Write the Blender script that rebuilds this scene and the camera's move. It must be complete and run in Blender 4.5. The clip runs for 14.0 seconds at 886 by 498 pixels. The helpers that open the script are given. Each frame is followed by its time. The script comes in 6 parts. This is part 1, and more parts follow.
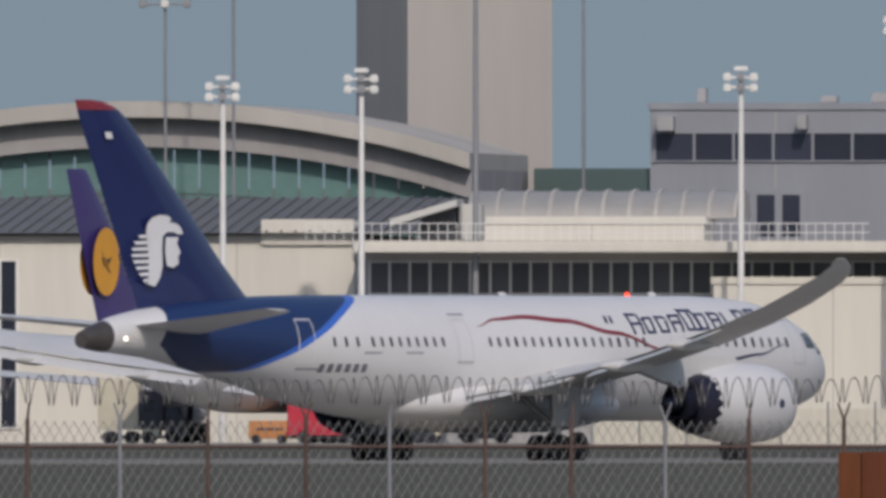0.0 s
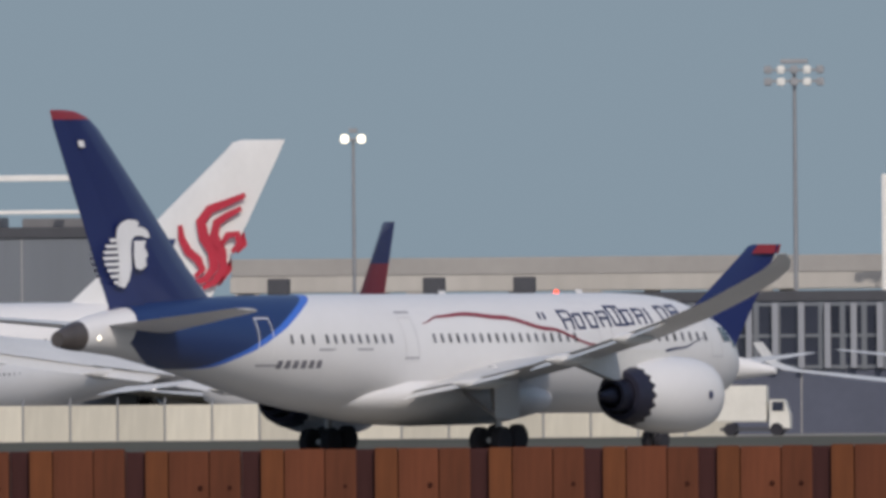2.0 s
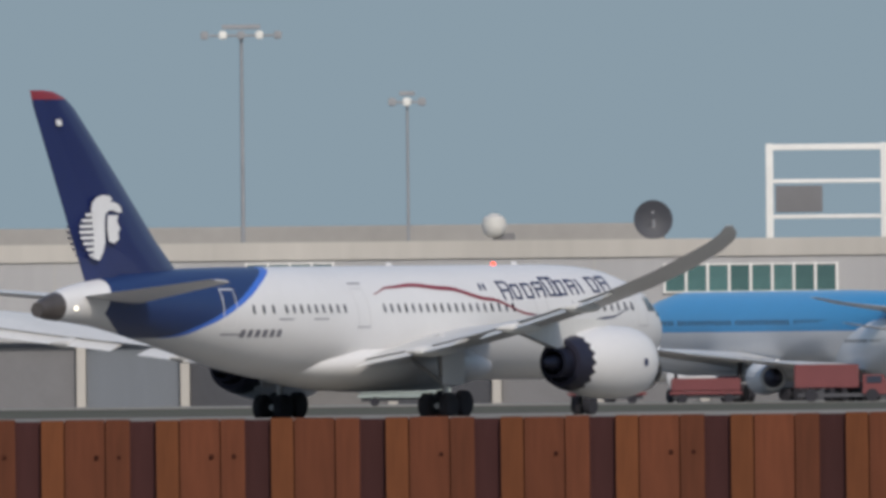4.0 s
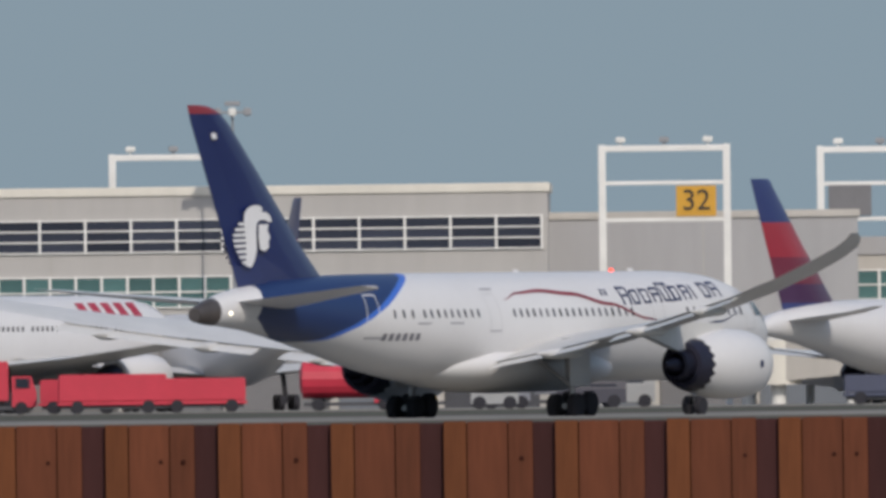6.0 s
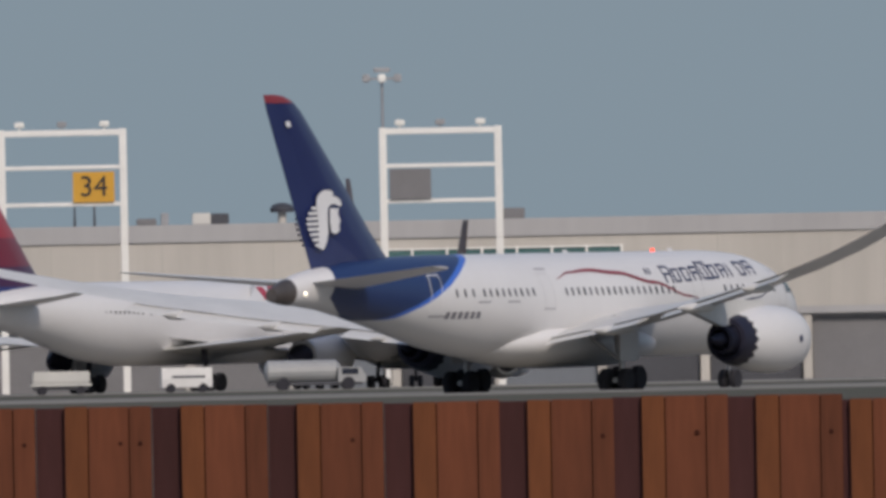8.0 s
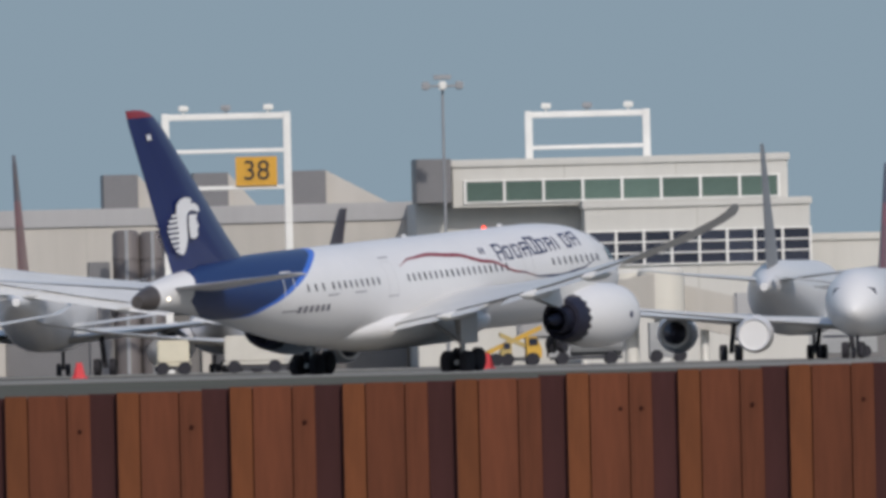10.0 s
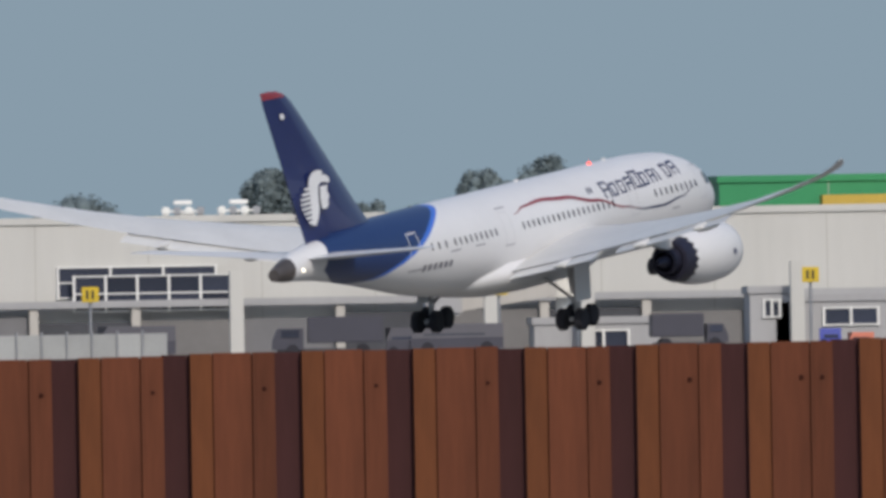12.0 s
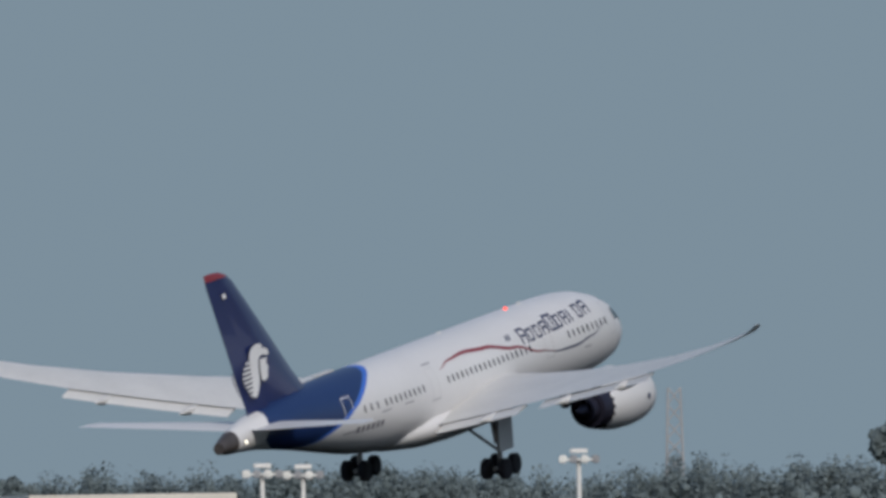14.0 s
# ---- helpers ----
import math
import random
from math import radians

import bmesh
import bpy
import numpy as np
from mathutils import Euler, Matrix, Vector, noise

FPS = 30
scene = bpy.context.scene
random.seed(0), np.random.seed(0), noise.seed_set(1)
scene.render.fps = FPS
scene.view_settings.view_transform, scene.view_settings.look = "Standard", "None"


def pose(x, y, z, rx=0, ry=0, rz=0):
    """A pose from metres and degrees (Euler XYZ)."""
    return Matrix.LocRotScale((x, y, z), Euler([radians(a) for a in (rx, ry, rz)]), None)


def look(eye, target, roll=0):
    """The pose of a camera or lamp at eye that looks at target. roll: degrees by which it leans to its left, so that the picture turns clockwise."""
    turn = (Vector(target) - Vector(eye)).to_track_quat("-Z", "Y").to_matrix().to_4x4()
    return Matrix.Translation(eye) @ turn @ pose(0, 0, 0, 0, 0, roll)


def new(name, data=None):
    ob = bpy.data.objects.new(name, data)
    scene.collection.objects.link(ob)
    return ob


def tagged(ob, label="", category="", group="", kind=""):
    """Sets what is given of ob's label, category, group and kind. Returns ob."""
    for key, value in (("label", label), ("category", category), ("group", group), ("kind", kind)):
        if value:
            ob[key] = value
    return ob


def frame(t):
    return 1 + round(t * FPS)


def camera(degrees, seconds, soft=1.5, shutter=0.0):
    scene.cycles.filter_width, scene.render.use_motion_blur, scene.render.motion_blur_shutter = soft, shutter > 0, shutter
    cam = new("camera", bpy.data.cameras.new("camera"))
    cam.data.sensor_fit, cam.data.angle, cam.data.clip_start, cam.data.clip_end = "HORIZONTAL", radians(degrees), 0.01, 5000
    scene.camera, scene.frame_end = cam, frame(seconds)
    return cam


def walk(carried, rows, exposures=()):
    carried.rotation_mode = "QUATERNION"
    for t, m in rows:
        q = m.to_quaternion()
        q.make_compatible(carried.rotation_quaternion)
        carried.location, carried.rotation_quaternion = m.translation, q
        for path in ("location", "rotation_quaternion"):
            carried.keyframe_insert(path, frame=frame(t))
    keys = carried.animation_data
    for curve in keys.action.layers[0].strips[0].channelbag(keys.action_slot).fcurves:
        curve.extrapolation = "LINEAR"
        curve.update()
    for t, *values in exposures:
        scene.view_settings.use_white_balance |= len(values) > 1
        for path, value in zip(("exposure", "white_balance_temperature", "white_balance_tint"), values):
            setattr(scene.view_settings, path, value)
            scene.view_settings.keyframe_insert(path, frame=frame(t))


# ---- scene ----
# A long lens on a tripod follows an airliner from its run along the runway to its climb.
EYE = 3.0
cam = camera(0.7484, 14.0, soft=3.6)
VIEW = [(0.0, 4.7793, 0.1255, 0.00), (0.5, 4.3250, 0.1141, 0.20), (1.0, 3.9047, 0.1000, 0.50), (1.5, 3.4519, 0.0969, 0.65), (2.0, 3.1417, 0.1203, 0.50), 
        (2.2, 3.0131, 0.1251, 0.50), (2.9, 2.4685, 0.1161, 0.53), (3.6, 1.9250, 0.0995, 0.57), (4.3, 1.4027, 0.0905, 0.60), (4.5, 1.3064, 0.0923, 0.60), 
        (5.0, 1.0391, 0.0793, 0.35), (5.5, 0.6298, 0.0835, 0.80), (6.0, 0.3026, 0.0958, 0.70), (6.5, 0.0006, 0.0866, 0.60), (7.0, -0.2927, 0.0600, 0.80), 
        (7.5, -0.6092, 0.0548, 0.80), (7.7, -0.7567, 0.0776, 1.00), (8.4, -1.2381, 0.0746, 1.09), (9.1, -1.7367, 0.0692, 1.26), (9.8, -2.1990, 0.0663, 1.35), 
        (10.0, -2.3552, 0.0611, 1.35), (10.5, -2.6419, 0.0467, 1.50), (11.0, -2.8602, 0.0409, 1.40), (11.5, -3.1394, 0.0432, 1.45), (12.0, -3.4264, 0.0503, 1.00), 
        (12.5, -3.7598, 0.0521, 0.90), (12.8, -3.9577, 0.1508, 1.40), (13.0, -4.0957, 0.1842, 1.30), (13.5, -4.3356, 0.2381, 1.00), (14.0, -4.5877, 0.2858, 0.80)]
walk(cam, [(t, pose(0, 0, EYE, 90 + tilt, roll, yaw)) for t, yaw, tilt, roll in VIEW],
     exposures=[(0.0, -0.19, 6480, 15), (1.0, -0.17, 6480, 15), (1.5, -0.11, 6500, 14), (2.2, -0.02, 6500, 14), (4.3, 0.06, 6500, 11), (5.5, 0.06, 6500, 11), (6.0, 0.0, 6500, 12), (6.5, 0.02, 6550, 13),
                (7.5, -0.14, 6700, 15), (9.8, 0.03, 6350, 12), (11.0, 0.15, 6350, 12), (11.5, 0.16, 6350, 12), (12.0, 0.06, 6350, 12), (12.5, 0.08, 6350, 12),
                (13.0, -0.15, 6300, 11), (14.0, -0.22, 6300, 11)])

# ---- light: hazy midday sun from the right and slightly behind the camera ----
SUN = Vector((0.25, -0.95, 0.68)).normalized()
sun = new("sun", bpy.data.lights.new("sun", "SUN"))
sun.data.energy, sun.data.angle, sun.data.color = 2.05, radians(1.2), (1.0, 0.92, 0.80)
sun.matrix_world = look((0, 0, 100), Vector((0, 0, 100)) - SUN)
world = bpy.data.worlds.new("hazy_sky")
scene.world = world
world.use_nodes = True
wn, wl = world.node_tree.nodes, world.node_tree.links
wn.clear()
sky = wn.new("ShaderNodeTexSky")
sky.sky_type, sky.sun_disc = "NISHITA", False
sky.sun_elevation = math.asin(SUN.z)
sky.sun_rotation = math.atan2(SUN.x, SUN.y)
sky.air_density, sky.dust_density, sky.ozone_density = 1.2, 2.0, 2.0
up = wn.new("ShaderNodeTexCoord")
sep = wn.new("ShaderNodeSeparateXYZ")
wl.new(up.outputs["Generated"], sep.inputs[0])
lift = wn.new("ShaderNodeMapRange")
lift.inputs["From Min"].default_value, lift.inputs["From Max"].default_value = 0.01, 0.5
lift.interpolation_type = "SMOOTHSTEP"
wl.new(sep.outputs["Z"], lift.inputs["Value"])
gain = wn.new("ShaderNodeVectorMath")
gain.operation = "SCALE"
gain.inputs["Scale"].default_value = 0.12
wl.new(sky.outputs[0], gain.inputs[0])
haze = wn.new("ShaderNodeMix")
haze.data_type = "RGBA"
haze.inputs["A"].default_value = (0.238, 0.318, 0.374, 1)
wl.new(lift.outputs[0], haze.inputs["Factor"])
wl.new(gain.outputs[0], haze.inputs["B"])
back = wn.new("ShaderNodeBackground")
wl.new(haze.outputs["Result"], back.inputs["Color"])
back.inputs["Strength"].default_value = 1.0
wout = wn.new("ShaderNodeOutputWorld")
wl.new(back.outputs[0], wout.inputs["Surface"])


# ---- materials ----
MATS = {}


def mat(name, color, rough=0.6, metal=0.0, var=0.12, size=2.0, bump=0.0, coat=0.0, per=0.0, emit=0.0, streak=False, gloss=0.5):
    """A painted, cast or rolled surface: base colour with stains at two sizes, a fine grain and some relief."""
    if name in MATS:
        return MATS[name]
    m = bpy.data.materials.new(name)
    m.use_nodes = True
    n, l = m.node_tree.nodes, m.node_tree.links
    b = n["Principled BSDF"]
    tc = n.new("ShaderNodeTexCoord")
    mp = n.new("ShaderNodeMapping")
    if streak:
        mp.inputs["Scale"].default_value = (1.0, 1.0, 0.12)
    l.new(tc.outputs["Object"], mp.inputs[0])
    big = n.new("ShaderNodeTexNoise")
    big.inputs["Scale"].default_value, big.inputs["Detail"].default_value = 1.0 / size, 4
    l.new(mp.outputs[0], big.inputs["Vector"])
    fine = n.new("ShaderNodeTexNoise")
    fine.inputs["Scale"].default_value, fine.inputs["Detail"].default_value = 9.0 / size, 3
    l.new(mp.outputs[0], fine.inputs["Vector"])
    s = n.new("ShaderNodeMath")
    s.operation = "MULTIPLY_ADD"
    l.new(fine.outputs[0], s.inputs[0])
    s.inputs[1].default_value = 0.45
    l.new(big.outputs[0], s.inputs[2])
    mr = n.new("ShaderNodeMapRange")
    mr.inputs["From Min"].default_value, mr.inputs["From Max"].default_value = 0.4, 1.05
    mr.inputs["To Min"].default_value, mr.inputs["To Max"].default_value = 1 - var, 1 + var
    l.new(s.outputs[0], mr.inputs["Value"])
    val = mr.outputs[0]
    if per:
        oi = n.new("ShaderNodeObjectInfo")
        pr = n.new("ShaderNodeMapRange")
        pr.inputs["To Min"].default_value, pr.inputs["To Max"].default_value = 1 - per, 1 + per
        l.new(oi.outputs["Random"], pr.inputs["Value"])
        mu = n.new("ShaderNodeMath")
        mu.operation = "MULTIPLY"
        l.new(val, mu.inputs[0])
        l.new(pr.outputs[0], mu.inputs[1])
        val = mu.outputs[0]
    c = n.new("ShaderNodeVectorMath")
    c.operation = "SCALE"
    c.inputs[0].default_value = color
    l.new(val, c.inputs["Scale"])
    l.new(c.outputs[0], b.inputs["Base Color"])
    b.inputs["Roughness"].default_value, b.inputs["Metallic"].default_value = rough, metal
    b.inputs["Coat Weight"].default_value = coat
    b.inputs["Specular IOR Level"].default_value = gloss
    if bump:
        bp = n.new("ShaderNodeBump")
        bp.inputs["Strength"].default_value, bp.inputs["Distance"].default_value = bump, 0.02 * size
        l.new(fine.outputs[0], bp.inputs["Height"])
        l.new(bp.outputs[0], b.inputs["Normal"])
    if emit:
        b.inputs["Emission Color"].default_value = (*color, 1)
        b.inputs["Emission Strength"].default_value = emit
    MATS[name] = m
    return m


def banded(name, axis, stops, rough=0.35, coat=0.3, slant=0.0):
    """Paint in bands along one axis of the thing, as on an airline's fin: stops of (metres, colour); slant tips the bands along x."""
    m = mat(name, (1, 1, 1), rough, coat=coat, var=0.05, size=4)
    n, l = m.node_tree.nodes, m.node_tree.links
    tc = n.new("ShaderNodeTexCoord")
    sp = n.new("ShaderNodeSeparateXYZ")
    l.new(tc.outputs["Object"], sp.inputs[0])
    v = sp.outputs["XYZ".index(axis)]
    if slant:
        ma = n.new("ShaderNodeMath")
        ma.operation = "MULTIPLY_ADD"
        l.new(sp.outputs[0], ma.inputs[0])
        ma.inputs[1].default_value = slant
        l.new(v, ma.inputs[2])
        v = ma.outputs[0]
    lo, hi = stops[0][0], stops[-1][0] + 0.01
    mr = n.new("ShaderNodeMapRange")
    mr.inputs["From Min"].default_value, mr.inputs["From Max"].default_value = lo, hi
    l.new(v, mr.inputs["Value"])
    cr = n.new("ShaderNodeValToRGB")
    cr.color_ramp.interpolation = "CONSTANT"
    el = cr.color_ramp.elements
    while len(el) < len(stops):
        el.new(0.5)
    for e, (z, col) in zip(el, stops):
        e.position, e.color = (z - lo) / (hi - lo), (*col, 1)
    l.new(mr.outputs[0], cr.inputs[0])
    mul = n.new("ShaderNodeVectorMath")
    mul.operation = "MULTIPLY"
    b = n["Principled BSDF"]
    src = b.inputs["Base Color"].links[0].from_socket
    l.new(src, mul.inputs[0])
    l.new(cr.outputs[0], mul.inputs[1])
    l.new(mul.outputs[0], b.inputs["Base Color"])
    return m


WHITE = (0.68, 0.68, 0.69)
NAVY = (0.012, 0.022, 0.105)
BLUE = (0.012, 0.033, 0.12)
white_paint = mat("white_gloss_paint", WHITE, 0.42, coat=0.12, var=0.04, size=5)
grey_wing = mat("grey_wing_paint", (0.62, 0.62, 0.61), 0.4, var=0.1, size=3)
navy_paint = mat("navy_gloss_paint", NAVY, 0.3, coat=0.4, var=0.08, size=4)
red_paint = mat("red_gloss_paint", (0.24, 0.026, 0.04), 0.4, var=0.1)
dark_metal = mat("dark_heated_metal", (0.035, 0.035, 0.06), 0.45, 0.5, var=0.2, size=0.8)
cone_metal = mat("tail_cone_metal", (0.12, 0.105, 0.10), 0.45, 0.5, var=0.2, size=1.0)
tyre_rubber = mat("tyre_rubber", (0.022, 0.022, 0.03), 0.85, var=0.2, size=0.5)
strut_metal = mat("strut_metal", (0.45, 0.45, 0.46), 0.4, 0.6, var=0.1, size=0.6)
hub_metal = mat("hub_metal", (0.3, 0.3, 0.32), 0.45, 0.4)
# concourse glass, its dark tone lifted by painted-in distance haze
hazy_glass = mat("dusty_window_glass", (0.085, 0.085, 0.10), 0.3, var=0.15, size=2, per=0.2)
dark_glass = mat("dark_window_glass", (0.035, 0.04, 0.06), 0.15, var=0.15, size=2, per=0.35)
cabin_glass = mat("cabin_window", (0.085, 0.087, 0.10), 0.25, per=0.75)
ink_navy = mat("navy_lettering", (0.03, 0.04, 0.10), 0.4)
ink_grey = mat("grey_lettering", (0.16, 0.16, 0.19), 0.5)
line_grey = mat("panel_line", (0.33, 0.33, 0.36), 0.5)
faint_line = mat("faint_panel_line", (0.55, 0.55, 0.57), 0.5)
pale_mark = mat("white_marking", (0.75, 0.75, 0.76), 0.4, var=0.05)
beacon_red = mat("beacon_glow", (1.0, 0.06, 0.02), 0.4, emit=2.5)
lamp_glow = mat("lit_lamp_glass", (1.0, 0.93, 0.75), 0.3, emit=1.4)
lamp_glass = mat("lamp_glass", (0.75, 0.75, 0.72), 0.15, coat=0.5)
concrete = mat("pale_concrete", (0.45, 0.43, 0.40), 0.85, var=0.14, size=9, bump=0.2, streak=True)
tower_concrete = mat("tower_concrete", (0.40, 0.38, 0.36), 0.85, var=0.10, size=12, bump=0.2, streak=True)
cream_wall = mat("cream_render_wall", (0.66, 0.635, 0.57), 0.8, var=0.10, size=7, bump=0.15, streak=True)
# white wall brightened to stand in for direct sun on the blocks
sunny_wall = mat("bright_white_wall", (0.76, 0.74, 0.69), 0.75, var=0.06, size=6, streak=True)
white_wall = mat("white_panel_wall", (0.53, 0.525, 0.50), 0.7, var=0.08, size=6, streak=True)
grey_wall = mat("grey_panel_wall", (0.36, 0.36, 0.37), 0.7, var=0.10, size=6, streak=True)
ops_wall = mat("pale_blue_grey_cladding", (0.26, 0.275, 0.31), 0.6, var=0.10, size=5, streak=True)
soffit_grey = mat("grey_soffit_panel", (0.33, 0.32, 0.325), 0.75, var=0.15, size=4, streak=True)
blue_grey_wall = mat("blue_grey_cladding", (0.14, 0.158, 0.185), 0.6, var=0.10, size=5, streak=True)
slate_roof = mat("dark_metal_roof", (0.17, 0.165, 0.165), 0.6, 0.2, var=0.14, size=5)
dark_trim = mat("dark_roof_trim", (0.05, 0.053, 0.065), 0.6, var=0.2, size=3)
hall_glass = mat("pale_teal_glass", (0.13, 0.235, 0.225), 0.25, var=0.15, size=6, per=0.1)
teal_glass = mat("teal_glass", (0.07, 0.145, 0.145), 0.2, var=0.2, size=5, per=0.2)
pale_steel = mat("white_painted_steel", (0.74, 0.74, 0.72), 0.5, var=0.08, size=1.5)
mast_steel = mat("galvanised_steel", (0.30, 0.31, 0.33), 0.5, 0.4, var=0.1, size=2)
sign_grey = mat("grey_sign_panel", (0.16, 0.16, 0.17), 0.5, var=0.1)
sign_yellow = mat("amber_sign_panel", (0.58, 0.31, 0.03), 0.5, var=0.08)
sign_ink = mat("black_sign_ink", (0.02, 0.02, 0.02), 0.6)
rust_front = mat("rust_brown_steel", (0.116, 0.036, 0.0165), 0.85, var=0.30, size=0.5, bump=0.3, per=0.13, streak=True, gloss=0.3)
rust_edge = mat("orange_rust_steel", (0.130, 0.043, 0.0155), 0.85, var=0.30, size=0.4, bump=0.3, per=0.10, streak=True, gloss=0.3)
# rust darkened to hold the shade inside the wall's recesses
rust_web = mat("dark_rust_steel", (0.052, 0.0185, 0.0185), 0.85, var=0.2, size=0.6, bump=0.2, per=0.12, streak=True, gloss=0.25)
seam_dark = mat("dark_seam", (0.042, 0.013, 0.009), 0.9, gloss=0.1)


# ---- helpers of this file ----
def box(bm, x0, x1, y0, y1, z0, z1, bevel=0.0):
    v = [bm.verts.new((x, y, z)) for z in (z0, z1) for x, y in ((x0, y0), (x1, y0), (x1, y1), (x0, y1))]
    f = [bm.faces.new([v[i] for i in q]) for q in
         ((3, 2, 1, 0), (4, 5, 6, 7), (0, 1, 5, 4), (1, 2, 6, 5), (2, 3, 7, 6), (3, 0, 4, 7))]
    if bevel:
        bmesh.ops.bevel(bm, geom=list({e for q in f for e in q.edges}), offset=bevel, segments=2, affect="EDGES")
    return bm


def rings(bm, loops, cap=True):
    """A skin over closed loops of points with the same count."""
    vs = [[bm.verts.new(p) for p in loop] for loop in loops]
    for a, b in zip(vs, vs[1:]):
        for i in range(len(a)):
            j = (i + 1) % len(a)
            bm.faces.new((a[i], a[j], b[j], b[i]))
    if cap:
        bm.faces.new(vs[0][::-1])
        bm.faces.new(vs[-1])
    return bm


def tube(bm, a, b, r0, r1=None, n=10):
    a, b = Vector(a), Vector(b)
    r1 = r0 if r1 is None else r1
    q = (b - a).to_track_quat("Z", "Y")
    ring = [Vector((math.cos(k * math.tau / n), math.sin(k * math.tau / n), 0)) for k in range(n)]
    return rings(bm, [[a + q @ (v * r0) for v in ring], [b + q @ (v * r1) for v in ring]])


def lathe(bm, prof, n=28, axis="x", at=(0, 0, 0)):
    """A turned body: profile of (along, radius)."""
    at = Vector(at)
    loops = []
    for s, r in prof:
        loop = []
        for k in range(n):
            c, d = r * math.cos(k * math.tau / n), r * math.sin(k * math.tau / n)
            loop.append(at + Vector({"x": (s, c, d), "y": (c, s, d), "z": (c, d, s)}[axis]))
        loops.append(loop)
    return rings(bm, loops)


def mesh_of(bm, name, material, smooth=False):
    bmesh.ops.recalc_face_normals(bm, faces=bm.faces)
    me = bpy.data.meshes.new(name)
    bm.to_mesh(me)
    bm.free()
    for m in (material if isinstance(material, (list, tuple)) else [material]):
        me.materials.append(m)
    if smooth:
        me.polygons.foreach_set("use_smooth", [True] * len(me.polygons))
        me.set_sharp_from_angle(angle=radians(40))
    return me


def part(name, bm, material, parent, label="", smooth=False):
    ob = new(name, mesh_of(bm, name, material, smooth))
    ob.parent = parent
    return tagged(ob, label)


def piece(name, me, parent, m):
    ob = new(name, me)
    ob.parent = parent
    ob.matrix_basis = m
    return ob


def thing(name, label, category, m=None, group="", kind=""):
    ob = new(name)
    ob.empty_display_size = 0.5
    if m is not None:
        ob.matrix_basis = m
    return tagged(ob, label, category, group, kind)


def solid(name, bm, material, label, category, m=None, group="", kind="", smooth=False):
    ob = new(name, mesh_of(bm, name, material, smooth))
    if m is not None:
        ob.matrix_basis = m
    return tagged(ob, label, category, group, kind)
# ---- the airliner on its take-off run ----
# Stations run aft from the nose; in its own space the airliner looks along +x, its main wheels stand at the origin.
AFT = 28.5
STATIONS = np.array([
    (0.0, 0.06, 0.06, 4.10), (0.25, 0.55, 0.52, 4.12), (0.7, 1.10, 1.05, 4.17), (1.5, 1.65, 1.60, 4.32), (2.6, 2.14, 2.10, 4.50),
    (4.0, 2.50, 2.48, 4.66), (5.8, 2.74, 2.78, 4.79), (8.0, 2.85, 2.93, 4.83), (10.0, 2.885, 2.97, 4.85), (33.0, 2.885, 2.97, 4.85),
    (36.0, 2.84, 2.88, 4.94), (39.0, 2.68, 2.66, 5.15), (42.0, 2.40, 2.34, 5.44), (45.0, 2.03, 1.98, 5.72), (48.0, 1.62, 1.60, 5.92),
    (51.0, 1.18, 1.20, 6.02), (53.4, 0.85, 0.90, 5.95), (55.0, 0.60, 0.64, 5.80), (56.0, 0.36, 0.38, 5.70)])


STRETCH = 1.145


def ax(x):
    """Forward place of a station: the fuselage is a stretched one."""
    return AFT - 56.0 + (56.0 - x) * STRETCH


def sect(x):
    return [float(np.interp(x, STATIONS[:, 0], STATIONS[:, k])) for k in (1, 2, 3)]


def on_skin(x, z, side=-1, off=0.02):
    """A point on the fuselage's skin at a station and height; side -1 is starboard."""
    a, b, zc = sect(x)
    k = max(-0.999, min(0.999, (z - zc) / b))
    w = math.sqrt(1 - k * k)
    return Vector((ax(x), side * (a + off) * w, zc + (b + off) * k))


def skin_patch(bm, x0, x1, z0, z1, side=-1, n=4, lean=0.0, off=0.02):
    rows = []
    for i in range(n + 1):
        z = z0 + (z1 - z0) * i / n
        rows.append([bm.verts.new(on_skin(x - lean * i / n, z, side, off)) for x in (x0, x1)])
    for a, b in zip(rows, rows[1:]):
        bm.faces.new((a[0], a[1], b[1], b[0]))


def skin_ribbon(bm, line, width, side=-1):
    pts = []
    for i in range(len(line) - 1):
        for k in range(8):
            f = k / 8
            g = f * f * (3 - 2 * f)
            pts.append((line[i][0] + (line[i + 1][0] - line[i][0]) * f, line[i][1] + (line[i + 1][1] - line[i][1]) * g))
    pts.append(line[-1])
    prev = None
    for i, (x, z) in enumerate(pts):
        w = width * min(1.0, 0.15 + 2.2 * min(i, len(pts) - 1 - i) / len(pts))
        v = [bm.verts.new(on_skin(x, z + s * w / 2, side)) for s in (-1, 1)]
        if prev:
            bm.faces.new((prev[0], v[0], v[1], prev[1]))
        prev = v


def fuselage_skin(bm, x0=0.0, x1=56.0, n=44, step=0.75):
    xs = [0, 0.12, 0.25, 0.45, 0.7, 1.1, 1.5, 2.0, 2.6, 3.3] + list(np.arange(4.0, 56.01, step))
    xs = [x for x in xs if x0 < x < x1]
    loops = []
    for x in [x0] + xs + [x1]:
        a, b, zc = sect(x)
        loops.append([(ax(x), a * math.sin(k * math.tau / n), zc + b * math.cos(k * math.tau / n)) for k in range(n)])
    return rings(bm, loops)


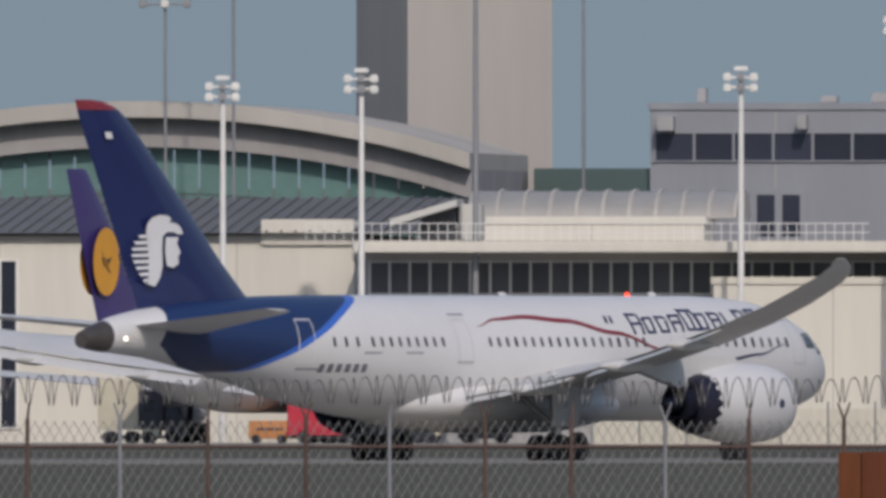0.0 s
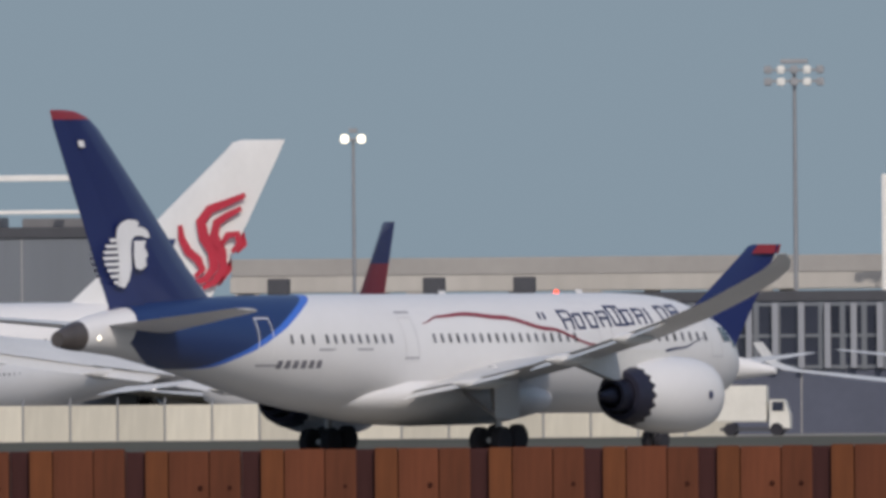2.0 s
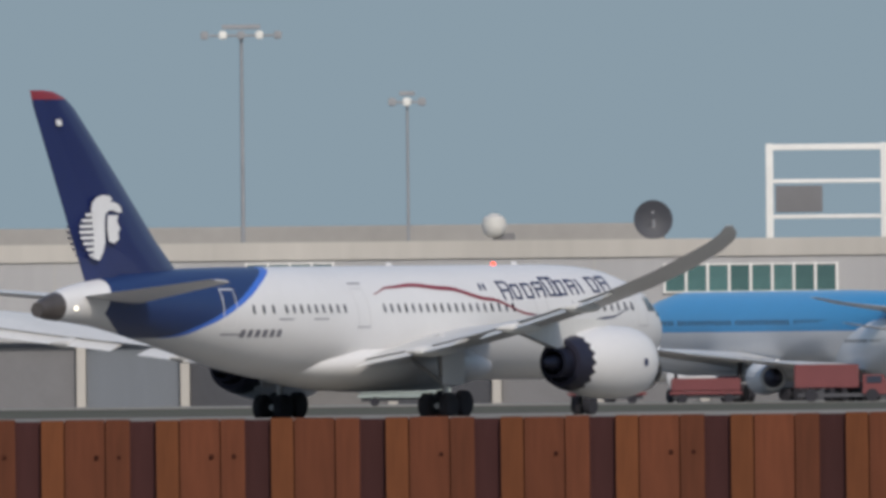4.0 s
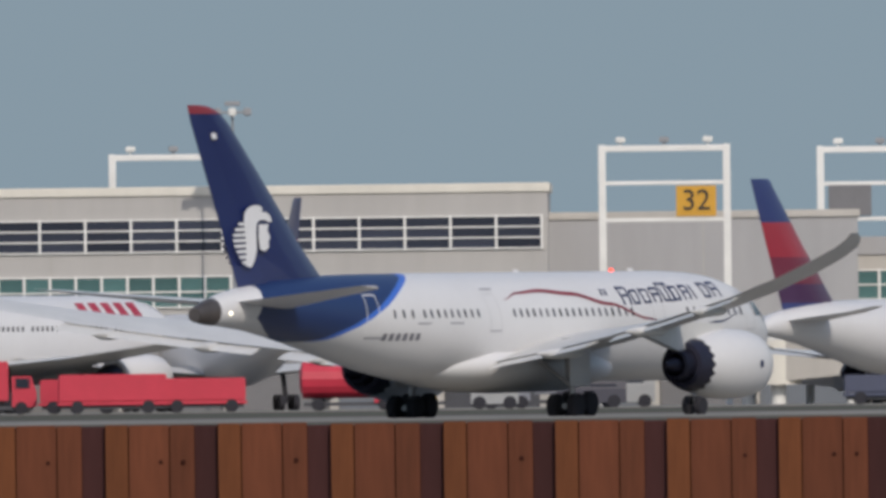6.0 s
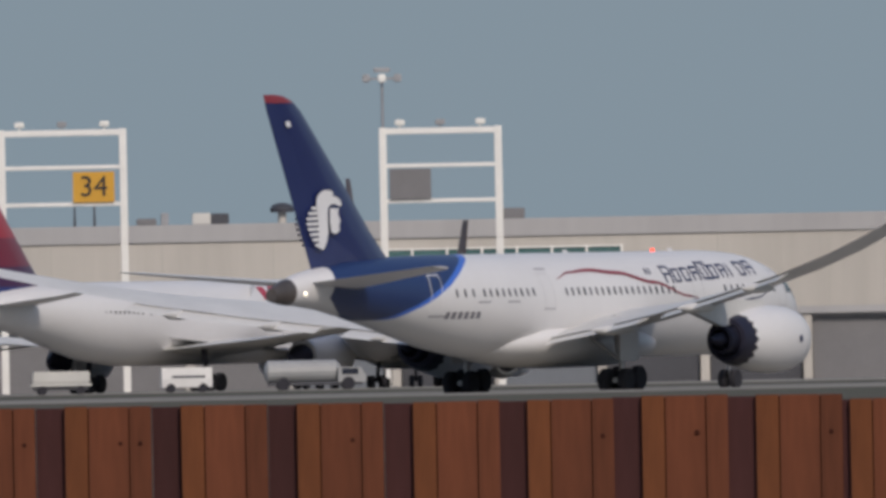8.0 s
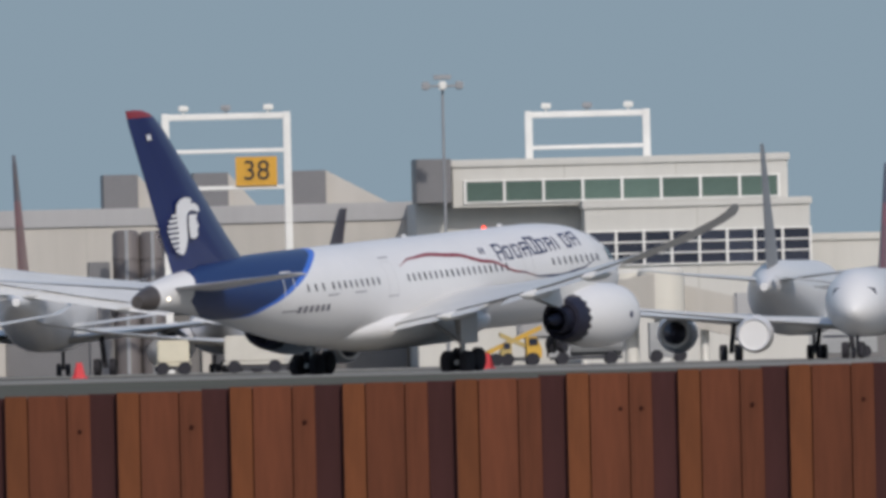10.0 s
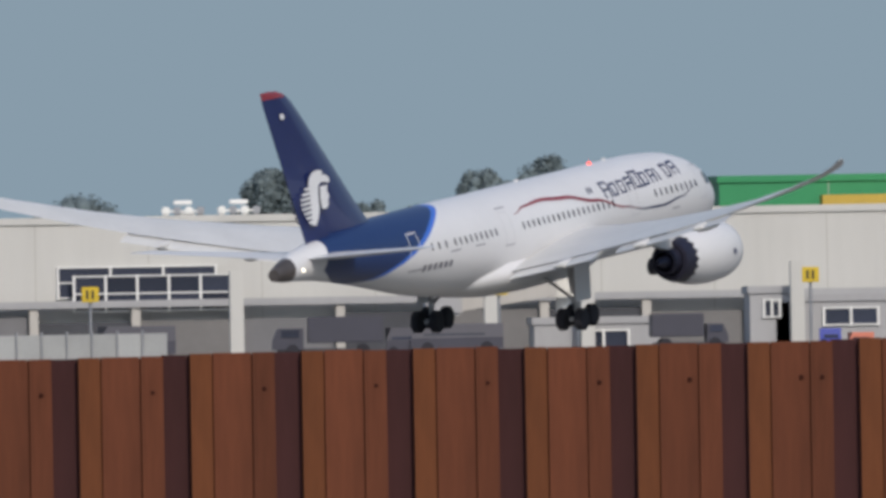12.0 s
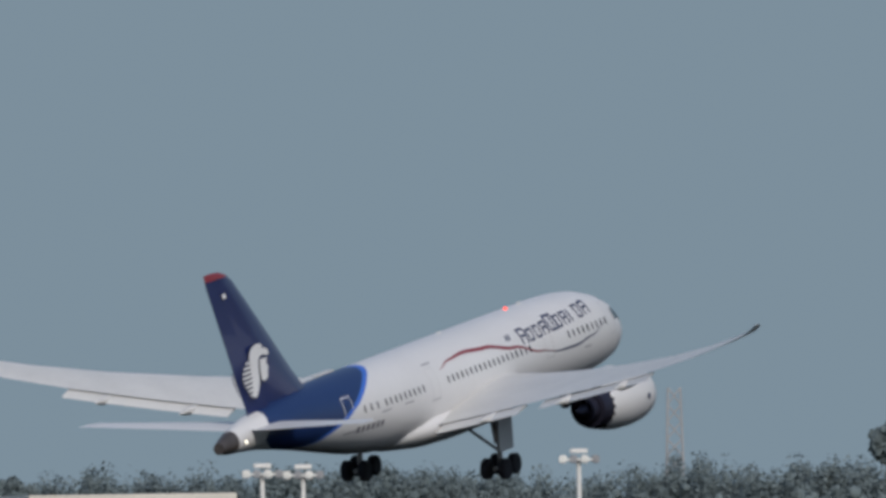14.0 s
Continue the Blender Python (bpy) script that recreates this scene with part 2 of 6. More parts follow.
def airfoil(lead, trail, z, thick, y, n=9, tilt=0.0):
    """A closed loop round a wing section: lead and trail are stations aft of the nose."""
    pts = []
    c = trail - lead
    for k in range(n + 1):
        f = 0.5 - 0.5 * math.cos(math.pi * k / n)
        t = thick * c * (1.48 * math.sqrt(f) - 0.63 * f - 1.76 * f * f + 1.42 * f ** 3 - 0.5 * f ** 4)
        pts.append((f, t))
    up = [(AFT - lead - c * f, y, z + t - tilt * c * (f - 0.45)) for f, t in pts]
    low = [(AFT - lead - c * f, y, z - 0.7 * t - tilt * c * (f - 0.45)) for f, t in pts[1:-1]]
    return up + low[::-1]


WING = [(1.5, 12.6, 27.4, 3.4, 0.105), (2.9, 14.0, 27.3, 3.65, 0.105), (6.5, 16.8, 27.5, 4.1, 0.095), (10.0, 19.5, 28.0, 4.65, 0.085),
        (15.0, 23.3, 30.2, 5.5, 0.08), (20.0, 27.1, 32.5, 6.5, 0.075), (24.0, 30.1, 34.4, 7.5, 0.07), (27.0, 32.4, 36.0, 8.4, 0.065),
        (28.6, 34.0, 36.7, 8.95, 0.06), (29.5, 35.4, 37.2, 9.35, 0.05), (30.05, 36.8, 37.6, 9.7, 0.05)]


def wing_at(y):
    w = np.array(WING)
    return [float(np.interp(y, w[:, 0], w[:, k])) for k in (1, 2, 3, 4)]


def incidence(y):
    """How far the wing section is tipped nose up, as a slope."""
    return float(np.interp(y, [2, 10, 20, 30], [0.09, 0.085, 0.06, 0.03]))


def livery_skin():
    """White skin with a navy-blue rear that sweeps down behind a bright blue edge, and a white tail end."""
    m = mat("white_and_blue_livery", (1, 1, 1), 0.42, coat=0.12, var=0.035, size=5)
    n, l = m.node_tree.nodes, m.node_tree.links
    tc = n.new("ShaderNodeTexCoord")
    sp = n.new("ShaderNodeSeparateXYZ")
    l.new(tc.outputs["Object"], sp.inputs[0])

    def calc(op, a, b=None, c=None):
        q = n.new("ShaderNodeMath")
        q.operation = op
        for s, v in zip(q.inputs, (a, b, c)):
            if v is None:
                continue
            if isinstance(v, (int, float)):
                s.default_value = v
            else:
                l.new(v, s)
        return q.outputs[0]

    aft = calc("MULTIPLY_ADD", sp.outputs[0], -1.0 / STRETCH, 56.0 + (AFT - 56.0) / STRETCH)

    def under(shift):
        f = n.new("ShaderNodeFloatCurve")
        pts = [(34.0, 8.9), (36.7, 7.86), (39.2, 7.05), (41.8, 5.9), (44.4, 4.8), (46.6, 4.2), (49.0, 4.5), (51.1, 5.3), (52.0, 6.0)]
        cu = f.mapping.curves[0].points
        while len(cu) < len(pts):
            cu.new(0.5, 0.5)
        for c, (x, z) in zip(cu, pts):
            c.location = ((x - 34) / 18, (z - 3) / 6)
        f.mapping.update()
        l.new(calc("DIVIDE", calc("SUBTRACT", calc("ADD", aft, shift), 34.0), 18.0), f.inputs["Value"])
        hz = calc("DIVIDE", calc("SUBTRACT", sp.outputs[2], 3.0), 6.0)
        over = calc("GREATER_THAN", hz, f.outputs[0])
        return calc("MULTIPLY", over, calc("GREATER_THAN", calc("ADD", aft, shift), 36.65))

    slant = calc("MULTIPLY_ADD", sp.outputs[2], -0.45, 53.9)
    ahead = calc("LESS_THAN", aft, slant)
    mask_navy = calc("MULTIPLY", under(0.0), ahead)
    mask_edge = calc("MULTIPLY", under(0.7), ahead)
    col = None
    last = (*WHITE, 1)
    for mask, c in ((mask_edge, (0.045, 0.15, 0.58)), (mask_navy, BLUE)):
        mx = n.new("ShaderNodeMix")
        mx.data_type = "RGBA"
        l.new(mask, mx.inputs["Factor"])
        if col is None:
            mx.inputs["A"].default_value = last
        else:
            l.new(col, mx.inputs["A"])
        mx.inputs["B"].default_value = (*c, 1)
        col = mx.outputs["Result"]
    b = n["Principled BSDF"]
    src = b.inputs["Base Color"].links[0].from_socket
    mul = n.new("ShaderNodeVectorMath")
    mul.operation = "MULTIPLY"
    l.new(src, mul.inputs[0])
    l.new(col, mul.inputs[1])
    l.new(mul.outputs[0], b.inputs["Base Color"])
    return m


def fin_loop(z, lead, trail, half):
    c = trail - lead
    f = [(0, 0), (0.08, 0.7), (0.3, 1.0), (0.65, 0.75), (1, 0.06)]
    right = [(ax(lead + c * u), -half * w, z) for u, w in f]
    left = [(ax(lead + c * u), half * w, z) for u, w in f[1:]]
    return right + left[::-1]


FIN = [(6.6, 42.2, 51.4, 0.42), (7.6, 43.4, 51.9, 0.42), (9.2, 45.3, 52.7, 0.36), (12.0, 48.2, 54.1, 0.28), (15.0, 51.4, 55.6, 0.2), (16.0, 52.5, 56.1, 0.17)]


def fin_at(z):
    w = np.array(FIN)
    return [float(np.interp(z, w[:, 0], w[:, k])) for k in (1, 2, 3)]


def fin_patch(bm, pts, side):
    """A flat marking on the fin from points of (station, height)."""
    vs = []
    for x, z in pts:
        lead, trail, half = fin_at(z)
        w = half + 0.03
        vs.append(bm.verts.new((ax(x), side * w, z)))
    bm.faces.new(vs)


def wheel_mesh(r=0.69, w=0.53):
    bm = bmesh.new()
    lathe(bm, [(-w / 2, r * 0.6), (-w / 2, r * 0.88), (-w * 0.36, r), (w * 0.36, r), (w / 2, r * 0.88), (w / 2, r * 0.6)], 20, "y")
    return mesh_of(bm, "tyre", tyre_rubber, True)


def main_gear(plane, side, tyre, hub):
    y = side * 4.9
    bm = bmesh.new()
    tube(bm, (0, y, 0.55), (0, y, 2.4), 0.17)
    tube(bm, (0.1, y * 0.97, 2.1), (0.35, y * 0.9, 4.2), 0.24, 0.28)
    leg = part("main_gear", bm, strut_metal, plane, "grey metal main landing gear leg", True)
    leg.matrix_basis = Matrix.Translation((6.2, 0, 0))
    bm = bmesh.new()
    tube(bm, (0.0, y, 1.5), (2.2, y * 0.75, 3.4), 0.09)
    tube(bm, (0.0, y, 1.6), (-0.6, y * 0.55, 3.4), 0.10)
    part("brace", bm, strut_metal, leg, smooth=True)
    bm = bmesh.new()
    tube(bm, (-0.95, y, 0.56), (0.95, y, 0.60), 0.15)
    part("bogie_beam", bm, strut_metal, leg, smooth=True)
    bm = bmesh.new()
    box(bm, -1.1, 1.2, y + side * 0.45 - 0.03, y + side * 0.45 + 0.03, 1.65, 4.2, 0.02)
    part("gear_door", bm, white_paint, leg, "light grey landing gear door")
    for dx in (-0.76, 0.76):
        for dy in (-0.62, 0.62):
            w = piece("wheel", tyre, leg, Matrix.Translation((dx, y + dy, 0.62 + 0.08 * dx)))
            piece("hub", hub, leg, Matrix.Translation((dx, y + dy, 0.62 + 0.08 * dx)))
    return leg


def half_wing(plane, side):
    pivot = Vector((AFT - 21.0, side * 2.6, 3.1))
    bm = bmesh.new()
    loops = []
    for y, lead, trail, z, th in WING:
        loops.append([Vector(p) - pivot for p in airfoil(lead, trail, z, th, side * y, tilt=incidence(y))])
    rings(bm, loops)
    wing = part("wing", bm, grey_wing, plane, "long upswept light grey wing", True)
    wing.matrix_basis = Matrix.Translation(pivot)
    # drooped flaps along the trailing edge
    for y0, y1, chord, drop in ((3.3, 9.3, 2.0, 0.35), (10.9, 20.5, 1.5, 0.35)):
        bm = bmesh.new()
        loops = []
        for k in range(6):
            y = y0 + (y1 - y0) * k / 5
            lead, trail, z, th = wing_at(y)
            z -= incidence(y) * (trail - lead) * 0.52
            a = [Vector(p) for p in airfoil(trail - 0.5, trail - 0.5 + chord, z - 0.12, 0.09, side * y, 6)]
            for p in a:
                p.z -= drop * ((AFT - trail + 0.5 - p.x) / chord) ** 1.2 if AFT - trail + 0.5 > p.x else 0
            loops.append([p - pivot for p in a])
        rings(bm, loops)
        part("flap", bm, grey_wing, wing, "lowered grey trailing edge flap", True)
    for y, ln in ((7.0, 5.2), (13.2, 4.6), (18.2, 4.0)):
        lead, trail, z, th = wing_at(y)
        z -= incidence(y) * (trail - lead) * 0.4
        bm = bmesh.new()
        prof = [(-0.55, 0.03), (-0.35, 0.22), (0.0, 0.30), (0.25, 0.26), (0.5, 0.04)]
        lathe(bm, [(s * -ln, r) for s, r in prof], 12, "x", Vector((AFT - trail, side * y, z - 0.42)) - pivot)
        part("flap_fairing", bm, grey_wing, wing, smooth=True)
    return wing


def engine(plane, side):
    at = Vector((0, side * 9.8, 2.72))
    nx = lambda s: AFT - 11.4 - (s - 15.75) * 1.19
    bm = bmesh.new()
    prof = [(15.9, 1.45), (15.75, 1.58), (15.9, 1.70), (16.6, 1.84), (17.8, 1.90), (19.2, 1.84), (20.3, 1.66), (20.9, 1.52)]
    n = 36
    loops = [[at + Vector((nx(s), r * math.cos(k * math.tau / n), r * math.sin(k * math.tau / n))) for k in range(n)] for s, r in prof]
    saw = [at + Vector((nx(21.0) - (0.42 if k % 2 else 0.0), 1.46 * math.cos(k * math.tau / n), 1.46 * math.sin(k * math.tau / n))) for k in range(n)]
    inner = [at + Vector((nx(16.3), 1.35 * math.cos(k * math.tau / n), 1.35 * math.sin(k * math.tau / n))) for k in range(n)]
    rings(bm, [inner] + loops + [saw], cap=False)
    nacelle = part("engine", bm, white_paint, plane, "white engine nacelle with saw-toothed rear edge", True)
    bm = bmesh.new()
    lathe(bm, [(nx(20.6), 1.42), (nx(21.5), 1.40), (nx(22.05), 1.22), (nx(22.1), 0.95), (nx(21.0), 0.9)], 36, "x", at)
    part("exhaust_nozzle", bm, dark_metal, nacelle, "dark metal exhaust nozzle", True)
    bm = bmesh.new()
    lathe(bm, [(nx(21.2), 0.98), (nx(22.7), 0.78), (nx(22.75), 0.62), (nx(22.0), 0.55)], 28, "x", at)
    part("core_nozzle", bm, dark_metal, nacelle, "dark core nozzle", True)
    bm = bmesh.new()
    lathe(bm, [(nx(21.6), 0.5), (nx(22.8), 0.42), (nx(23.6), 0.12)], 20, "x", at)
    part("tail_plug", bm, dark_metal, nacelle, smooth=True)
    bm = bmesh.new()
    lathe(bm, [(nx(16.5), 1.37), (nx(16.6), 1.36)], 28, "x", at)
    lathe(bm, [(nx(16.5), 0.45), (nx(15.95), 0.05)], 18, "x", at)
    part("fan", bm, dark_metal, nacelle, "dark fan disc with spinner", True)
    bm = bmesh.new()
    rings(bm, [[(nx(18.0), at.y + w, 4.3), (nx(18.6), at.y + w, 4.95), (nx(23.5), at.y + w, 5.0), (nx(25.8), at.y + w, 4.3),
                (nx(22.2), at.y + w, 3.35), (nx(20.5), at.y + w, 3.9)] for w in (-0.22, 0.22)])
    part("pylon", bm, grey_wing, nacelle, "grey engine pylon")
    bm = bmesh.new()
    for k in range(12):
        a0, a1 = k * math.tau / 12, (k + 1) * math.tau / 12
        c = at + Vector((nx(17.3), 0, 0))
        p = [(0.22 * math.cos(a), 0.22 * math.sin(a)) for a in (a0, a1)]
        bm.faces.new([bm.verts.new(c + Vector((u, side * math.sqrt(1.9 ** 2 - v * v) + side * 0.012, v))) for u, v in ((0, 0), p[0], p[1])])
    part("emblem", bm, ink_navy, nacelle, "small dark round emblem")
    return nacelle


def build_hero():
    plane = thing("airliner", "white twin-engine airliner with navy blue tail on its take-off run", "airliner")
    bm = bmesh.new()
    fuselage_skin(bm, 0.0, 54.4)
    body = part("fuselage", bm, livery_skin(), plane, "white fuselage with a swept navy blue rear", True)
    bm = bmesh.new()
    fuselage_skin(bm, 54.4, 56.0, 28, 0.4)
    part("tail_cone", bm, cone_metal, plane, "dark bare metal tail cone", True)
    # wing root fairing
    bm = bmesh.new()
    loops = []
    for x, w, h, zc in ((15.0, 0.6, 0.35, 2.6), (17.0, 2.3, 0.9, 2.6), (20.0, 3.15, 1.3, 2.65), (27.0, 3.3, 1.4, 2.7), (31.0, 3.1, 1.35, 2.75), (34.5, 2.2, 1.0, 2.75), (37.2, 0.7, 0.35, 2.6)):
        loops.append([(AFT - x + 4.2, w * math.cos(k * math.tau / 24), zc + h * math.sin(k * math.tau / 24)) for k in range(24)])
    rings(bm, loops)
    part("belly_fairing", bm, white_paint, plane, "white belly fairing", True)
    wings = [half_wing(plane, s) for s in (-1, 1)]
    for s in (-1, 1):
        engine(plane, s)
    # tailplane
    for s in (-1, 1):
        bm = bmesh.new()
        rings(bm, [airfoil(46.6, 52.4, 6.15, 0.10, s * 0.5, tilt=-0.06), airfoil(47.4, 52.8, 6.25, 0.095, s * 1.5, tilt=-0.06), airfoil(51.1, 54.4, 6.8, 0.085, s * 7.0, tilt=-0.06),
                   airfoil(52.6, 55.2, 7.05, 0.075, s * 9.4, tilt=-0.055), airfoil(53.6, 55.5, 7.1, 0.05, s * 9.9, tilt=-0.05)])
        part("tailplane", bm, white_paint, plane, "off-white tailplane", True)
    # fin, red cap and rudder
    bm = bmesh.new()
    rings(bm, [fin_loop(z, a, b - (b - a) * 0.3, h) for z, a, b, h in FIN + [(16.45, 53.2, 56.28, 0.14)]])
    fin = part("fin", bm, navy_paint, plane, "tall swept navy blue fin", True)
    bm = bmesh.new()
    loops = []
    for z, a, b, h in FIN + [(16.45, 53.2, 56.28, 0.14)]:
        loops.append([(ax(b - (b - a) * 0.295), -h * 0.72, z), (ax(b), -0.02, z), (ax(b), 0.02, z), (ax(b - (b - a) * 0.295), h * 0.72, z)])
    rings(bm, loops)
    part("rudder", bm, navy_paint, fin, "navy blue rudder", True)
    bm = bmesh.new()
    rings(bm, [fin_loop(16.451, 53.2, 56.28, 0.14), fin_loop(16.62, 53.6, 56.34, 0.12), fin_loop(16.85, 54.4, 56.42, 0.08), fin_loop(16.92, 55.3, 56.45, 0.03)])
    part("fin_cap", bm, red_paint, fin, "red fin tip", True)
    # plain white emblem with stripes behind it, and a small flag
    for s in (-1, 1):
        bm = bmesh.new()
        spot = lambda pts: fin_patch(bm, [(52.75 - 3.95 * u, 11.55 - 3.35 * v) for u, v in pts], s)
        spot([(0.30, 0.22), (0.33, 0.12), (0.42, 0.04), (0.56, 0.0), (0.72, 0.01), (0.79, 0.06), (0.74, 0.10), (0.88, 0.12), (0.97, 0.18), (1.0, 0.27), (0.9, 0.27), (0.82, 0.24), (0.70, 0.24), (0.62, 0.30)])
        spot([(0.30, 0.22), (0.62, 0.30), (0.60, 0.44), (0.60, 0.72), (0.54, 0.88), (0.44, 1.0), (0.30, 0.97), (0.33, 0.8), (0.34, 0.6), (0.31, 0.4)])
        part("emblem", bm, pale_mark, fin, "plain white rounded emblem")
        bm = bmesh.new()
        spot([(0.67, 0.31), (0.92, 0.31), (0.88, 0.40), (0.95, 0.52), (0.90, 0.58), (0.91, 0.68), (0.80, 0.74), (0.68, 0.71), (0.65, 0.52)])
        part("emblem_curl", bm, pale_mark, fin)
        for k, left in enumerate((0.15, 0.06, 0.01, 0.0, 0.03, 0.08, 0.14, 0.21)):
            v = 0.27 + 0.088 * k
            bm = bmesh.new()
            spot([(left, v + 0.015), (0.36, v), (0.36, v + 0.055), (left + 0.03, v + 0.06)])
            part("emblem_stripe", bm, pale_mark, fin)
        bm = bmesh.new()
        fin_patch(bm, [(54.4, 15.1), (53.9, 15.1), (54.0, 15.42), (54.5, 15.42)], s)
        part("flag_mark", bm, pale_mark, fin)
    # cabin windows, doors, lettering bars, swoosh
    bm = bmesh.new()
    vs = []
    for k in range(10):
        a = k * math.tau / 10
        c, d = math.cos(a), math.sin(a)
        vs.append(bm.verts.new((0.125 * math.copysign(abs(c) ** 0.6, c), 0.0, 0.25 * math.copysign(abs(d) ** 0.6, d))))
    bm.faces.new(vs)
    win = mesh_of(bm, "window", cabin_glass)
    spans = ((38.7, 40.3, 3), (32.4, 37.6, 9), (17.0, 28.8, 19), (5.8, 11.4, 9))
    for s in (-1, 1):
        for x0, x1, n in spans:
            for k in range(n):
                x = x0 + (x1 - x0) * k / (n - 1)
                p, q = on_skin(x, 5.62, s, 0.015), on_skin(x, 5.95, s, 0.015)
                tip = math.degrees(math.atan2(-(q.y - p.y), q.z - p.z))
                piece("window", win, body, pose(p.x, p.y, p.z, tip, 0, 0))
        for x0, w in ((41.6, 1.1), (30.2, 1.1), (13.8, 1.1), (4.2, 1.1)):
            bm = bmesh.new()
            t = 0.055
            skin_patch(bm, x0, x0 + t, 4.65, 6.65, s, 6)
            skin_patch(bm, x0 + w - t, x0 + w, 4.65, 6.65, s, 6)
            skin_patch(bm, x0, x0 + w, 4.6, 4.66, s, 1)
            skin_patch(bm, x0, x0 + w, 6.62, 6.68, s, 1)
            part("door", bm, pale_mark if x0 > 40 else faint_line, body, "door outline with a small window")
        for k, (w, h) in enumerate(((0.95, 1.2), (0.75, 0.95), (0.8, 0.95), (0.9, 0.98), (1.3, 1.22), (0.75, 0.95), (0.8, 0.95), (0.3, 0.95), (0.8, 0.98), (0.95, 0.98))):
            x = 17.6 - 1.06 * k
            w, h, z0 = w * 0.88, h * 0.84, 5.97 + 0.045 * k
            bm = bmesh.new()
            n = 1 if w < 0.5 else 3 if w > 1.1 else 2
            for i in range(n):
                d = (w - 0.17) * i / max(1, n - 1)
                skin_patch(bm, x - d, x - d - 0.17, z0, z0 + h - 0.05 * ((i + k) % 2), s, 4, lean=0.12 if i % 2 else -0.04)
            if n > 1:
                for zz in ((z0, z0 + h - 0.13) if k % 3 else (z0 + h * 0.45, z0 + h - 0.13)):
                    skin_patch(bm, x - 0.08, x - w + 0.06, zz, zz + 0.12, s, 1, off=0.024)
            part("letter_shape", bm, ink_navy, body)
        bm = bmesh.new()
        skin_patch(bm, 19.45, 19.25, 6.5, 6.85, s, 2, 0.08)
        skin_patch(bm, 19.05, 18.85, 6.5, 6.85, s, 2, 0.08)
        part("small_lettering", bm, ink_navy, body)
        for k in range(6):
            bm = bmesh.new()
            skin_patch(bm, 41.2 - 0.56 * k, 40.85 - 0.56 * k, 4.2, 4.58, s, 2, 0.05)
            part("registration_bar", bm, ink_grey, body)
        for x0, x1, z in ((42.6, 41.2, 4.3), (31.4, 30.2, 4.6), (38.3, 34.0, 5.05), (31.2, 30.0, 6.85), (9.4, 8.4, 4.4)):
            bm = bmesh.new()
            skin_patch(bm, x0, x1, z, z + 0.1, s, 1)
            part("panel_mark", bm, line_grey, body)
        bm = bmesh.new()
        skin_ribbon(bm, [(29.4, 6.35), (27.8, 6.68), (25.5, 6.8), (22.5, 6.62), (19.0, 6.05), (15.5, 5.25), (13.6, 4.95)], 0.21, s)
        part("swoosh", bm, red_paint, body, "thin red wave line")
        bm = bmesh.new()
        skin_ribbon(bm, [(15.6, 5.25), (13.0, 4.85), (10.6, 4.8), (8.2, 5.05), (5.8, 5.55)], 0.15, s)
        part("swoosh_end", bm, ink_navy, body, "dark end of the wave line")
    # cockpit glass
    for s in (-1, 1):
        bm = bmesh.new()
        skin_patch(bm, 3.9, 2.7, 5.35, 6.05, s, 3, -0.1)
        skin_patch(bm, 2.6, 1.75, 5.05, 5.6, s, 3, -0.3)
        part("cockpit_window", bm, dark_glass, body, "dark cockpit glass")
    # antennas, beacon, navigation light
    for x, h in ((12.5, 0.22), (24.0, 0.2)):
        bm = bmesh.new()
        a, b, zc = sect(x)
        rings(bm, [[(ax(x) + u, v, zc + b - 0.05 + hh) for u, v in ((0.35 - sh, 0), (0, -0.05), (-0.3 - sh, 0), (0, 0.05))] for hh, sh in ((0, 0), (h, 0.2))])
        part("antenna", bm, white_paint, body)
    bm = bmesh.new()
    lathe(bm, [(0.0, 0.13), (0.1, 0.11), (0.17, 0.04)], 12, "z", (ax(14.5), 0, 7.8))
    part("beacon", bm, beacon_red, body, "glowing red beacon", True)
    # white tail lights on both sides of the cone
    for s in (-1, 1):
        bm = bmesh.new()
        q = on_skin(53.7, 5.75, s, 0.02)
        lathe(bm, [(-0.12, 0.05), (0.0, 0.13), (0.12, 0.05)], 10, "x", q)
        part("tail_light", bm, lamp_glow, body, "small white tail light", True)
    # landing gear
    tyre = wheel_mesh()
    bm = bmesh.new()
    lathe(bm, [(-0.22, 0.3), (-0.25, 0.4), (0.25, 0.4), (0.22, 0.3)], 14, "y")
    hub = mesh_of(bm, "hub", hub_metal, True)
    legs = []
    for s in (-1, 1):
        legs.append(main_gear(plane, s, tyre, hub))
    bm = bmesh.new()
    tube(bm, (29.5, 0, 0.5), (29.3, 0, 2.6), 0.12)
    tube(bm, (29.4, 0, 1.2), (31.2, 0, 2.4), 0.07)
    leg = part("nose_gear", bm, strut_metal, plane, "grey metal nose landing gear leg", True)
    for s in (-0.35, 0.35):
        w = piece("wheel", tyre, leg, Matrix.LocRotScale((29.5, s, 0.51), None, (0.77, 0.77, 0.77)))
    return plane, wings, legs


hero, hero_wings, hero_legs = build_hero()
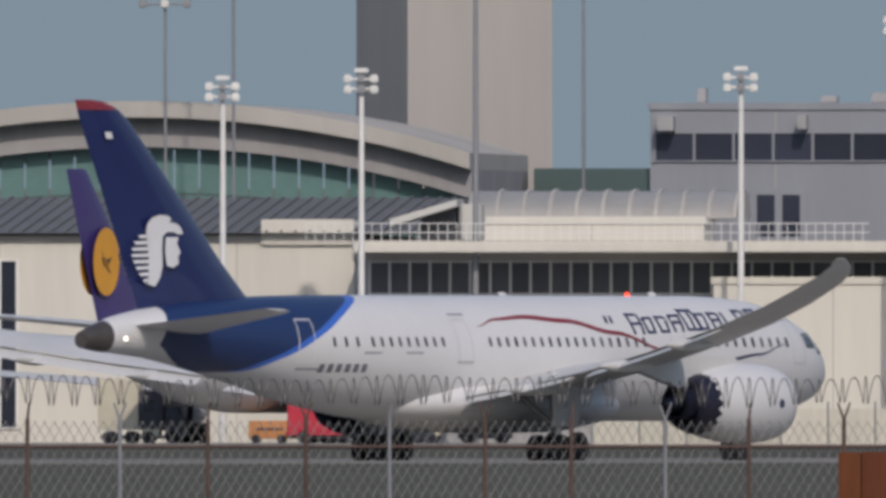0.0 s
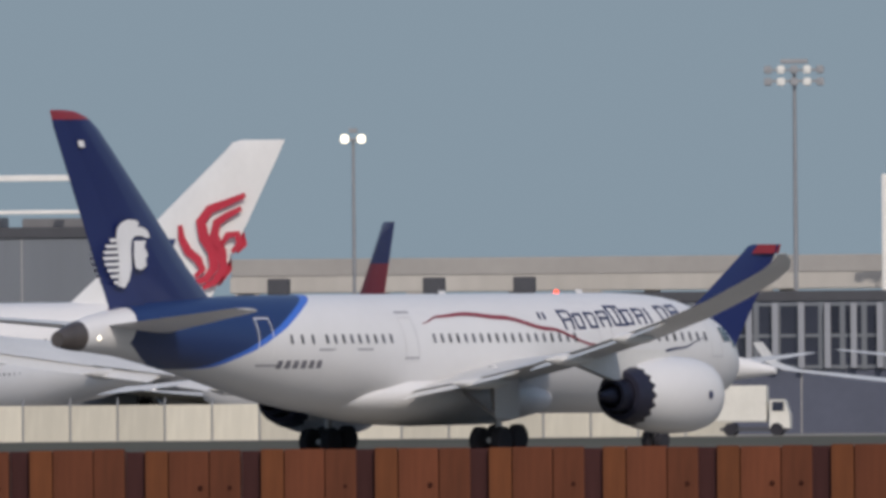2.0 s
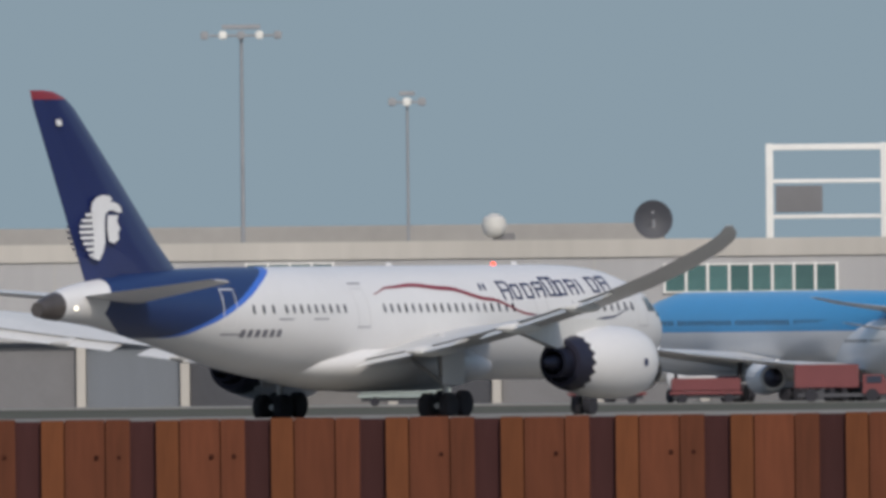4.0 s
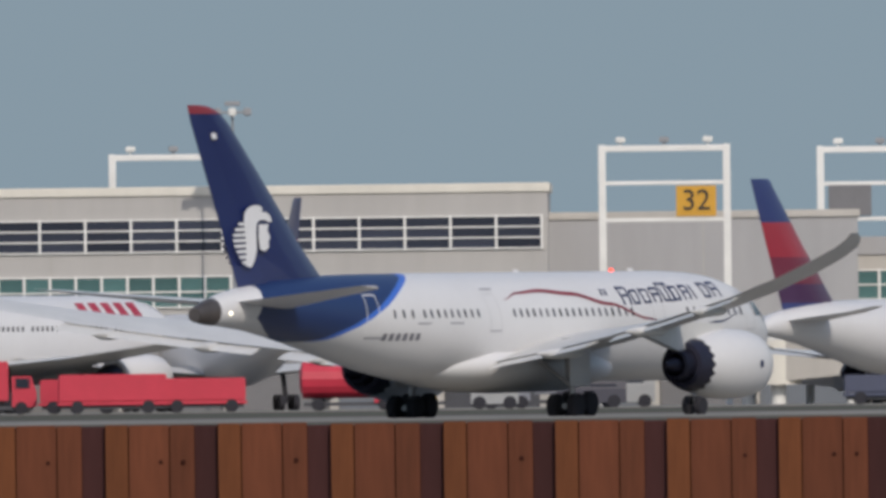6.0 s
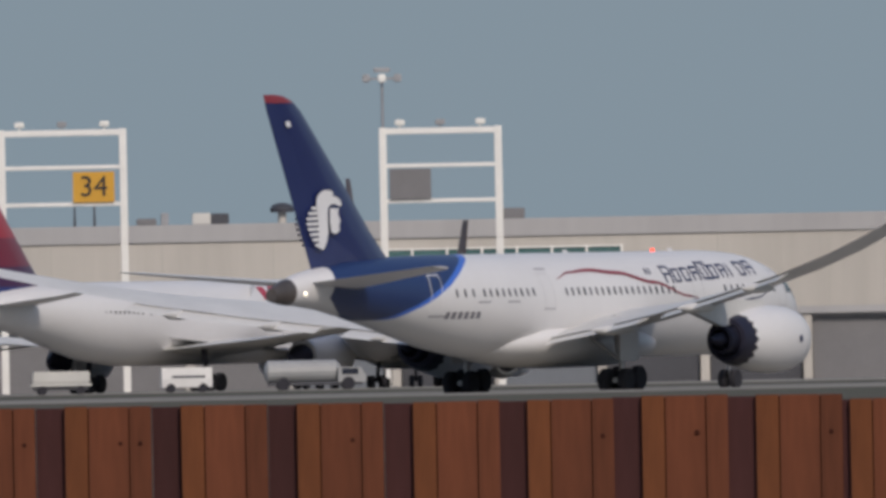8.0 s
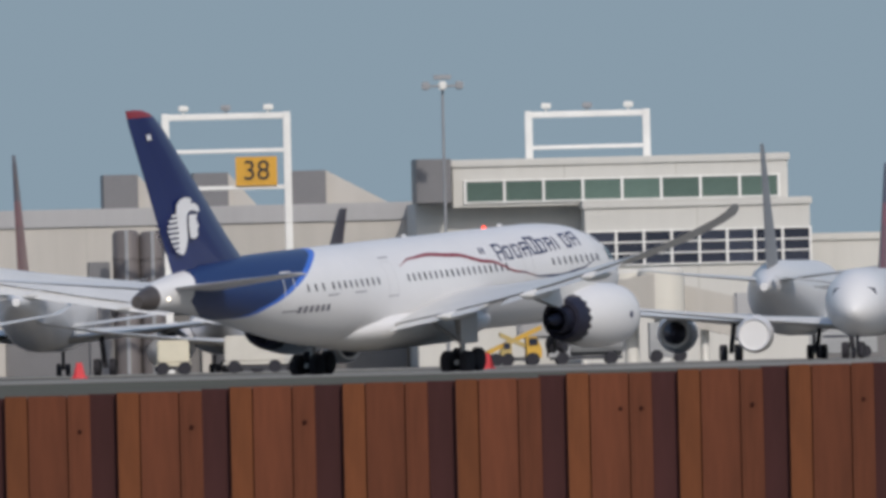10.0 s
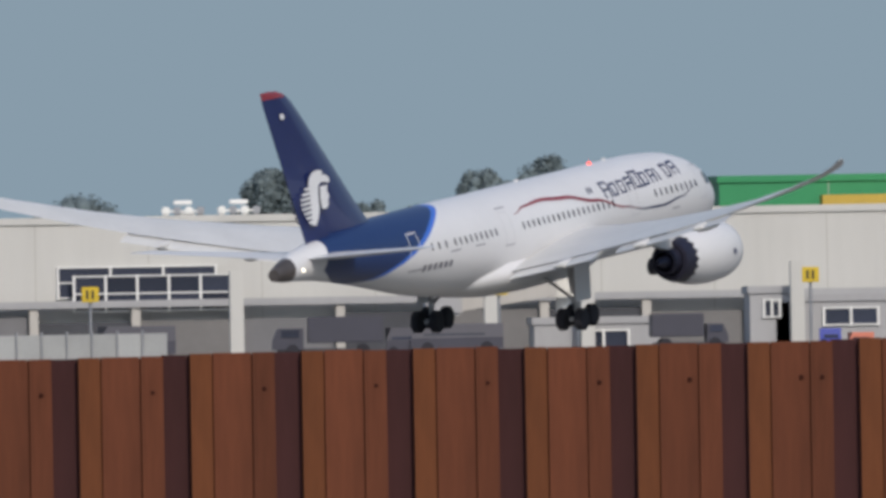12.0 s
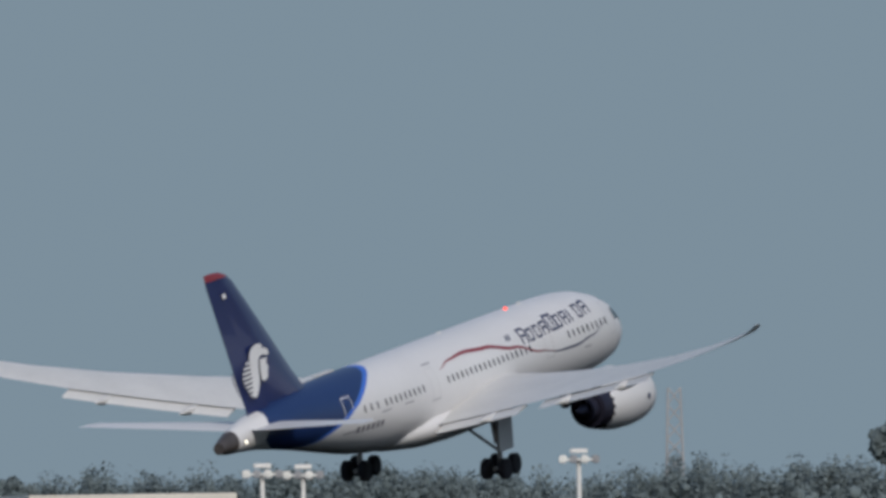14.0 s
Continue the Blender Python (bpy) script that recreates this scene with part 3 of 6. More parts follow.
# ---- ground and fences ----
bm = bmesh.new()
bmesh.ops.create_grid(bm, x_segments=40, y_segments=60, size=1.0)
for v in bm.verts:
    v.co = Vector((v.co.x * 4000, 3500 + v.co.y * 4500, 0))
solid("ground", bm, mat("grey_airfield_ground", (0.105, 0.104, 0.086), 0.95, var=0.3, size=40, bump=0.3, gloss=0.05), "grey airfield ground of concrete and dry grass", "ground", kind="structure")
bm = bmesh.new()
box(bm, -1600, 1600, -60, 60, 0.004, 0.03)
solid("runway", bm, mat("runway_concrete", (0.26, 0.25, 0.23), 0.95, var=0.2, size=12, bump=0.2, gloss=0.05), "pale grey concrete runway", "runway",
      Matrix.Translation((50, 3782, 0)) @ pose(0, 0, 0, 0, 0, 62.147), kind="structure")

bm = bmesh.new()
box(bm, -460, 460, 4270, 4450, 0.004, 0.03)
solid("apron", bm, mat("apron_concrete", (0.27, 0.26, 0.24), 0.95, var=0.2, size=10, bump=0.2, gloss=0.05), "pale concrete apron before the piers", "apron", kind="structure")


def pile_mesh(pitch, web):
    """One bay of the sheet-pile wall: three proud boards of steel with thin joints, and a recessed web with shade in
    its colour.
    """
    meshes = []
    edges = [web, web + 0.265, web + 0.265 + 0.46, pitch]
    for n, (a, b) in enumerate(zip(edges, edges[1:])):
        bm = bmesh.new()
        box(bm, a + 0.007, b - 0.007, -0.02, 0.05, -2.6, 0.0)
        meshes.append((mesh_of(bm, "board", rust_front if n else rust_edge), 1.0))
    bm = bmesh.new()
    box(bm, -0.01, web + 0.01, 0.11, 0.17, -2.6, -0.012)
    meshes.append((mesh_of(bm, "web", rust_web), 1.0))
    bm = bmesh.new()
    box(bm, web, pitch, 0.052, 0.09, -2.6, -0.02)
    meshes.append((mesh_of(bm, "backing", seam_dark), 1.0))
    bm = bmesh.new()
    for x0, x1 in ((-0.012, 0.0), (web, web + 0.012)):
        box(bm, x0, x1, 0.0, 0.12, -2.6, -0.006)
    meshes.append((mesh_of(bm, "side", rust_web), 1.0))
    for u, chance in ((pitch - 0.13, 0.6), (edges[2] - 0.1, 0.4)):
        bm = bmesh.new()
        lathe(bm, [(-0.042, 0.022), (-0.02, 0.028), (0.0, 0.028)], 10, "y", (u, 0, -0.42))
        meshes.append((mesh_of(bm, "bolt", seam_dark), chance))
    return meshes


def pile_wall(name, x0, x1, start, pitch, y, tops, drift):
    """drift: how far the piles stray from their even spacing, as (bay, metres)."""
    wall = thing(name, "rust-brown steel sheet-pile wall with dark recesses", "fence", kind="structure")
    kinds = {web: pile_mesh(pitch, web) for web in (0.20, 0.275, 0.305)}
    k0, k1 = math.floor((x0 - start) / pitch), math.floor((x1 - start) / pitch)
    for k in range(k0, k1):
        x = start + k * pitch
        stray = float(np.interp(k, [a for a, b in drift], [b for a, b in drift]))
        web = 0.20 if x < -34 else 0.275 if x < 6 else 0.305
        z = float(np.interp(x, [a for a, b in tops], [b for a, b in tops])) + random.uniform(-0.012, 0.012)
        lean = random.uniform(-0.12, 0.12)
        for me, chance in kinds[web]:
            kind = me.name.split(".")[0]
            if random.random() > chance or k == k0 and kind in ("web", "side"):
                continue
            slip = random.uniform(-0.006, 0.006) if kind == "board" else 0.0
            piece(kind, me, wall, pose(x + stray + 0.29 - web, y + random.uniform(-0.01, 0.01), z + slip, 0, lean, 0))
    return wall


pile_wall("fence_west", -59.2, 18.8, -18.4, 1.283, 761.0, [(-58, 2.38), (8, 2.33), (21, 2.32)],
          [(-32, 0.0), (-31, -0.2), (-29, -0.27), (-26, -0.22), (-23, -0.12), (-20, -0.06), (-15, -0.06), (-3, 0.02), (3, 0.07), (7, 0.04), (11, -0.03), (14, -0.12), (17, -0.21), (20, -0.13), (24, -0.05)])
pile_wall("fence_east", 16.6, 75.0, 34.8, 1.304, 788.0, [(20, 2.24), (27, 2.24), (38, 2.43), (44, 2.52), (54, 2.58), (75, 2.6)],
          [(-5, 0.02), (-2, 0.05), (1, 0.02), (5, 0.0), (13, -0.02)])


# ---- buildings of the airport ----
PANES = {}
joint_line = mat("pale_joint", (0.40, 0.39, 0.36), 0.7)


def pane(w, h, material):
    key = (round(w, 2), round(h, 2), material.name)
    if key not in PANES:
        bm = bmesh.new()
        box(bm, -w / 2, w / 2, -0.04, 0.04, -h / 2, h / 2)
        PANES[key] = mesh_of(bm, "pane", material)
    return PANES[key]


def glazing(owner, x0, x1, z0, z1, y, cols, rows, glass, frame_mat, bar=0.16):
    """A ribbon of windows let into a front: panes between proud mullions and transoms."""
    w, h = (x1 - x0) / cols, (z1 - z0) / rows
    me = pane(w - bar, h - bar * 0.6, glass)
    for i in range(cols):
        for k in range(rows):
            piece("pane", me, owner, Matrix.Translation((x0 + (i + 0.5) * w, y - 0.05, z0 + (k + 0.5) * h)))
    bm = bmesh.new()
    for i in range(cols + 1):
        box(bm, x0 + i * w - bar / 2, x0 + i * w + bar / 2, y - 0.22, y - 0.004, z0 - bar / 2, z1 + bar / 2)
    for k in range(rows + 1):
        box(bm, x0, x1, y - 0.18, y - 0.008, z0 + k * h - bar * 0.3, z0 + k * h + bar * 0.3)
    part("window_frame", bm, frame_mat, owner, "pale window mullions")


def building(name, label, x0, x1, z1, y, depth, wall, bands=(), z0=0.0, cap=None, cap_h=0.5, frame_mat=None):
    """A flat-roofed block with a parapet and ribbons of windows (x0, x1, z0, z1, columns, rows, glass)."""
    b = thing(name, label, "building")
    bm = bmesh.new()
    box(bm, x0, x1, y, y + depth, z0, z1 - cap_h)
    part("wall", bm, wall, b)
    bm = bmesh.new()
    box(bm, x0 - 0.15, x1 + 0.15, y - 0.15, y + depth + 0.15, z1 - cap_h + 0.004, z1, 0.05)
    part("roof", bm, cap or wall, b)
    # upright panel joints
    n = int((x1 - x0) / 7)
    bm = bmesh.new()
    for k in range(1, n):
        x = x0 + (x1 - x0) * k / n
        box(bm, x - 0.03, x + 0.03, y - 0.012, y - 0.003, z0, z1 - cap_h - 0.02)
    if n > 1:
        part("panel_joint", bm, joint_line, b)["kind"] = "stuff"
    for bx0, bx1, bz0, bz1, cols, rows, glass in bands:
        glazing(b, bx0, bx1, bz0, bz1, y, cols, rows, glass, frame_mat or pale_steel)
    return b


def slab(name, label, x0, x1, z0, z1, y, depth, material, category="building part", bevel=0.06):
    bm = bmesh.new()
    box(bm, x0, x1, y, y + depth, z0, z1, bevel)
    return solid(name, bm, material, label, category)


def text_mesh(body, size):
    cu = bpy.data.curves.new("gate_number", "FONT")
    cu.body, cu.size, cu.align_x, cu.align_y, cu.extrude = body, size, "CENTER", "CENTER", 0.02
    ob = bpy.data.objects.new("gate_number", cu)
    scene.collection.objects.link(ob)
    me = bpy.data.meshes.new_from_object(ob.evaluated_get(bpy.context.evaluated_depsgraph_get()))
    bpy.data.objects.remove(ob)
    me.materials.clear()
    me.materials.append(sign_ink)
    return me


def gantry(x0, x1, top, y, bars=(), foot=0.0, plates=(), number="", lamps=3):
    """A white steel gate frame: two posts, cross beams, floodlights on top, and sign plates (x0, x1, z0, z1, material)."""
    label = "white steel gate gantry with " + ("an amber number sign" if number else "a blank grey sign" if plates else "open cross beams")
    g = thing("gate_gantry", label, "gate gantry", group="gate gantries on the apron")
    for x in (x0, x1):
        bm = bmesh.new()
        box(bm, x - 0.24, x + 0.24, y - 0.24, y + 0.24, foot, top, 0.04)
        part("post", bm, pale_steel, g)
    for k, z in enumerate((top - 0.25,) + tuple(bars)):
        bm = bmesh.new()
        h = 0.2 if k == 0 else 0.13
        box(bm, x0 + 0.24, x1 - 0.24, y - 0.16, y + 0.16, z - h, z + h, 0.03)
        part("beam", bm, pale_steel, g)
    for k in range(lamps):
        x = x0 + (x1 - x0) * (0.15 + 0.7 * k / max(1, lamps - 1))
        bm = bmesh.new()
        box(bm, x - 0.32, x + 0.32, y - 0.3, y + 0.15, top + 0.12, top + 0.5, 0.06)
        box(bm, x - 0.06, x + 0.06, y - 0.06, y + 0.06, top - 0.05, top + 0.14)
        part("floodlight", bm, lamp_glass if k % 2 == 0 else mast_steel, g)
    for px0, px1, pz0, pz1, m in plates:
        bm = bmesh.new()
        box(bm, px0, px1, y - 0.32, y - 0.2, pz0, pz1, 0.03)
        sign = part("sign", bm, m, g, "amber sign plate" if m is sign_yellow else "grey sign plate")
        if number and m is sign_yellow:
            o = piece("gate_number", text_mesh(number, (pz1 - pz0) * 0.95), sign, Matrix.Translation(((px0 + px1) / 2, y - 0.36, (pz0 + pz1) / 2)) @ pose(0, 0, 0, 90, 0, 0))
            o["label"] = "black number " + number
    return g


def light_mast(x, top, y, r=0.28, foot=0.0, lit=False, steel=None, arms=3, wide=1.6, low=0.0):
    """An apron light: a tapered pole with a head frame of floodlights; low: a second ring of lamps that far below."""
    r = r if steel else r * 0.72
    steel = steel or mast_steel
    m = thing("light_mast", "white apron light mast with floodlights" if steel is pale_steel else "grey steel apron light mast with floodlights", "light mast", group="apron light masts")
    bm = bmesh.new()
    tube(bm, (x, y, foot), (x, y, top - 0.3), r, r * 0.62, 12)
    part("pole", bm, steel, m, smooth=True)
    bm = bmesh.new()
    box(bm, x - wide / 2, x + wide / 2, y - 0.5, y + 0.5, top - 0.35, top - 0.2, 0.04)
    box(bm, x - wide * 0.3, x + wide * 0.3, y - 0.3, y + 0.3, top + 0.15, top + 0.45, 0.04)
    part("head_frame", bm, steel, m)
    for z in (top - 0.2,) + ((top - low,) if low else ()):
        for k in range(arms):
            u = x + (k / (arms - 1) - 0.5) * wide * 1.15
            bm = bmesh.new()
            box(bm, u - 0.26, u + 0.26, y - 0.55, y - 0.1, z - 0.32, z + 0.22, 0.08)
            part("floodlight", bm, lamp_glow if lit else lamp_glass if (k + (steel is pale_steel)) % 2 else mast_steel, m)
        if low and z < top - 0.3:
            bm = bmesh.new()
            box(bm, x - wide / 2, x + wide / 2, y - 0.1, y + 0.1, z - 0.08, z + 0.08)
            part("arm", bm, steel, m)
    return m


# -- the arched glass terminal and the control tower --
def arched_terminal(x_mid, z_top, x_end, z_end, y, depth):
    b = thing("arched_terminal", "glass terminal under a long pale arched roof", "terminal")
    dx, dz = x_end - x_mid, z_top - z_end
    R = (dx * dx + dz * dz) / (2 * dz)
    line = [(x_mid - dx * 1.25 + 2.25 * dx * k / 40) for k in range(41)]
    arc = [(x, z_top - R + math.sqrt(R * R - (x - x_mid) ** 2)) for x in line]
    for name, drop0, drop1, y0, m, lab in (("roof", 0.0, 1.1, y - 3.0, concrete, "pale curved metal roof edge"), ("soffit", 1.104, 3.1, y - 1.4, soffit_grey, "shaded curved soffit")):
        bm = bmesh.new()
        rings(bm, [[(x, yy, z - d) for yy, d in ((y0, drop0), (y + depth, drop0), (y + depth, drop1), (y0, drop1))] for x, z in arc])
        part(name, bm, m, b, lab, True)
    n = 30
    for k in range(n):
        xa, xb = line[0] + (x_end - line[0]) * k / n, line[0] + (x_end - line[0]) * (k + 1) / n
        za = [z_top - R + math.sqrt(R * R - (x - x_mid) ** 2) - 2.3 for x in (xa, xb)]
        rows = 4
        for r in range(rows):
            bm = bmesh.new()
            f = [r / rows, (r + 1) / rows]
            base = 5.0
            v = [(xa + 0.06, y, base + (za[0] - base) * f[0] + 0.05), (xb - 0.06, y, base + (za[1] - base) * f[0] + 0.05),
                 (xb - 0.06, y, base + (za[1] - base) * f[1] - 0.05), (xa + 0.06, y, base + (za[0] - base) * f[1] - 0.05)]
            rings(bm, [v, [(p[0], p[1] + 0.08, p[2]) for p in v]])
            part("pane", bm, hall_glass, b)
    bm = bmesh.new()
    box(bm, line[0], x_end - 0.5, y + 0.1, y + 1.0, 0, z_end - 2.4)
    part("back_wall", bm, slate_roof, b)
    return b


arched_terminal(-401.7, 23.0, -379.2, 19.5, 4560, 45)


def control_tower(x, y):
    t = thing("control_tower", "tall pale concrete control tower shaft", "control tower")
    a = radians(24.3)
    s = 10.5
    u, v = Vector((math.cos(a), math.sin(a), 0)) * s, Vector((-math.sin(a), math.cos(a), 0)) * s
    c = Vector((x, y, 0))

    def ring(z, grow):
        mid = c + (u + v) / 2
        return [mid + (p - mid) * grow + Vector((0, 0, z)) for p in (c, c + u, c + u + v, c + v)]
    bm = bmesh.new()
    rings(bm, [ring(0, 1.0), ring(44, 1.0)])
    part("shaft", bm, tower_concrete, t, "pale concrete shaft")
    bm = bmesh.new()
    rings(bm, [ring(34.0, 1.02), ring(47, 1.75), ring(52, 1.75)])
    part("flare", bm, tower_concrete, t, "concrete flare under the cab")
    bm = bmesh.new()
    rings(bm, [ring(52.1, 1.6), ring(57, 1.8)])
    part("cab", bm, dark_glass, t, "dark glass cab")
    bm = bmesh.new()
    rings(bm, [ring(57.1, 1.9), ring(58, 1.9)])
    part("roof", bm, tower_concrete, t)


control_tower(-388.7, 4620)

# low hall with a dark pitched metal roof in front of the arch
hall = building("arrivals_hall", "cream low hall with dark pitched roof", -416.1, -377.0, 13.7, 4440, 60, cream_wall,
                [(-402.7, -399.3, 1.0, 12.0, 3, 1, dark_glass)], cap=concrete)
bm = bmesh.new()
rings(bm, [[(x, 4439.0, 13.8), (x, 4475.0, 16.2), (x, 4480.0, 16.2), (x, 4485, 13.8)] for x in (-416.1, -372.9)])
part("pitched_roof", bm, slate_roof, hall, "dark ribbed metal roof")
ribs = bmesh.new()
for k in range(46):
    x = -416.1 + k * 0.95
    rings(ribs, [[(x + dx, 4438.9, 13.8 + dz) for dx, dz in ((0, 0), (0.12, 0), (0.12, 0.15), (0, 0.15))],
                 [(x + dx, 4474.9, 16.2 + dz) for dx, dz in ((0, 0), (0.12, 0), (0.12, 0.15), (0, 0.15))]])
part("roof_rib", ribs, slate_roof, hall)["kind"] = "stuff"
slab("parapet_box", "cream parapet block on the hall roof", -383.2, -377.1, 13.0, 14.7, 4439.7, 8, cream_wall, "parapet")
bm = bmesh.new()
rings(bm, [[(x, y, z) for y in (4430, 4436)] + [(x, y, z - 0.45) for y in (4436, 4430)] for x, z in ((-373.9, 14.7), (-369.5, 16.0))])
solid("sloped_canopy", bm, white_wall, "white sloped canopy over a dark stair opening", "canopy")
slab("stair_core", "dark stair opening under the canopy", -372.0, -369.7, 13.3, 15.5, 4432, 3, dark_trim, "stair")
slab("white_box", "small white plant box on the deck", -369.5, -368.1, 13.3, 15.7, 4432, 4, white_wall, "plant box")

# the concourse: dark glass under a pale roof deck
deck = building("concourse", "long concourse with dark glass under a pale deck", -376.2, -322.9, 13.3, 4430, 30, grey_wall,
                [(-375.2, -340.8, 9.8, 11.9, 26, 1, hazy_glass)], cap=concrete, cap_h=1.35)
slab("roof_deck", "pale overhanging roof deck edge", -375.9, -322.7, 12.5, 13.2, 4424, 7, cream_wall, "roof deck")
bm = bmesh.new()
n = 40
x0, x1, zb, zt = -370.3, -352.8, 14.8, 16.6
rings(bm, [[(x, 4450 + 6 - 6 * math.cos(a), zb + (zt - zb) * math.sin(a)) for a in [math.pi * i / 10 for i in range(11)]] for x in [x0 + (x1 - x0) * k / n for k in range(n + 1)]])
vault = solid("barrel_vault_roof", bm, mat("ribbed_vault_metal", (0.40, 0.39, 0.37), 0.55, 0.2, var=0.12, size=3), "pale grey ribbed barrel vault roof", "roof", smooth=True)
for k in range(0, n + 1, 4):
    bm = bmesh.new()
    x = x0 + (x1 - x0) * k / n
    rings(bm, [[(x + d, 4450 + 6 - 6.15 * math.cos(a), zb + (zt - zb + 0.15) * math.sin(a)) for a in [math.pi * i / 10 for i in range(11)]] for d in (-0.12, 0.12)])
    part("rib", bm, concrete, vault)
building("vault_base", "cream wall below the barrel vault", -369.3, -354.5, 14.9, 4446, 8, cream_wall, z0=13.2)
bm = bmesh.new()
for k in range(60):
    x = -379.0 + k * 0.62
    box(bm, x, x + 0.05, 4425, 4425.05, 13.2, 14.4)
for z in (14.4, 13.8):
    box(bm, -379.0, -379.0 + 37, 4425, 4425.06, z - 0.03, z + 0.03)
tagged(solid("deck_railing", bm, pale_steel, "thin white railing along the deck", "railing"), kind="stuff")

# blue-grey control building
ops = building("operations_building", "blue-grey operations building with dark windows", -364.0, -347.2, 22.7, 4520, 40, ops_wall,
               [(-363.7, -347.8, 18.8, 20.7, 6, 1, dark_glass)], frame_mat=ops_wall)
glazing(ops, -357.1, -353.7, 13.6, 16.7, 4520, 2, 1, dark_glass, ops_wall, 0.5)
for px in (225, 290, 470, 520, 590):
    slab("roof_unit", "small grey plant unit on the operations building", *{225: (-363.4, -362.3, 20.8, 21.8, 4518), 290: (-361.2, -360.6, 22.7, 23.7, 4524),
         470: (-354.0, -353.4, 20.9, 21.9, 4518), 520: (-352.9, -351.8, 22.7, 23.2, 4524), 590: (-349.5, -348.3, 22.7, 23.4, 4524)}[px], 2.0, grey_wall, "roof unit")
building("annexe", "low blue-grey annexe with flat roof", -347.6, -345.7, 18.8, 4525, 20, blue_grey_wall)
slab("dark_plant_room", "dark flat-roofed plant room block", -343.9, -342.2, 13.5, 15.8, 4500, 10, dark_trim, "plant room")
slab("far_hangar", "far dark green hangar roof", -378.4, -370.7, 0, 18.6, 4600, 30, mat("dark_green_cladding", (0.06, 0.10, 0.10), 0.6, size=6), "hangar")

building("apron_front", "cream ground floor front of the concourse", -352.3, -328.7, 10.9, 4426, 3.5, cream_wall)
# white blocks beside it: sunlit faces painted brighter white, shaded faces painted grey
building("white_block", "white rendered block, its light put into the wall colour", -324.0, -316.5, 13.9, 4445, 40, grey_wall, cap=concrete)
building("white_block", "white rendered block, its light put into the wall colour", -316.1, -308.4, 13.9, 4440, 30, sunny_wall)
building("white_block", "white rendered block, shaded side painted grey", -308.6, -299.5, 13.3, 4446, 30, grey_wall, cap=concrete)
building("white_block", "white rendered block, its light put into the wall colour", -299.1, -290.9, 13.4, 4442, 30, sunny_wall)
building("apron_wall", "cream ground floor wall behind the apron", -325.8, -283.5, 8.9, 4434, 6, cream_wall)
for a, b in ((258, 285), (300, 352), (352, 380)):
    slab("roof_unit", "dark rooftop fan unit", -332.9 + a / 26.9, -332.9 + b / 26.9, 13.9, 14.9, 4450, 2.0, sign_grey, "roof unit")

# dark grey maintenance building with a flat roof
building("maintenance_building", "long blue-grey metal building with a dark flat roof", -288.8, -266.2, 14.1, 4480, 40, blue_grey_wall,
         [(-285.9, -285.5, 11.0, 11.9, 1, 1, dark_glass)], cap=dark_trim, cap_h=0.75)
slab("roof_plant", "low grey roof plant", -286.8, -275.8, 14.1, 14.8, 4490, 10, sign_grey, "roof unit")
slab("roof_plant", "low grey roof plant", -274.3, -267.2, 14.0, 14.7, 4490, 10, sign_grey, "roof unit")


def dish(x, z, y, r, material, tilt=25, turn=0, label="white satellite dish on a short mast"):
    d = thing("satellite_dish", label, "satellite dish", Matrix.Translation((x, y, z)))
    bm = bmesh.new()
    loops = []
    for f in (0.04, 0.35, 0.7, 1.0):
        loops.append([(r * f * math.cos(k * math.tau / 24), r * 0.3 * (1 - f * f), r * f * math.sin(k * math.tau / 24)) for k in range(24)])
    rings(bm, loops + [[(p[0] * 0.98, p[1] + 0.06, p[2] * 0.98) for p in loops[-1]]] + [[(p[0], p[1] + 0.08, p[2]) for p in l] for l in loops[::-1][1:]], cap=False)
    ob = part("reflector", bm, material, d, smooth=True)
    ob.matrix_basis = pose(0, 0, 0, -tilt, 0, turn)
    bm = bmesh.new()
    tube(bm, (0, 0.4, 0), (0, 0.4, -r - 1.2), 0.12)
    part("mast", bm, mast_steel, d)
    bm = bmesh.new()
    tube(bm, (0, 0, 0), (0, -r * 0.8, r * 0.35), 0.06)
    part("feed", bm, mast_steel, d)


dish(-281.8, 11.7, 4470, 1.25, white_wall, 15, 50)
dish(-286.6, 16.2, 4490, 0.55, concrete, 10, 40)

# glazed concourse with a parapet
con = building("glazed_concourse", "long concourse of dark blue glass and white fins", -255.4, -163.8, 9.4, 4440, 40, mat("navy_glass_cladding", (0.075, 0.085, 0.125), 0.4, var=0.15, size=5), cap=dark_trim, cap_h=0.7)
glazing(con, -254.3, -214.6, 4.4, 8.5, 4440, 28, 2, dark_glass, blue_grey_wall, 0.35)
fin_bm = bmesh.new()
box(fin_bm, -0.2, 0.2, -0.6, 0.0, 0, 4.3, 0.04)
fin_me = mesh_of(fin_bm, "upright", ops_wall)
for k in range(24):
    piece("upright", fin_me, con, Matrix.Translation((-252.8 + k * 1.72, 4439.7, 4.3)))
slab("road_parapet", "pale concrete road parapet beyond the roof", -261.1, -207.4, 9.6, 10.7, 4500, 3, concrete, "parapet")
slab("far_viaduct", "far pale concrete viaduct on piers", -264.5, -112.6, 10.8, 12.0, 4560, 4, mat("far_concrete", (0.33, 0.32, 0.31), 0.85, size=8), "viaduct")
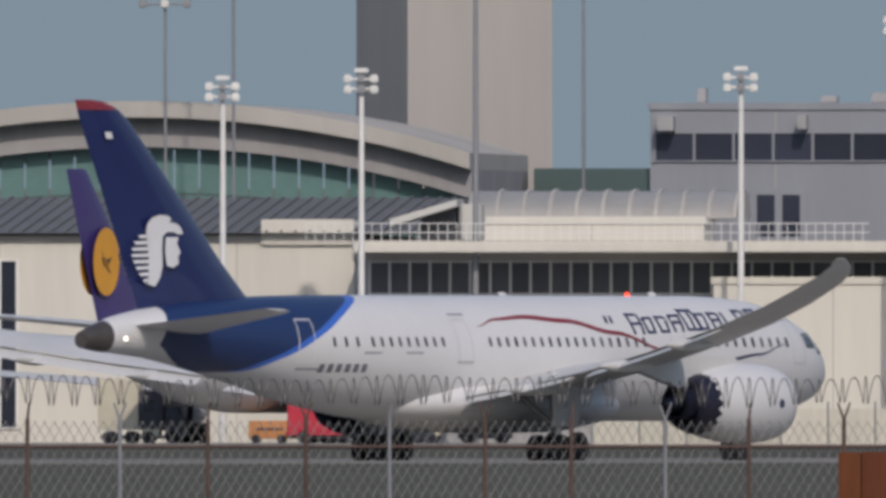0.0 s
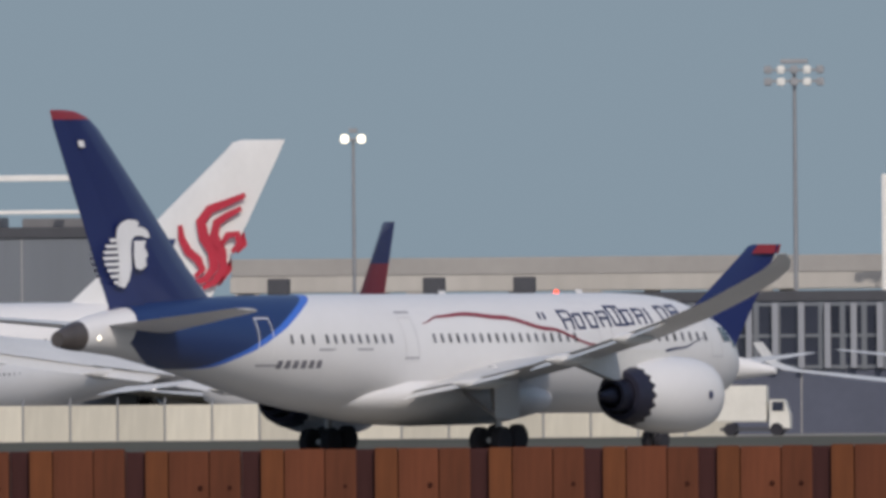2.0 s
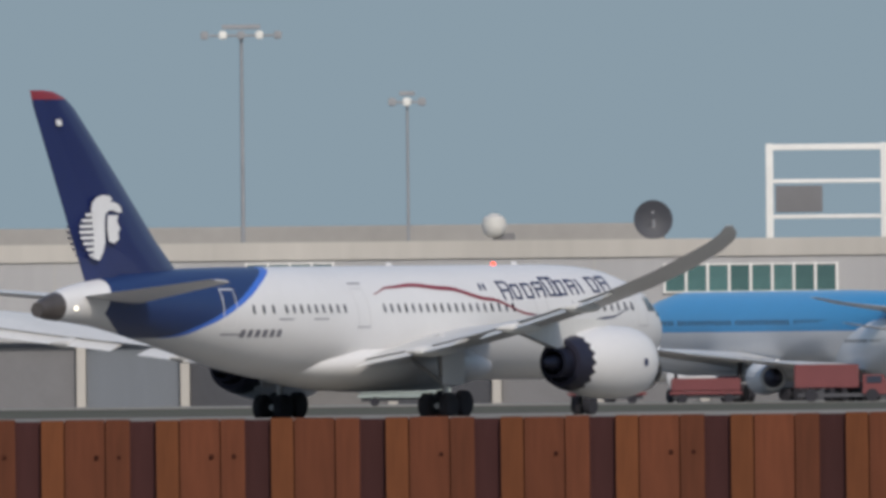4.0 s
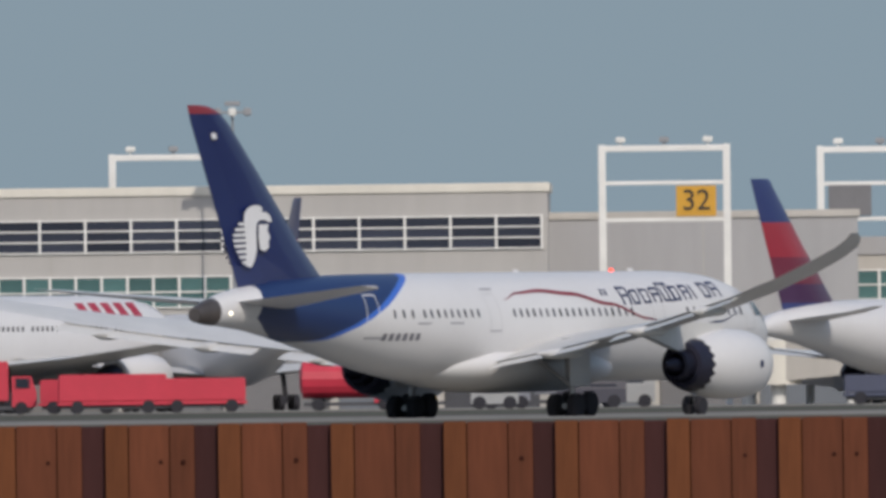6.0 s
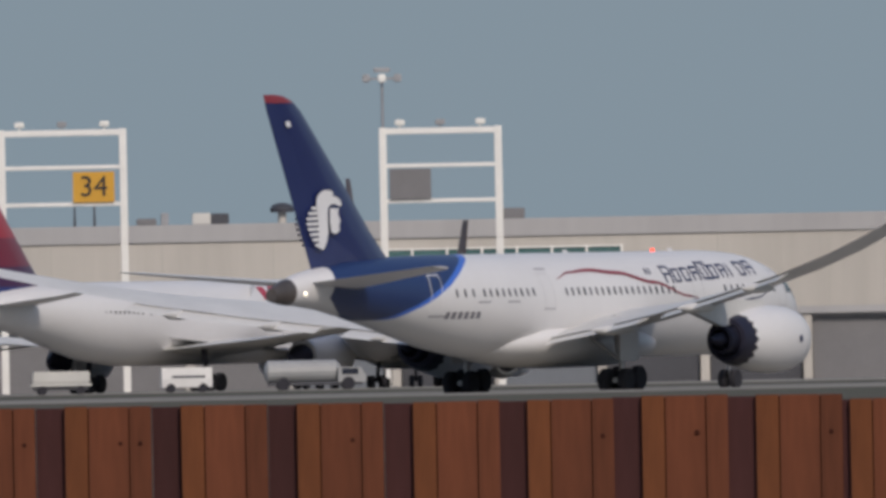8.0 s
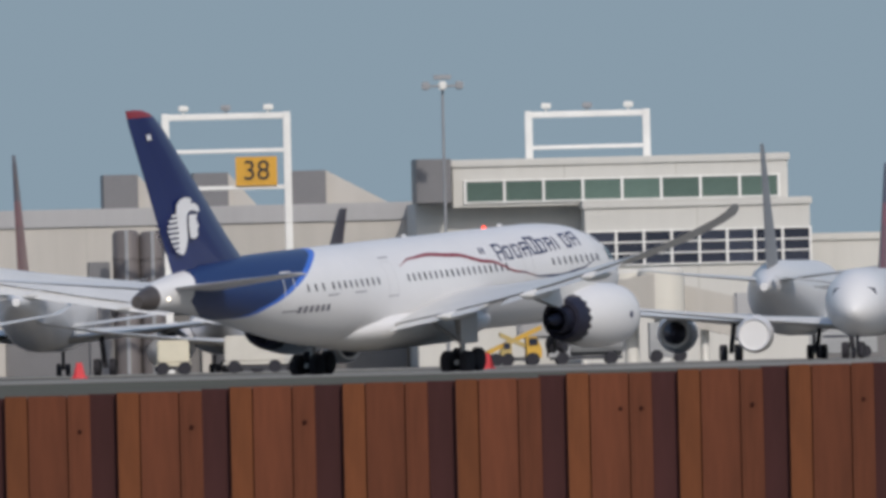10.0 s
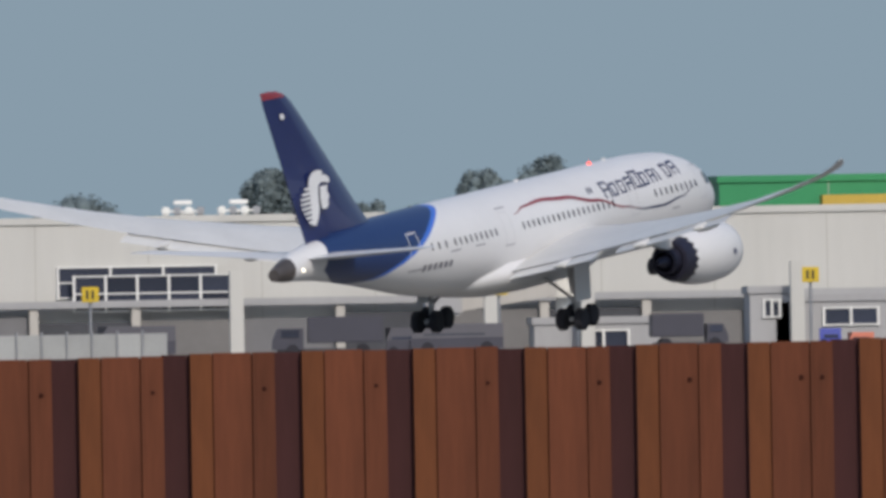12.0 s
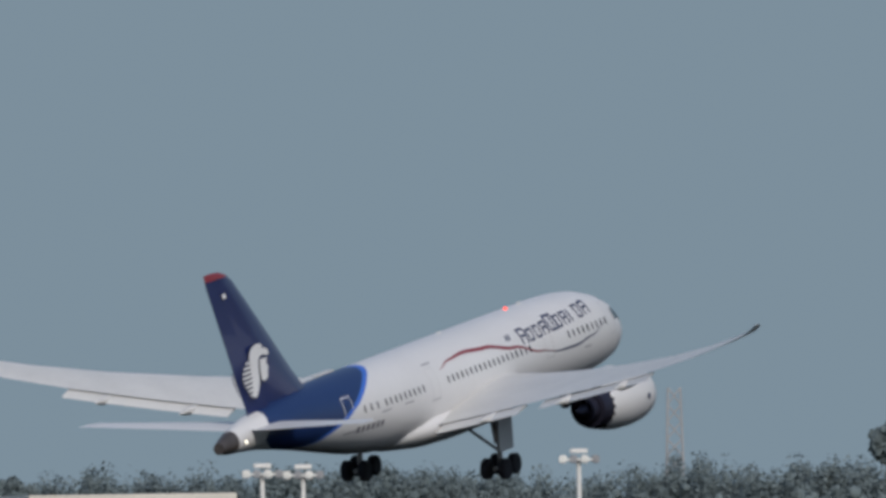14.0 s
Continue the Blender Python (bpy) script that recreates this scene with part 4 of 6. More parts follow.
for k in range(14):
    bm = bmesh.new()
    x = -264.5 + 1.0 + k * (-112.6 - -264.5 - 2) / 13
    box(bm, x - 0.8, x + 0.8, 4561, 4563, 0, 10.8 - 0.003)
    solid("viaduct_pier", bm, concrete, "pale concrete pier below the viaduct", "pier", group="viaduct piers")
    if k < 6:
        bm = bmesh.new()
        x = -261.1 + 1.0 + k * 9.0
        box(bm, x - 0.5, x + 0.5, 4500.5, 4502.5, 0, 9.6 - 0.003)
        solid("parapet_pier", bm, concrete, "concrete pier below the road parapet", "pier", group="parapet piers")
for px in (1125, 1400, 1560):
    slab("roof_unit", "small dark roof unit on the concourse", -260.4 + (px - 1000) / 26.9, -260.4 + (px - 962) / 26.9, 9.4, 10.5, 4450, 2, dark_trim, "roof unit")

# terminal with teal glass, gates 28 to 32
building("pier", "long pale grey pier with teal windows", -163.7, -85.9, 10.7, 4440, 40, grey_wall,
         [(-137.0, -131.3, 7.1, 9.3, 4, 2, teal_glass),
          (-94.1, -79.7, 6.9, 9.3, 9, 2, teal_glass),
          (-109.6, -98.3, 7.2, 9.0, 8, 1, teal_glass)], cap=concrete, cap_h=1.2)
dish(-110.8, 12.0, 4460, 1.3, dark_trim, 5, 10, "dark round dish antenna on the roof")
bm = bmesh.new()
lathe(bm, [(-0.8, 0.25), (-0.55, 0.65), (0, 0.85), (0.5, 0.7), (0.8, 0.2)], 18, "z", (-121.0, 4450, 11.7))
solid("radome", bm, white_wall, "white ball-shaped radome on a dark stub tower", "radome", smooth=True)
slab("stub_tower", "dark stub tower below the radome", -121.1, -119.7, 0, 11.2, 4450, 2, sign_grey, "tower")

# big terminal with two ribbons of dark teal windows
z_r = 14.65
big = building("main_terminal", "beige terminal with two ribbons of dark teal windows", -65.0, -16.4, z_r, 4420, 50, mat("beige_panel_wall", (0.41, 0.40, 0.39), 0.8, var=0.10, size=7, bump=0.1, streak=True),
               [(-64.4, -16.8, 10.4, 12.5, 16, 3, dark_glass),
                (-59.0, -37.1, 6.8, 8.8, 13, 2, teal_glass),
                (-31.1, -17.1, 6.3, 8.7, 6, 2, teal_glass)], cap=cream_wall, cap_h=0.6)
building("terminal_wing", "beige terminal wing with stepped bands", -80.3, -65.3, 14.7, 4432, 40, concrete, cap=concrete)
slab("stair_tower", "dark grey stair tower", -67.6, -65.1, 0, 15.2, 4426, 10, sign_grey, "stair tower")
for a, b, c, d, m in ((855, 1015, 358, 342, concrete), (870, 1110, 390, 362, sign_grey), (760, 870, 395, 372, concrete)):
    zz = lambda p: 10.6 + (400 - p) / 27.1
    slab("ledge", "horizontal ledge on the terminal wing", -80.3 + (a - 784) / 27.1, -80.3 + (b - 784) / 27.1, zz(c), zz(d), 4431.4, 0.9, m, "ledge")


def radar(x, z, y):
    r = thing("radar", "red radar antenna on a roof platform", "radar", Matrix.Translation((x, y, z)))
    bm = bmesh.new()
    box(bm, -2.7, 2.7, -1.5, 1.5, -0.35, 0.0, 0.05)
    part("platform", bm, dark_trim, r, "dark platform")
    bm = bmesh.new()
    for k in range(12):
        u = -2.7 + 5.4 * k / 11
        box(bm, u - 0.04, u + 0.04, -1.5, -1.42, 0, 1.1)
    box(bm, -2.7, 2.7, -1.5, -1.42, 1.02, 1.1)
    part("railing", bm, mast_steel, r)["kind"] = "stuff"
    red = mat("red_radar_paint", (0.42, 0.085, 0.08), 0.5)
    bm = bmesh.new()
    rings(bm, [[(w * a, 0.5 * b, h) for a, b in ((-1, -1), (1, -1), (1, 1), (-1, 1))] for h, w in ((0.0, 0.7), (0.9, 0.75), (1.5, 0.4))])
    part("pedestal", bm, red, r, "red pedestal")
    bm = bmesh.new()
    loops = []
    for k in range(9):
        u = -1.7 + 3.4 * k / 8
        b = 0.5 * (u / 1.7) ** 2
        loops.append([(u, -0.2 - b, 1.1), (u, -0.05 - b, 1.1), (u, 0.25 - b * 0.6, 3.0), (u, 0.1 - b * 0.6, 3.0)])
    rings(bm, loops)
    part("reflector", bm, red, r, "curved red reflector", True)
    bm = bmesh.new()
    box(bm, -2.8, 2.8, -0.1, 0.3, 3.3, 4.0, 0.1)
    part("bar_antenna", bm, mat("pale_red_paint", (0.50, 0.16, 0.14), 0.6), r, "long pale red bar antenna")
    return r


radar(-63.4, z_r + 0.34, 4424)
for a in (1442, 1483):
    bm = bmesh.new()
    tube(bm, (-80.3 + (a - 784) / 27.1, 4430, z_r - 0.3), (-80.3 + (a - 784) / 27.1, 4430, z_r + 1.6), 0.09, 0.05, 6)
    solid("whip_antenna", bm, dark_trim, "thin dark whip antenna on the roof", "antenna")

# lower grey terminal on to gate 36
building("low_terminal", "pale grey low terminal block", -16.4, 3.8, 12.7, 4432, 40, grey_wall, cap=concrete)
building("long_pier", "long pale terminal pier with teal glass", -0.7, 181.2, 10.9, 4440, 40, concrete,
         [(0.7, 15.6, 6.8, 8.7, 10, 2, teal_glass),
          (28.9, 41.9, 6.7, 8.8, 9, 2, teal_glass),
          (69.3, 87.6, 7.5, 9.0, 8, 1, teal_glass)], cap=grey_wall, cap_h=1.2)
for a in (513, 673, 846):
    slab("roof_penthouse", "grey metal roof penthouse box", 170.8 + (a - 784) / 27, 170.8 + (a - 722) / 27, 10.3, 13.1, 4446, 5, sign_grey, "penthouse")
    bm = bmesh.new()
    xa = 170.8 + (a - 722) / 27
    ln = 2.4 if a < 800 else 5.2
    rings(bm, [[(xa, y, 10.3), (xa + ln, y, 10.3), (xa, y, 13.1)] for y in (4446.5, 4451)])
    solid("roof_slope", bm, concrete, "pale sloped roof beside a penthouse", "roof")

# dark tanks before the pier
tank_steel = mat("dark_tank_steel", (0.15, 0.135, 0.135), 0.6, 0.1, var=0.2, size=2, streak=True)
for x, r, top in ((161.4, 0.88, 9.45), (163.1, 0.82, 9.35)):
    tank = thing("storage_tank", "tall dark grey cylindrical tank before the pier", "tank", Matrix.Translation((x, 4425, 0)), "dark storage tanks")
    bm = bmesh.new()
    lathe(bm, [(0.0, r), (top - 0.3, r), (top - 0.05, r * 0.8), (top, r * 0.3)], 24, "z")
    part("shell", bm, tank_steel, tank, smooth=True)
    for z in (2.5, 5.0, 7.5):
        bm = bmesh.new()
        lathe(bm, [(z, r), (z, r + 0.05), (z + 0.12, r + 0.05), (z + 0.12, r)], 24, "z")
        part("hoop", bm, tank_steel, tank)
    bm = bmesh.new()
    box(bm, -0.12, 0.12, -r - 0.16, -r - 0.06, 0, top, 0.02)
    part("ladder", bm, mast_steel, tank)
slab("pump_house", "dark grey pump house beside the tanks", 158.9, 160.3, 0, 7.4, 4424, 3, sign_grey, "pump house")

# clutter on the long pier's roof
for x, w, h, m, label in ((56.6, 1.3, 0.45, sign_grey, "low grey roof unit on the pier"), (57.8, 0.5, 0.8, mast_steel, "small steel roof vent on the pier"),
                          (60.2, 1.2, 0.75, white_wall, "white roof unit on the pier"), (61.4, 1.2, 0.7, dark_trim, "dark roof unit on the pier"),
                          (46.2, 0.4, 0.6, sign_grey, "small grey roof vent on the pier"), (80.6, 1.6, 0.7, sign_grey, "grey roof unit on the pier")):
    slab("roof_unit", label, x - w / 2, x + w / 2, 10.9, 10.9 + h, 4445, 2.0, m, "roof unit")
for x, top in ((51.9, 12.3), (53.2, 12.4), (69.4, 12.3)):
    bm = bmesh.new()
    tube(bm, (x, 4446, 10.9), (x, 4446, top), 0.09, 0.05, 6)
    solid("whip_antenna", bm, dark_trim, "thin dark whip antenna on the roof", "antenna")
hood = thing("roof_vent", "dark hooded vent on a pale stub above the roof", "vent", Matrix.Translation((65.5, 4446, 10.9)))
bm = bmesh.new()
tube(bm, (0, 0, 0), (0, 0, 0.8), 0.28, 0.28, 10)
part("stub", bm, concrete, hood)
bm = bmesh.new()
lathe(bm, [(0.7, 0.75), (0.95, 0.8), (1.2, 0.6), (1.32, 0.2)], 14, "z")
part("hood", bm, dark_trim, hood, smooth=True)

# stepped white building
step = building("stepped_building", "white stepped building with glass ribbons", 191.2, 205.9, 10.6, 4420, 40, white_wall,
                [(191.4, 205.9, 6.4, 8.6, 8, 3, dark_glass)])
up_b = building("office_block", "white upper office storey with green glass", 182.8, 204.7, 13.5, 4424, 30, white_wall,
                [(183.6, 204.1, 10.7, 12.1, 8, 1, mat("green_glass", (0.10, 0.15, 0.13), 0.2, per=0.2))], z0=10.4)
slab("lower_mass", "white lower floors of the stepped building", 180.4, 193.7, 0, 10.7, 4426, 30, white_wall, "building")
slab("stair_tower", "grey stair tower beside the stepped building", 180.4, 182.7, 10.7, 13.6, 4423, 8, sign_grey, "stair tower")

# cargo halls
building("cargo_hall", "long cream cargo hall with window ribbons", 206.9, 231.8, 8.2, 4445, 60, white_wall,
         [(218.6, 227.5, 3.1, 5.2, 3, 2, dark_glass),
          (241.9, 252.3, 3.2, 5.5, 5, 2, dark_glass),
          (229.4, 231.5, 6.0, 7.3, 1, 1, dark_trim)], cap=white_wall)
building("cargo_hall", "long cream cargo hall with dark loading doors", 232.0, 321.3, 9.4, 4446, 60, white_wall,
         [(240.9, 251.3, 4.1, 6.1, 3, 2, dark_glass),
          (273.9, 276.3, 7.0, 8.3, 1, 1, mat("rust_door", (0.16, 0.06, 0.04), 0.7))], cap=white_wall)
building("cargo_hall", "cream cargo hall with teal windows", 319.9, 327.9, 9.0, 4440, 40, cream_wall,
         [(321.2, 327.4, 5.1, 7.0, 3, 2, teal_glass)], cap=white_wall)
slab("wall_pier", "purple-grey wall pier between halls", 327.4, 328.7, 0, 8.5, 4434, 5, sign_grey, "wall")
building("end_hall", "pale cream end hall with blank wall", 328.9, 342.3, 9.4, 4436, 40, cream_wall)
green = building("green_hangar", "far hangar with green and yellow cladding", 291.8, 321.3, 11.6, 4560, 30, mat("green_cladding", (0.03, 0.26, 0.10), 0.5, var=0.1, size=4))
slab("yellow_band", "yellow cladding band of the far hangar", 314.9, 320.9, 0, 10.3, 4556, 3, mat("yellow_cladding", (0.55, 0.38, 0.06), 0.6), "cladding")
slab("yellow_band", "yellow cladding band low on the far hangar", 298.5, 308.0, 0, 10.2, 4556, 3, mat("yellow_cladding", (0.55, 0.38, 0.06), 0.6), "cladding")
slab("roof_unit", "grey roof unit on the far hangar", 318.3, 319.8, 11.5, 12.3, 4565, 3, concrete, "roof unit")
dish(317.3, 11.9, 4560, 0.6, sign_grey, 5, 0, "dark round dish on the far hangar")
building("glass_pier", "low pier with a white roof and dark blue glass", 334.4, 366.0, 6.2, 4432, 30, blue_grey_wall,
         [(334.6, 365.5, 2.1, 5.0, 18, 1, dark_glass)], cap=white_wall, cap_h=0.95)
slab("brown_roof", "brown upper roof band of the pier", 343.3, 359.9, 6.0, 7.75, 4445, 20, mat("brown_roofing", (0.24, 0.20, 0.17), 0.8, size=4), "roof")

# -- service bays: added doors and pillars in dark tones, for shadow below the jetways --
def service_bays(x0, x1, top, y, pitch=6.5):
    b = thing("service_bays", "added dark service bays, standing in for ground floor shade", "service bays")
    n = max(1, int((x1 - x0) / pitch))
    w = (x1 - x0) / n
    rnd = random.Random(int(x0))
    tones = (dark_trim, sign_grey, slate_roof, blue_grey_wall)
    for k in range(n):
        bm = bmesh.new()
        box(bm, x0 + k * w + 0.35, x0 + (k + 1) * w - 0.35, y, y + 0.25, 0, top - rnd.uniform(0.2, 1.0))
        part("bay_door", bm, rnd.choice(tones), b)
        bm = bmesh.new()
        box(bm, x0 + k * w - 0.3, x0 + k * w + 0.3, y - 0.6, y + 0.2, 0, top, 0.04)
        part("pillar", bm, concrete, b)
    bm = bmesh.new()
    box(bm, x0, x1, y - 0.8, y + 0.29, top + 0.004, top + 0.5, 0.04)
    part("lintel", bm, grey_wall, b)


service_bays(-209.1, -86.6, 4.3, 4439.2)
service_bays(-79.8, -65.4, 4.3, 4431.2)
service_bays(-64.9, -16.7, 4.6, 4419.2)
service_bays(-16.1, 3.5, 4.3, 4431.2)
service_bays(5.3, 180.5, 4.3, 4439.2)
service_bays(207.4, 231.3, 3.6, 4444.2)
service_bays(232.5, 319.8, 3.4, 4445.2)

# -- gate frames --


def gate(x0, x1, zt, y, bars, plates=(), number="", foot=0.0, lamps=3):
    return gantry(x0, x1, zt, y, bars, foot, plates, number, lamps)


gate(-335.1, -328.4, 17.8, 4480, [15.3], lamps=2)
gate(-298.7, -291.5, 17.3, 4480, [14.9, 12.5], [(-298.3, -295.3, 13.6, 14.8, sign_grey)], lamps=0)
gate(-277.0, -269.4, 17.6, 4485, [15.1], foot=14.0, lamps=2)
gate(-216.0, -208.9, 17.1, 4470, [14.8, 12.3], [(-215.6, -212.9, 12.7, 14.6, sign_grey)], lamps=0)
gate(-207.8, -200.2, 17.5, 4470, [15.1, 12.5], lamps=2)
gate(-103.7, -96.1, 17.0, 4485, [14.5, 12.15], [(-103.3, -100.2, 12.45, 14.2, sign_grey)], lamps=0)
gate(-86.8, -80.0, 17.2, 4410, [14.6, 12.2], [(-86.3, -83.0, 12.5, 14.6, sign_grey), (-83.0, -80.3, 12.5, 14.6, sign_yellow)], "30", lamps=4)
gate(-45.35, -37.25, 17.0, 4480, [], lamps=3)
gate(-12.8, -4.7, 17.0, 4410, [14.5, 12.1], [(-8.0, -5.4, 12.3, 14.3, sign_yellow)], "32")
gate(1.42, 9.35, 17.0, 4482, [14.5, 12.15], [(1.93, 4.77, 12.35, 14.4, sign_grey)])
gate(46.8, 54.7, 17.2, 4410, [14.7, 12.3], [(51.4, 54.1, 12.4, 14.4, sign_yellow)], "34")
gate(71.6, 79.1, 16.9, 4410, [14.4, 12.1], [(72.0, 74.7, 12.2, 14.2, sign_grey)])
gate(163.6, 171.5, 16.9, 4410, [14.4, 12.0], [(168.1, 170.8, 12.1, 14.0, sign_yellow)], "38")
gate(188.1, 195.8, 16.6, 4430, [14.2], foot=13.2)

# -- light masts --
for x, z, foot in ((-384.0, 23.6, 15.8), (-374.9, 24.1, 13.1), (-350.0, 24.2, 13.3),
                   (-339.5, 27.9, 13.2), (-315.3, 27.8, 14.0)):
    light_mast(x, z, 4420, 0.26, 0.0, steel=pale_steel, wide=1.5, low=1.6 if z < 20 else 0.9)
light_mast(-367.9, 31.3, 4426, 0.34, wide=2.0)
for x, z in ((-393.7, 35.8), (-370.1, 35.8), (-398.3, 29.7)):
    light_mast(x, z, 4540, 0.2, wide=2.6)
light_mast(-338.1, 17.2, 4480, 0.2, wide=1.7)
light_mast(-251.7, 20.0, 4480, 0.22, lit=True, wide=0.95, arms=2)
light_mast(-222.2, 24.3, 4475, 0.26, wide=3.0, arms=5, low=1.0)
light_mast(-215.4, 18.0, 4490, 0.2, wide=2.0)
light_mast(-138.1, 24.7, 4470, 0.24, wide=4.2, arms=5)
light_mast(-127.2, 20.2, 4470, 0.18, wide=1.7)
light_mast(-36.8, 19.7, 4412, 0.18, wide=1.7)
light_mast(36.6, 19.7, 4470, 0.18, wide=1.8)
light_mast(72.6, 20.6, 4470, 0.2, wide=1.8)
light_mast(181.9, 18.6, 4415, 0.18, wide=1.9)
for x, z in ((227.5, 9.1), (230.8, 9.0), (251.3, 9.2), (251.1, 10.0), (254.8, 10.0)):
    light_mast(x, z, 4480, 0.2, steel=pale_steel, wide=2.0, arms=4, low=0.7)
for x, z in ((346.8, 10.9), (349.5, 10.8), (367.8, 11.6)):
    light_mast(x, z, 4470, 0.24, steel=pale_steel, wide=1.9, arms=4)



# ---- parked airliners ----
PLAIN = [(0.0, 0.06, 0.06, 4.1), (0.3, 0.62, 0.6, 4.13), (1.2, 1.35, 1.35, 4.27), (2.6, 2.0, 2.05, 4.5), (4.6, 2.5, 2.6, 4.72), (8.0, 2.85, 2.95, 4.85),
         (33.0, 2.88, 2.97, 4.85), (38.0, 2.72, 2.75, 5.07), (42.0, 2.4, 2.34, 5.44), (46.0, 1.9, 1.87, 5.8), (50.0, 1.3, 1.35, 6.0), (53.5, 0.8, 0.85, 5.95), (56.0, 0.3, 0.32, 5.75)]


def plain_ring(x, n=22):
    s = np.array(PLAIN)
    a, b, zc = [float(np.interp(x, s[:, 0], s[:, k])) for k in (1, 2, 3)]
    return [(AFT - x, a * math.sin(k * math.tau / n), zc + b * math.cos(k * math.tau / n)) for k in range(n)]


def plain_fin(z, lead, trail, half):
    c = trail - lead
    f = [(0, 0), (0.1, 0.75), (0.35, 1.0), (0.7, 0.7), (1, 0.08)]
    return [(AFT - lead - c * u, -half * w, z) for u, w in f] + [(AFT - lead - c * u, half * w, z) for u, w in f[1:]][::-1]


def shared_meshes():
    d = {}
    bm = bmesh.new()
    rings(bm, [plain_ring(x) for x in [0, 0.15, 0.3, 0.7, 1.2, 1.9, 2.6, 3.6, 4.6, 6.2, 8.0] + list(np.arange(11, 56.1, 2.5)) + [56.0]])
    d["fuselage"] = bm
    for s in (-1, 1):
        bm = bmesh.new()
        secs = [(1.5, 17.5, 30.5, 2.9, 0.105), (2.9, 18.3, 30.4, 3.0, 0.105), (10, 23.2, 30.4, 3.6, 0.085), (20, 29.0, 33.4, 4.6, 0.075), (27.5, 33.6, 36.4, 5.6, 0.06),
                (29.0, 35.0, 37.0, 6.3, 0.05), (29.6, 36.4, 38.0, 8.0, 0.04)]
        rings(bm, [airfoil(a, b, z, t, s * y, 6) for y, a, b, z, t in secs])
        d["wing", s] = bm
        bm = bmesh.new()
        rings(bm, [airfoil(46.8, 52.4, 6.25, 0.09, s * 0.5, 5), airfoil(51.3, 54.3, 6.9, 0.07, s * 7.0, 5), airfoil(54.0, 55.5, 7.3, 0.04, s * 9.9, 5)])
        d["tailplane", s] = bm
        bm = bmesh.new()
        lathe(bm, [(AFT - 18.2, 1.2), (AFT - 18.0, 1.35), (AFT - 18.4, 1.5), (AFT - 20.2, 1.62), (AFT - 22.4, 1.45), (AFT - 23.4, 1.2)], 20, "x", (0, s * 9.6, 2.3))
        box(bm, AFT - 25.5, AFT - 20.0, s * 9.6 - 0.2, s * 9.6 + 0.2, 3.3, 4.0)
        d["engine", s] = bm
        bm = bmesh.new()
        lathe(bm, [(AFT - 23.0, 1.0), (AFT - 24.3, 0.75), (AFT - 25.2, 0.2)], 16, "x", (0, s * 9.6, 2.3))
        d["nozzle", s] = bm
        bm = bmesh.new()
        lathe(bm, [(AFT - 18.5, 1.22), (AFT - 18.6, 1.22)], 16, "x", (0, s * 9.6, 2.3))
        d["fan", s] = bm
        bm = bmesh.new()
        tube(bm, (0, s * 4.8, 0.6), (0, s * 4.5, 3.2), 0.2)
        for dx in (-0.75, 0.75):
            for dy in (-0.6, 0.6):
                lathe(bm, [(-0.24, 0.4), (-0.24, 0.58), (-0.16, 0.66), (0.16, 0.66), (0.24, 0.58), (0.24, 0.4)], 14, "y", (dx, s * 4.8 + dy, 0.66))
        d["main_gear", s] = bm
    bm = bmesh.new()
    rings(bm, [plain_fin(*q) for q in [(6.6, 42.2, 51.4, 0.42), (7.6, 43.8, 51.9, 0.42), (12.0, 48.6, 54.1, 0.28), (16.2, 52.9, 56.1, 0.16), (16.75, 53.4, 56.35, 0.12), (16.9, 53.9, 56.4, 0.09)]])
    d["fin"] = bm
    bm = bmesh.new()
    tube(bm, (22.9, 0, 0.5), (22.7, 0, 2.6), 0.13)
    for s in (-0.35, 0.35):
        lathe(bm, [(-0.18, 0.3), (-0.18, 0.44), (-0.1, 0.5), (0.1, 0.5), (0.18, 0.44), (0.18, 0.3)], 14, "y", (22.9, s, 0.5))
    d["nose_gear"] = bm
    bm = bmesh.new()
    for s in (-1, 1):
        for k in range(52):
            x = 7.5 + 0.62 * k
            if k % 17 == 8:
                continue
            p = np.array(PLAIN)
            a = float(np.interp(x, p[:, 0], p[:, 1])) * 0.965 + 0.02
            v = [bm.verts.new((AFT - x + u, s * a, 5.55 + w)) for u, w in ((-0.13, -0.22), (0.13, -0.22), (0.13, 0.22), (-0.13, 0.22))]
            bm.faces.new(v)
    d["windows"] = bm
    bm = bmesh.new()
    for s in (-1, 1):
        v = [bm.verts.new((AFT - x, s * y, z)) for x, y, z in ((1.75, 0.1, 5.45), (2.0, 1.2, 5.35), (3.2, 1.95, 5.4), (3.3, 1.75, 6.0), (2.6, 1.05, 6.1), (2.3, 0.1, 6.15))]
        bm.faces.new(v)
    bmesh.ops.translate(bm, verts=bm.verts, vec=(0.12, 0, 0.06))
    d["cockpit"] = bm
    return d


STOCK = {}
SHAPES = shared_meshes()


def stock(key, material):
    k = (key, material.name)
    if k not in STOCK:
        STOCK[k] = mesh_of(SHAPES[key].copy(), key if isinstance(key, str) else key[0], material, True)
    return STOCK[k]


def fin_shape(parent, pts, material, name="emblem"):
    for s in (-1, 1):
        bm = bmesh.new()
        bm.faces.new([bm.verts.new((AFT - x, s * 0.46, z)) for x, z in pts])
        part(name, bm, material, parent)


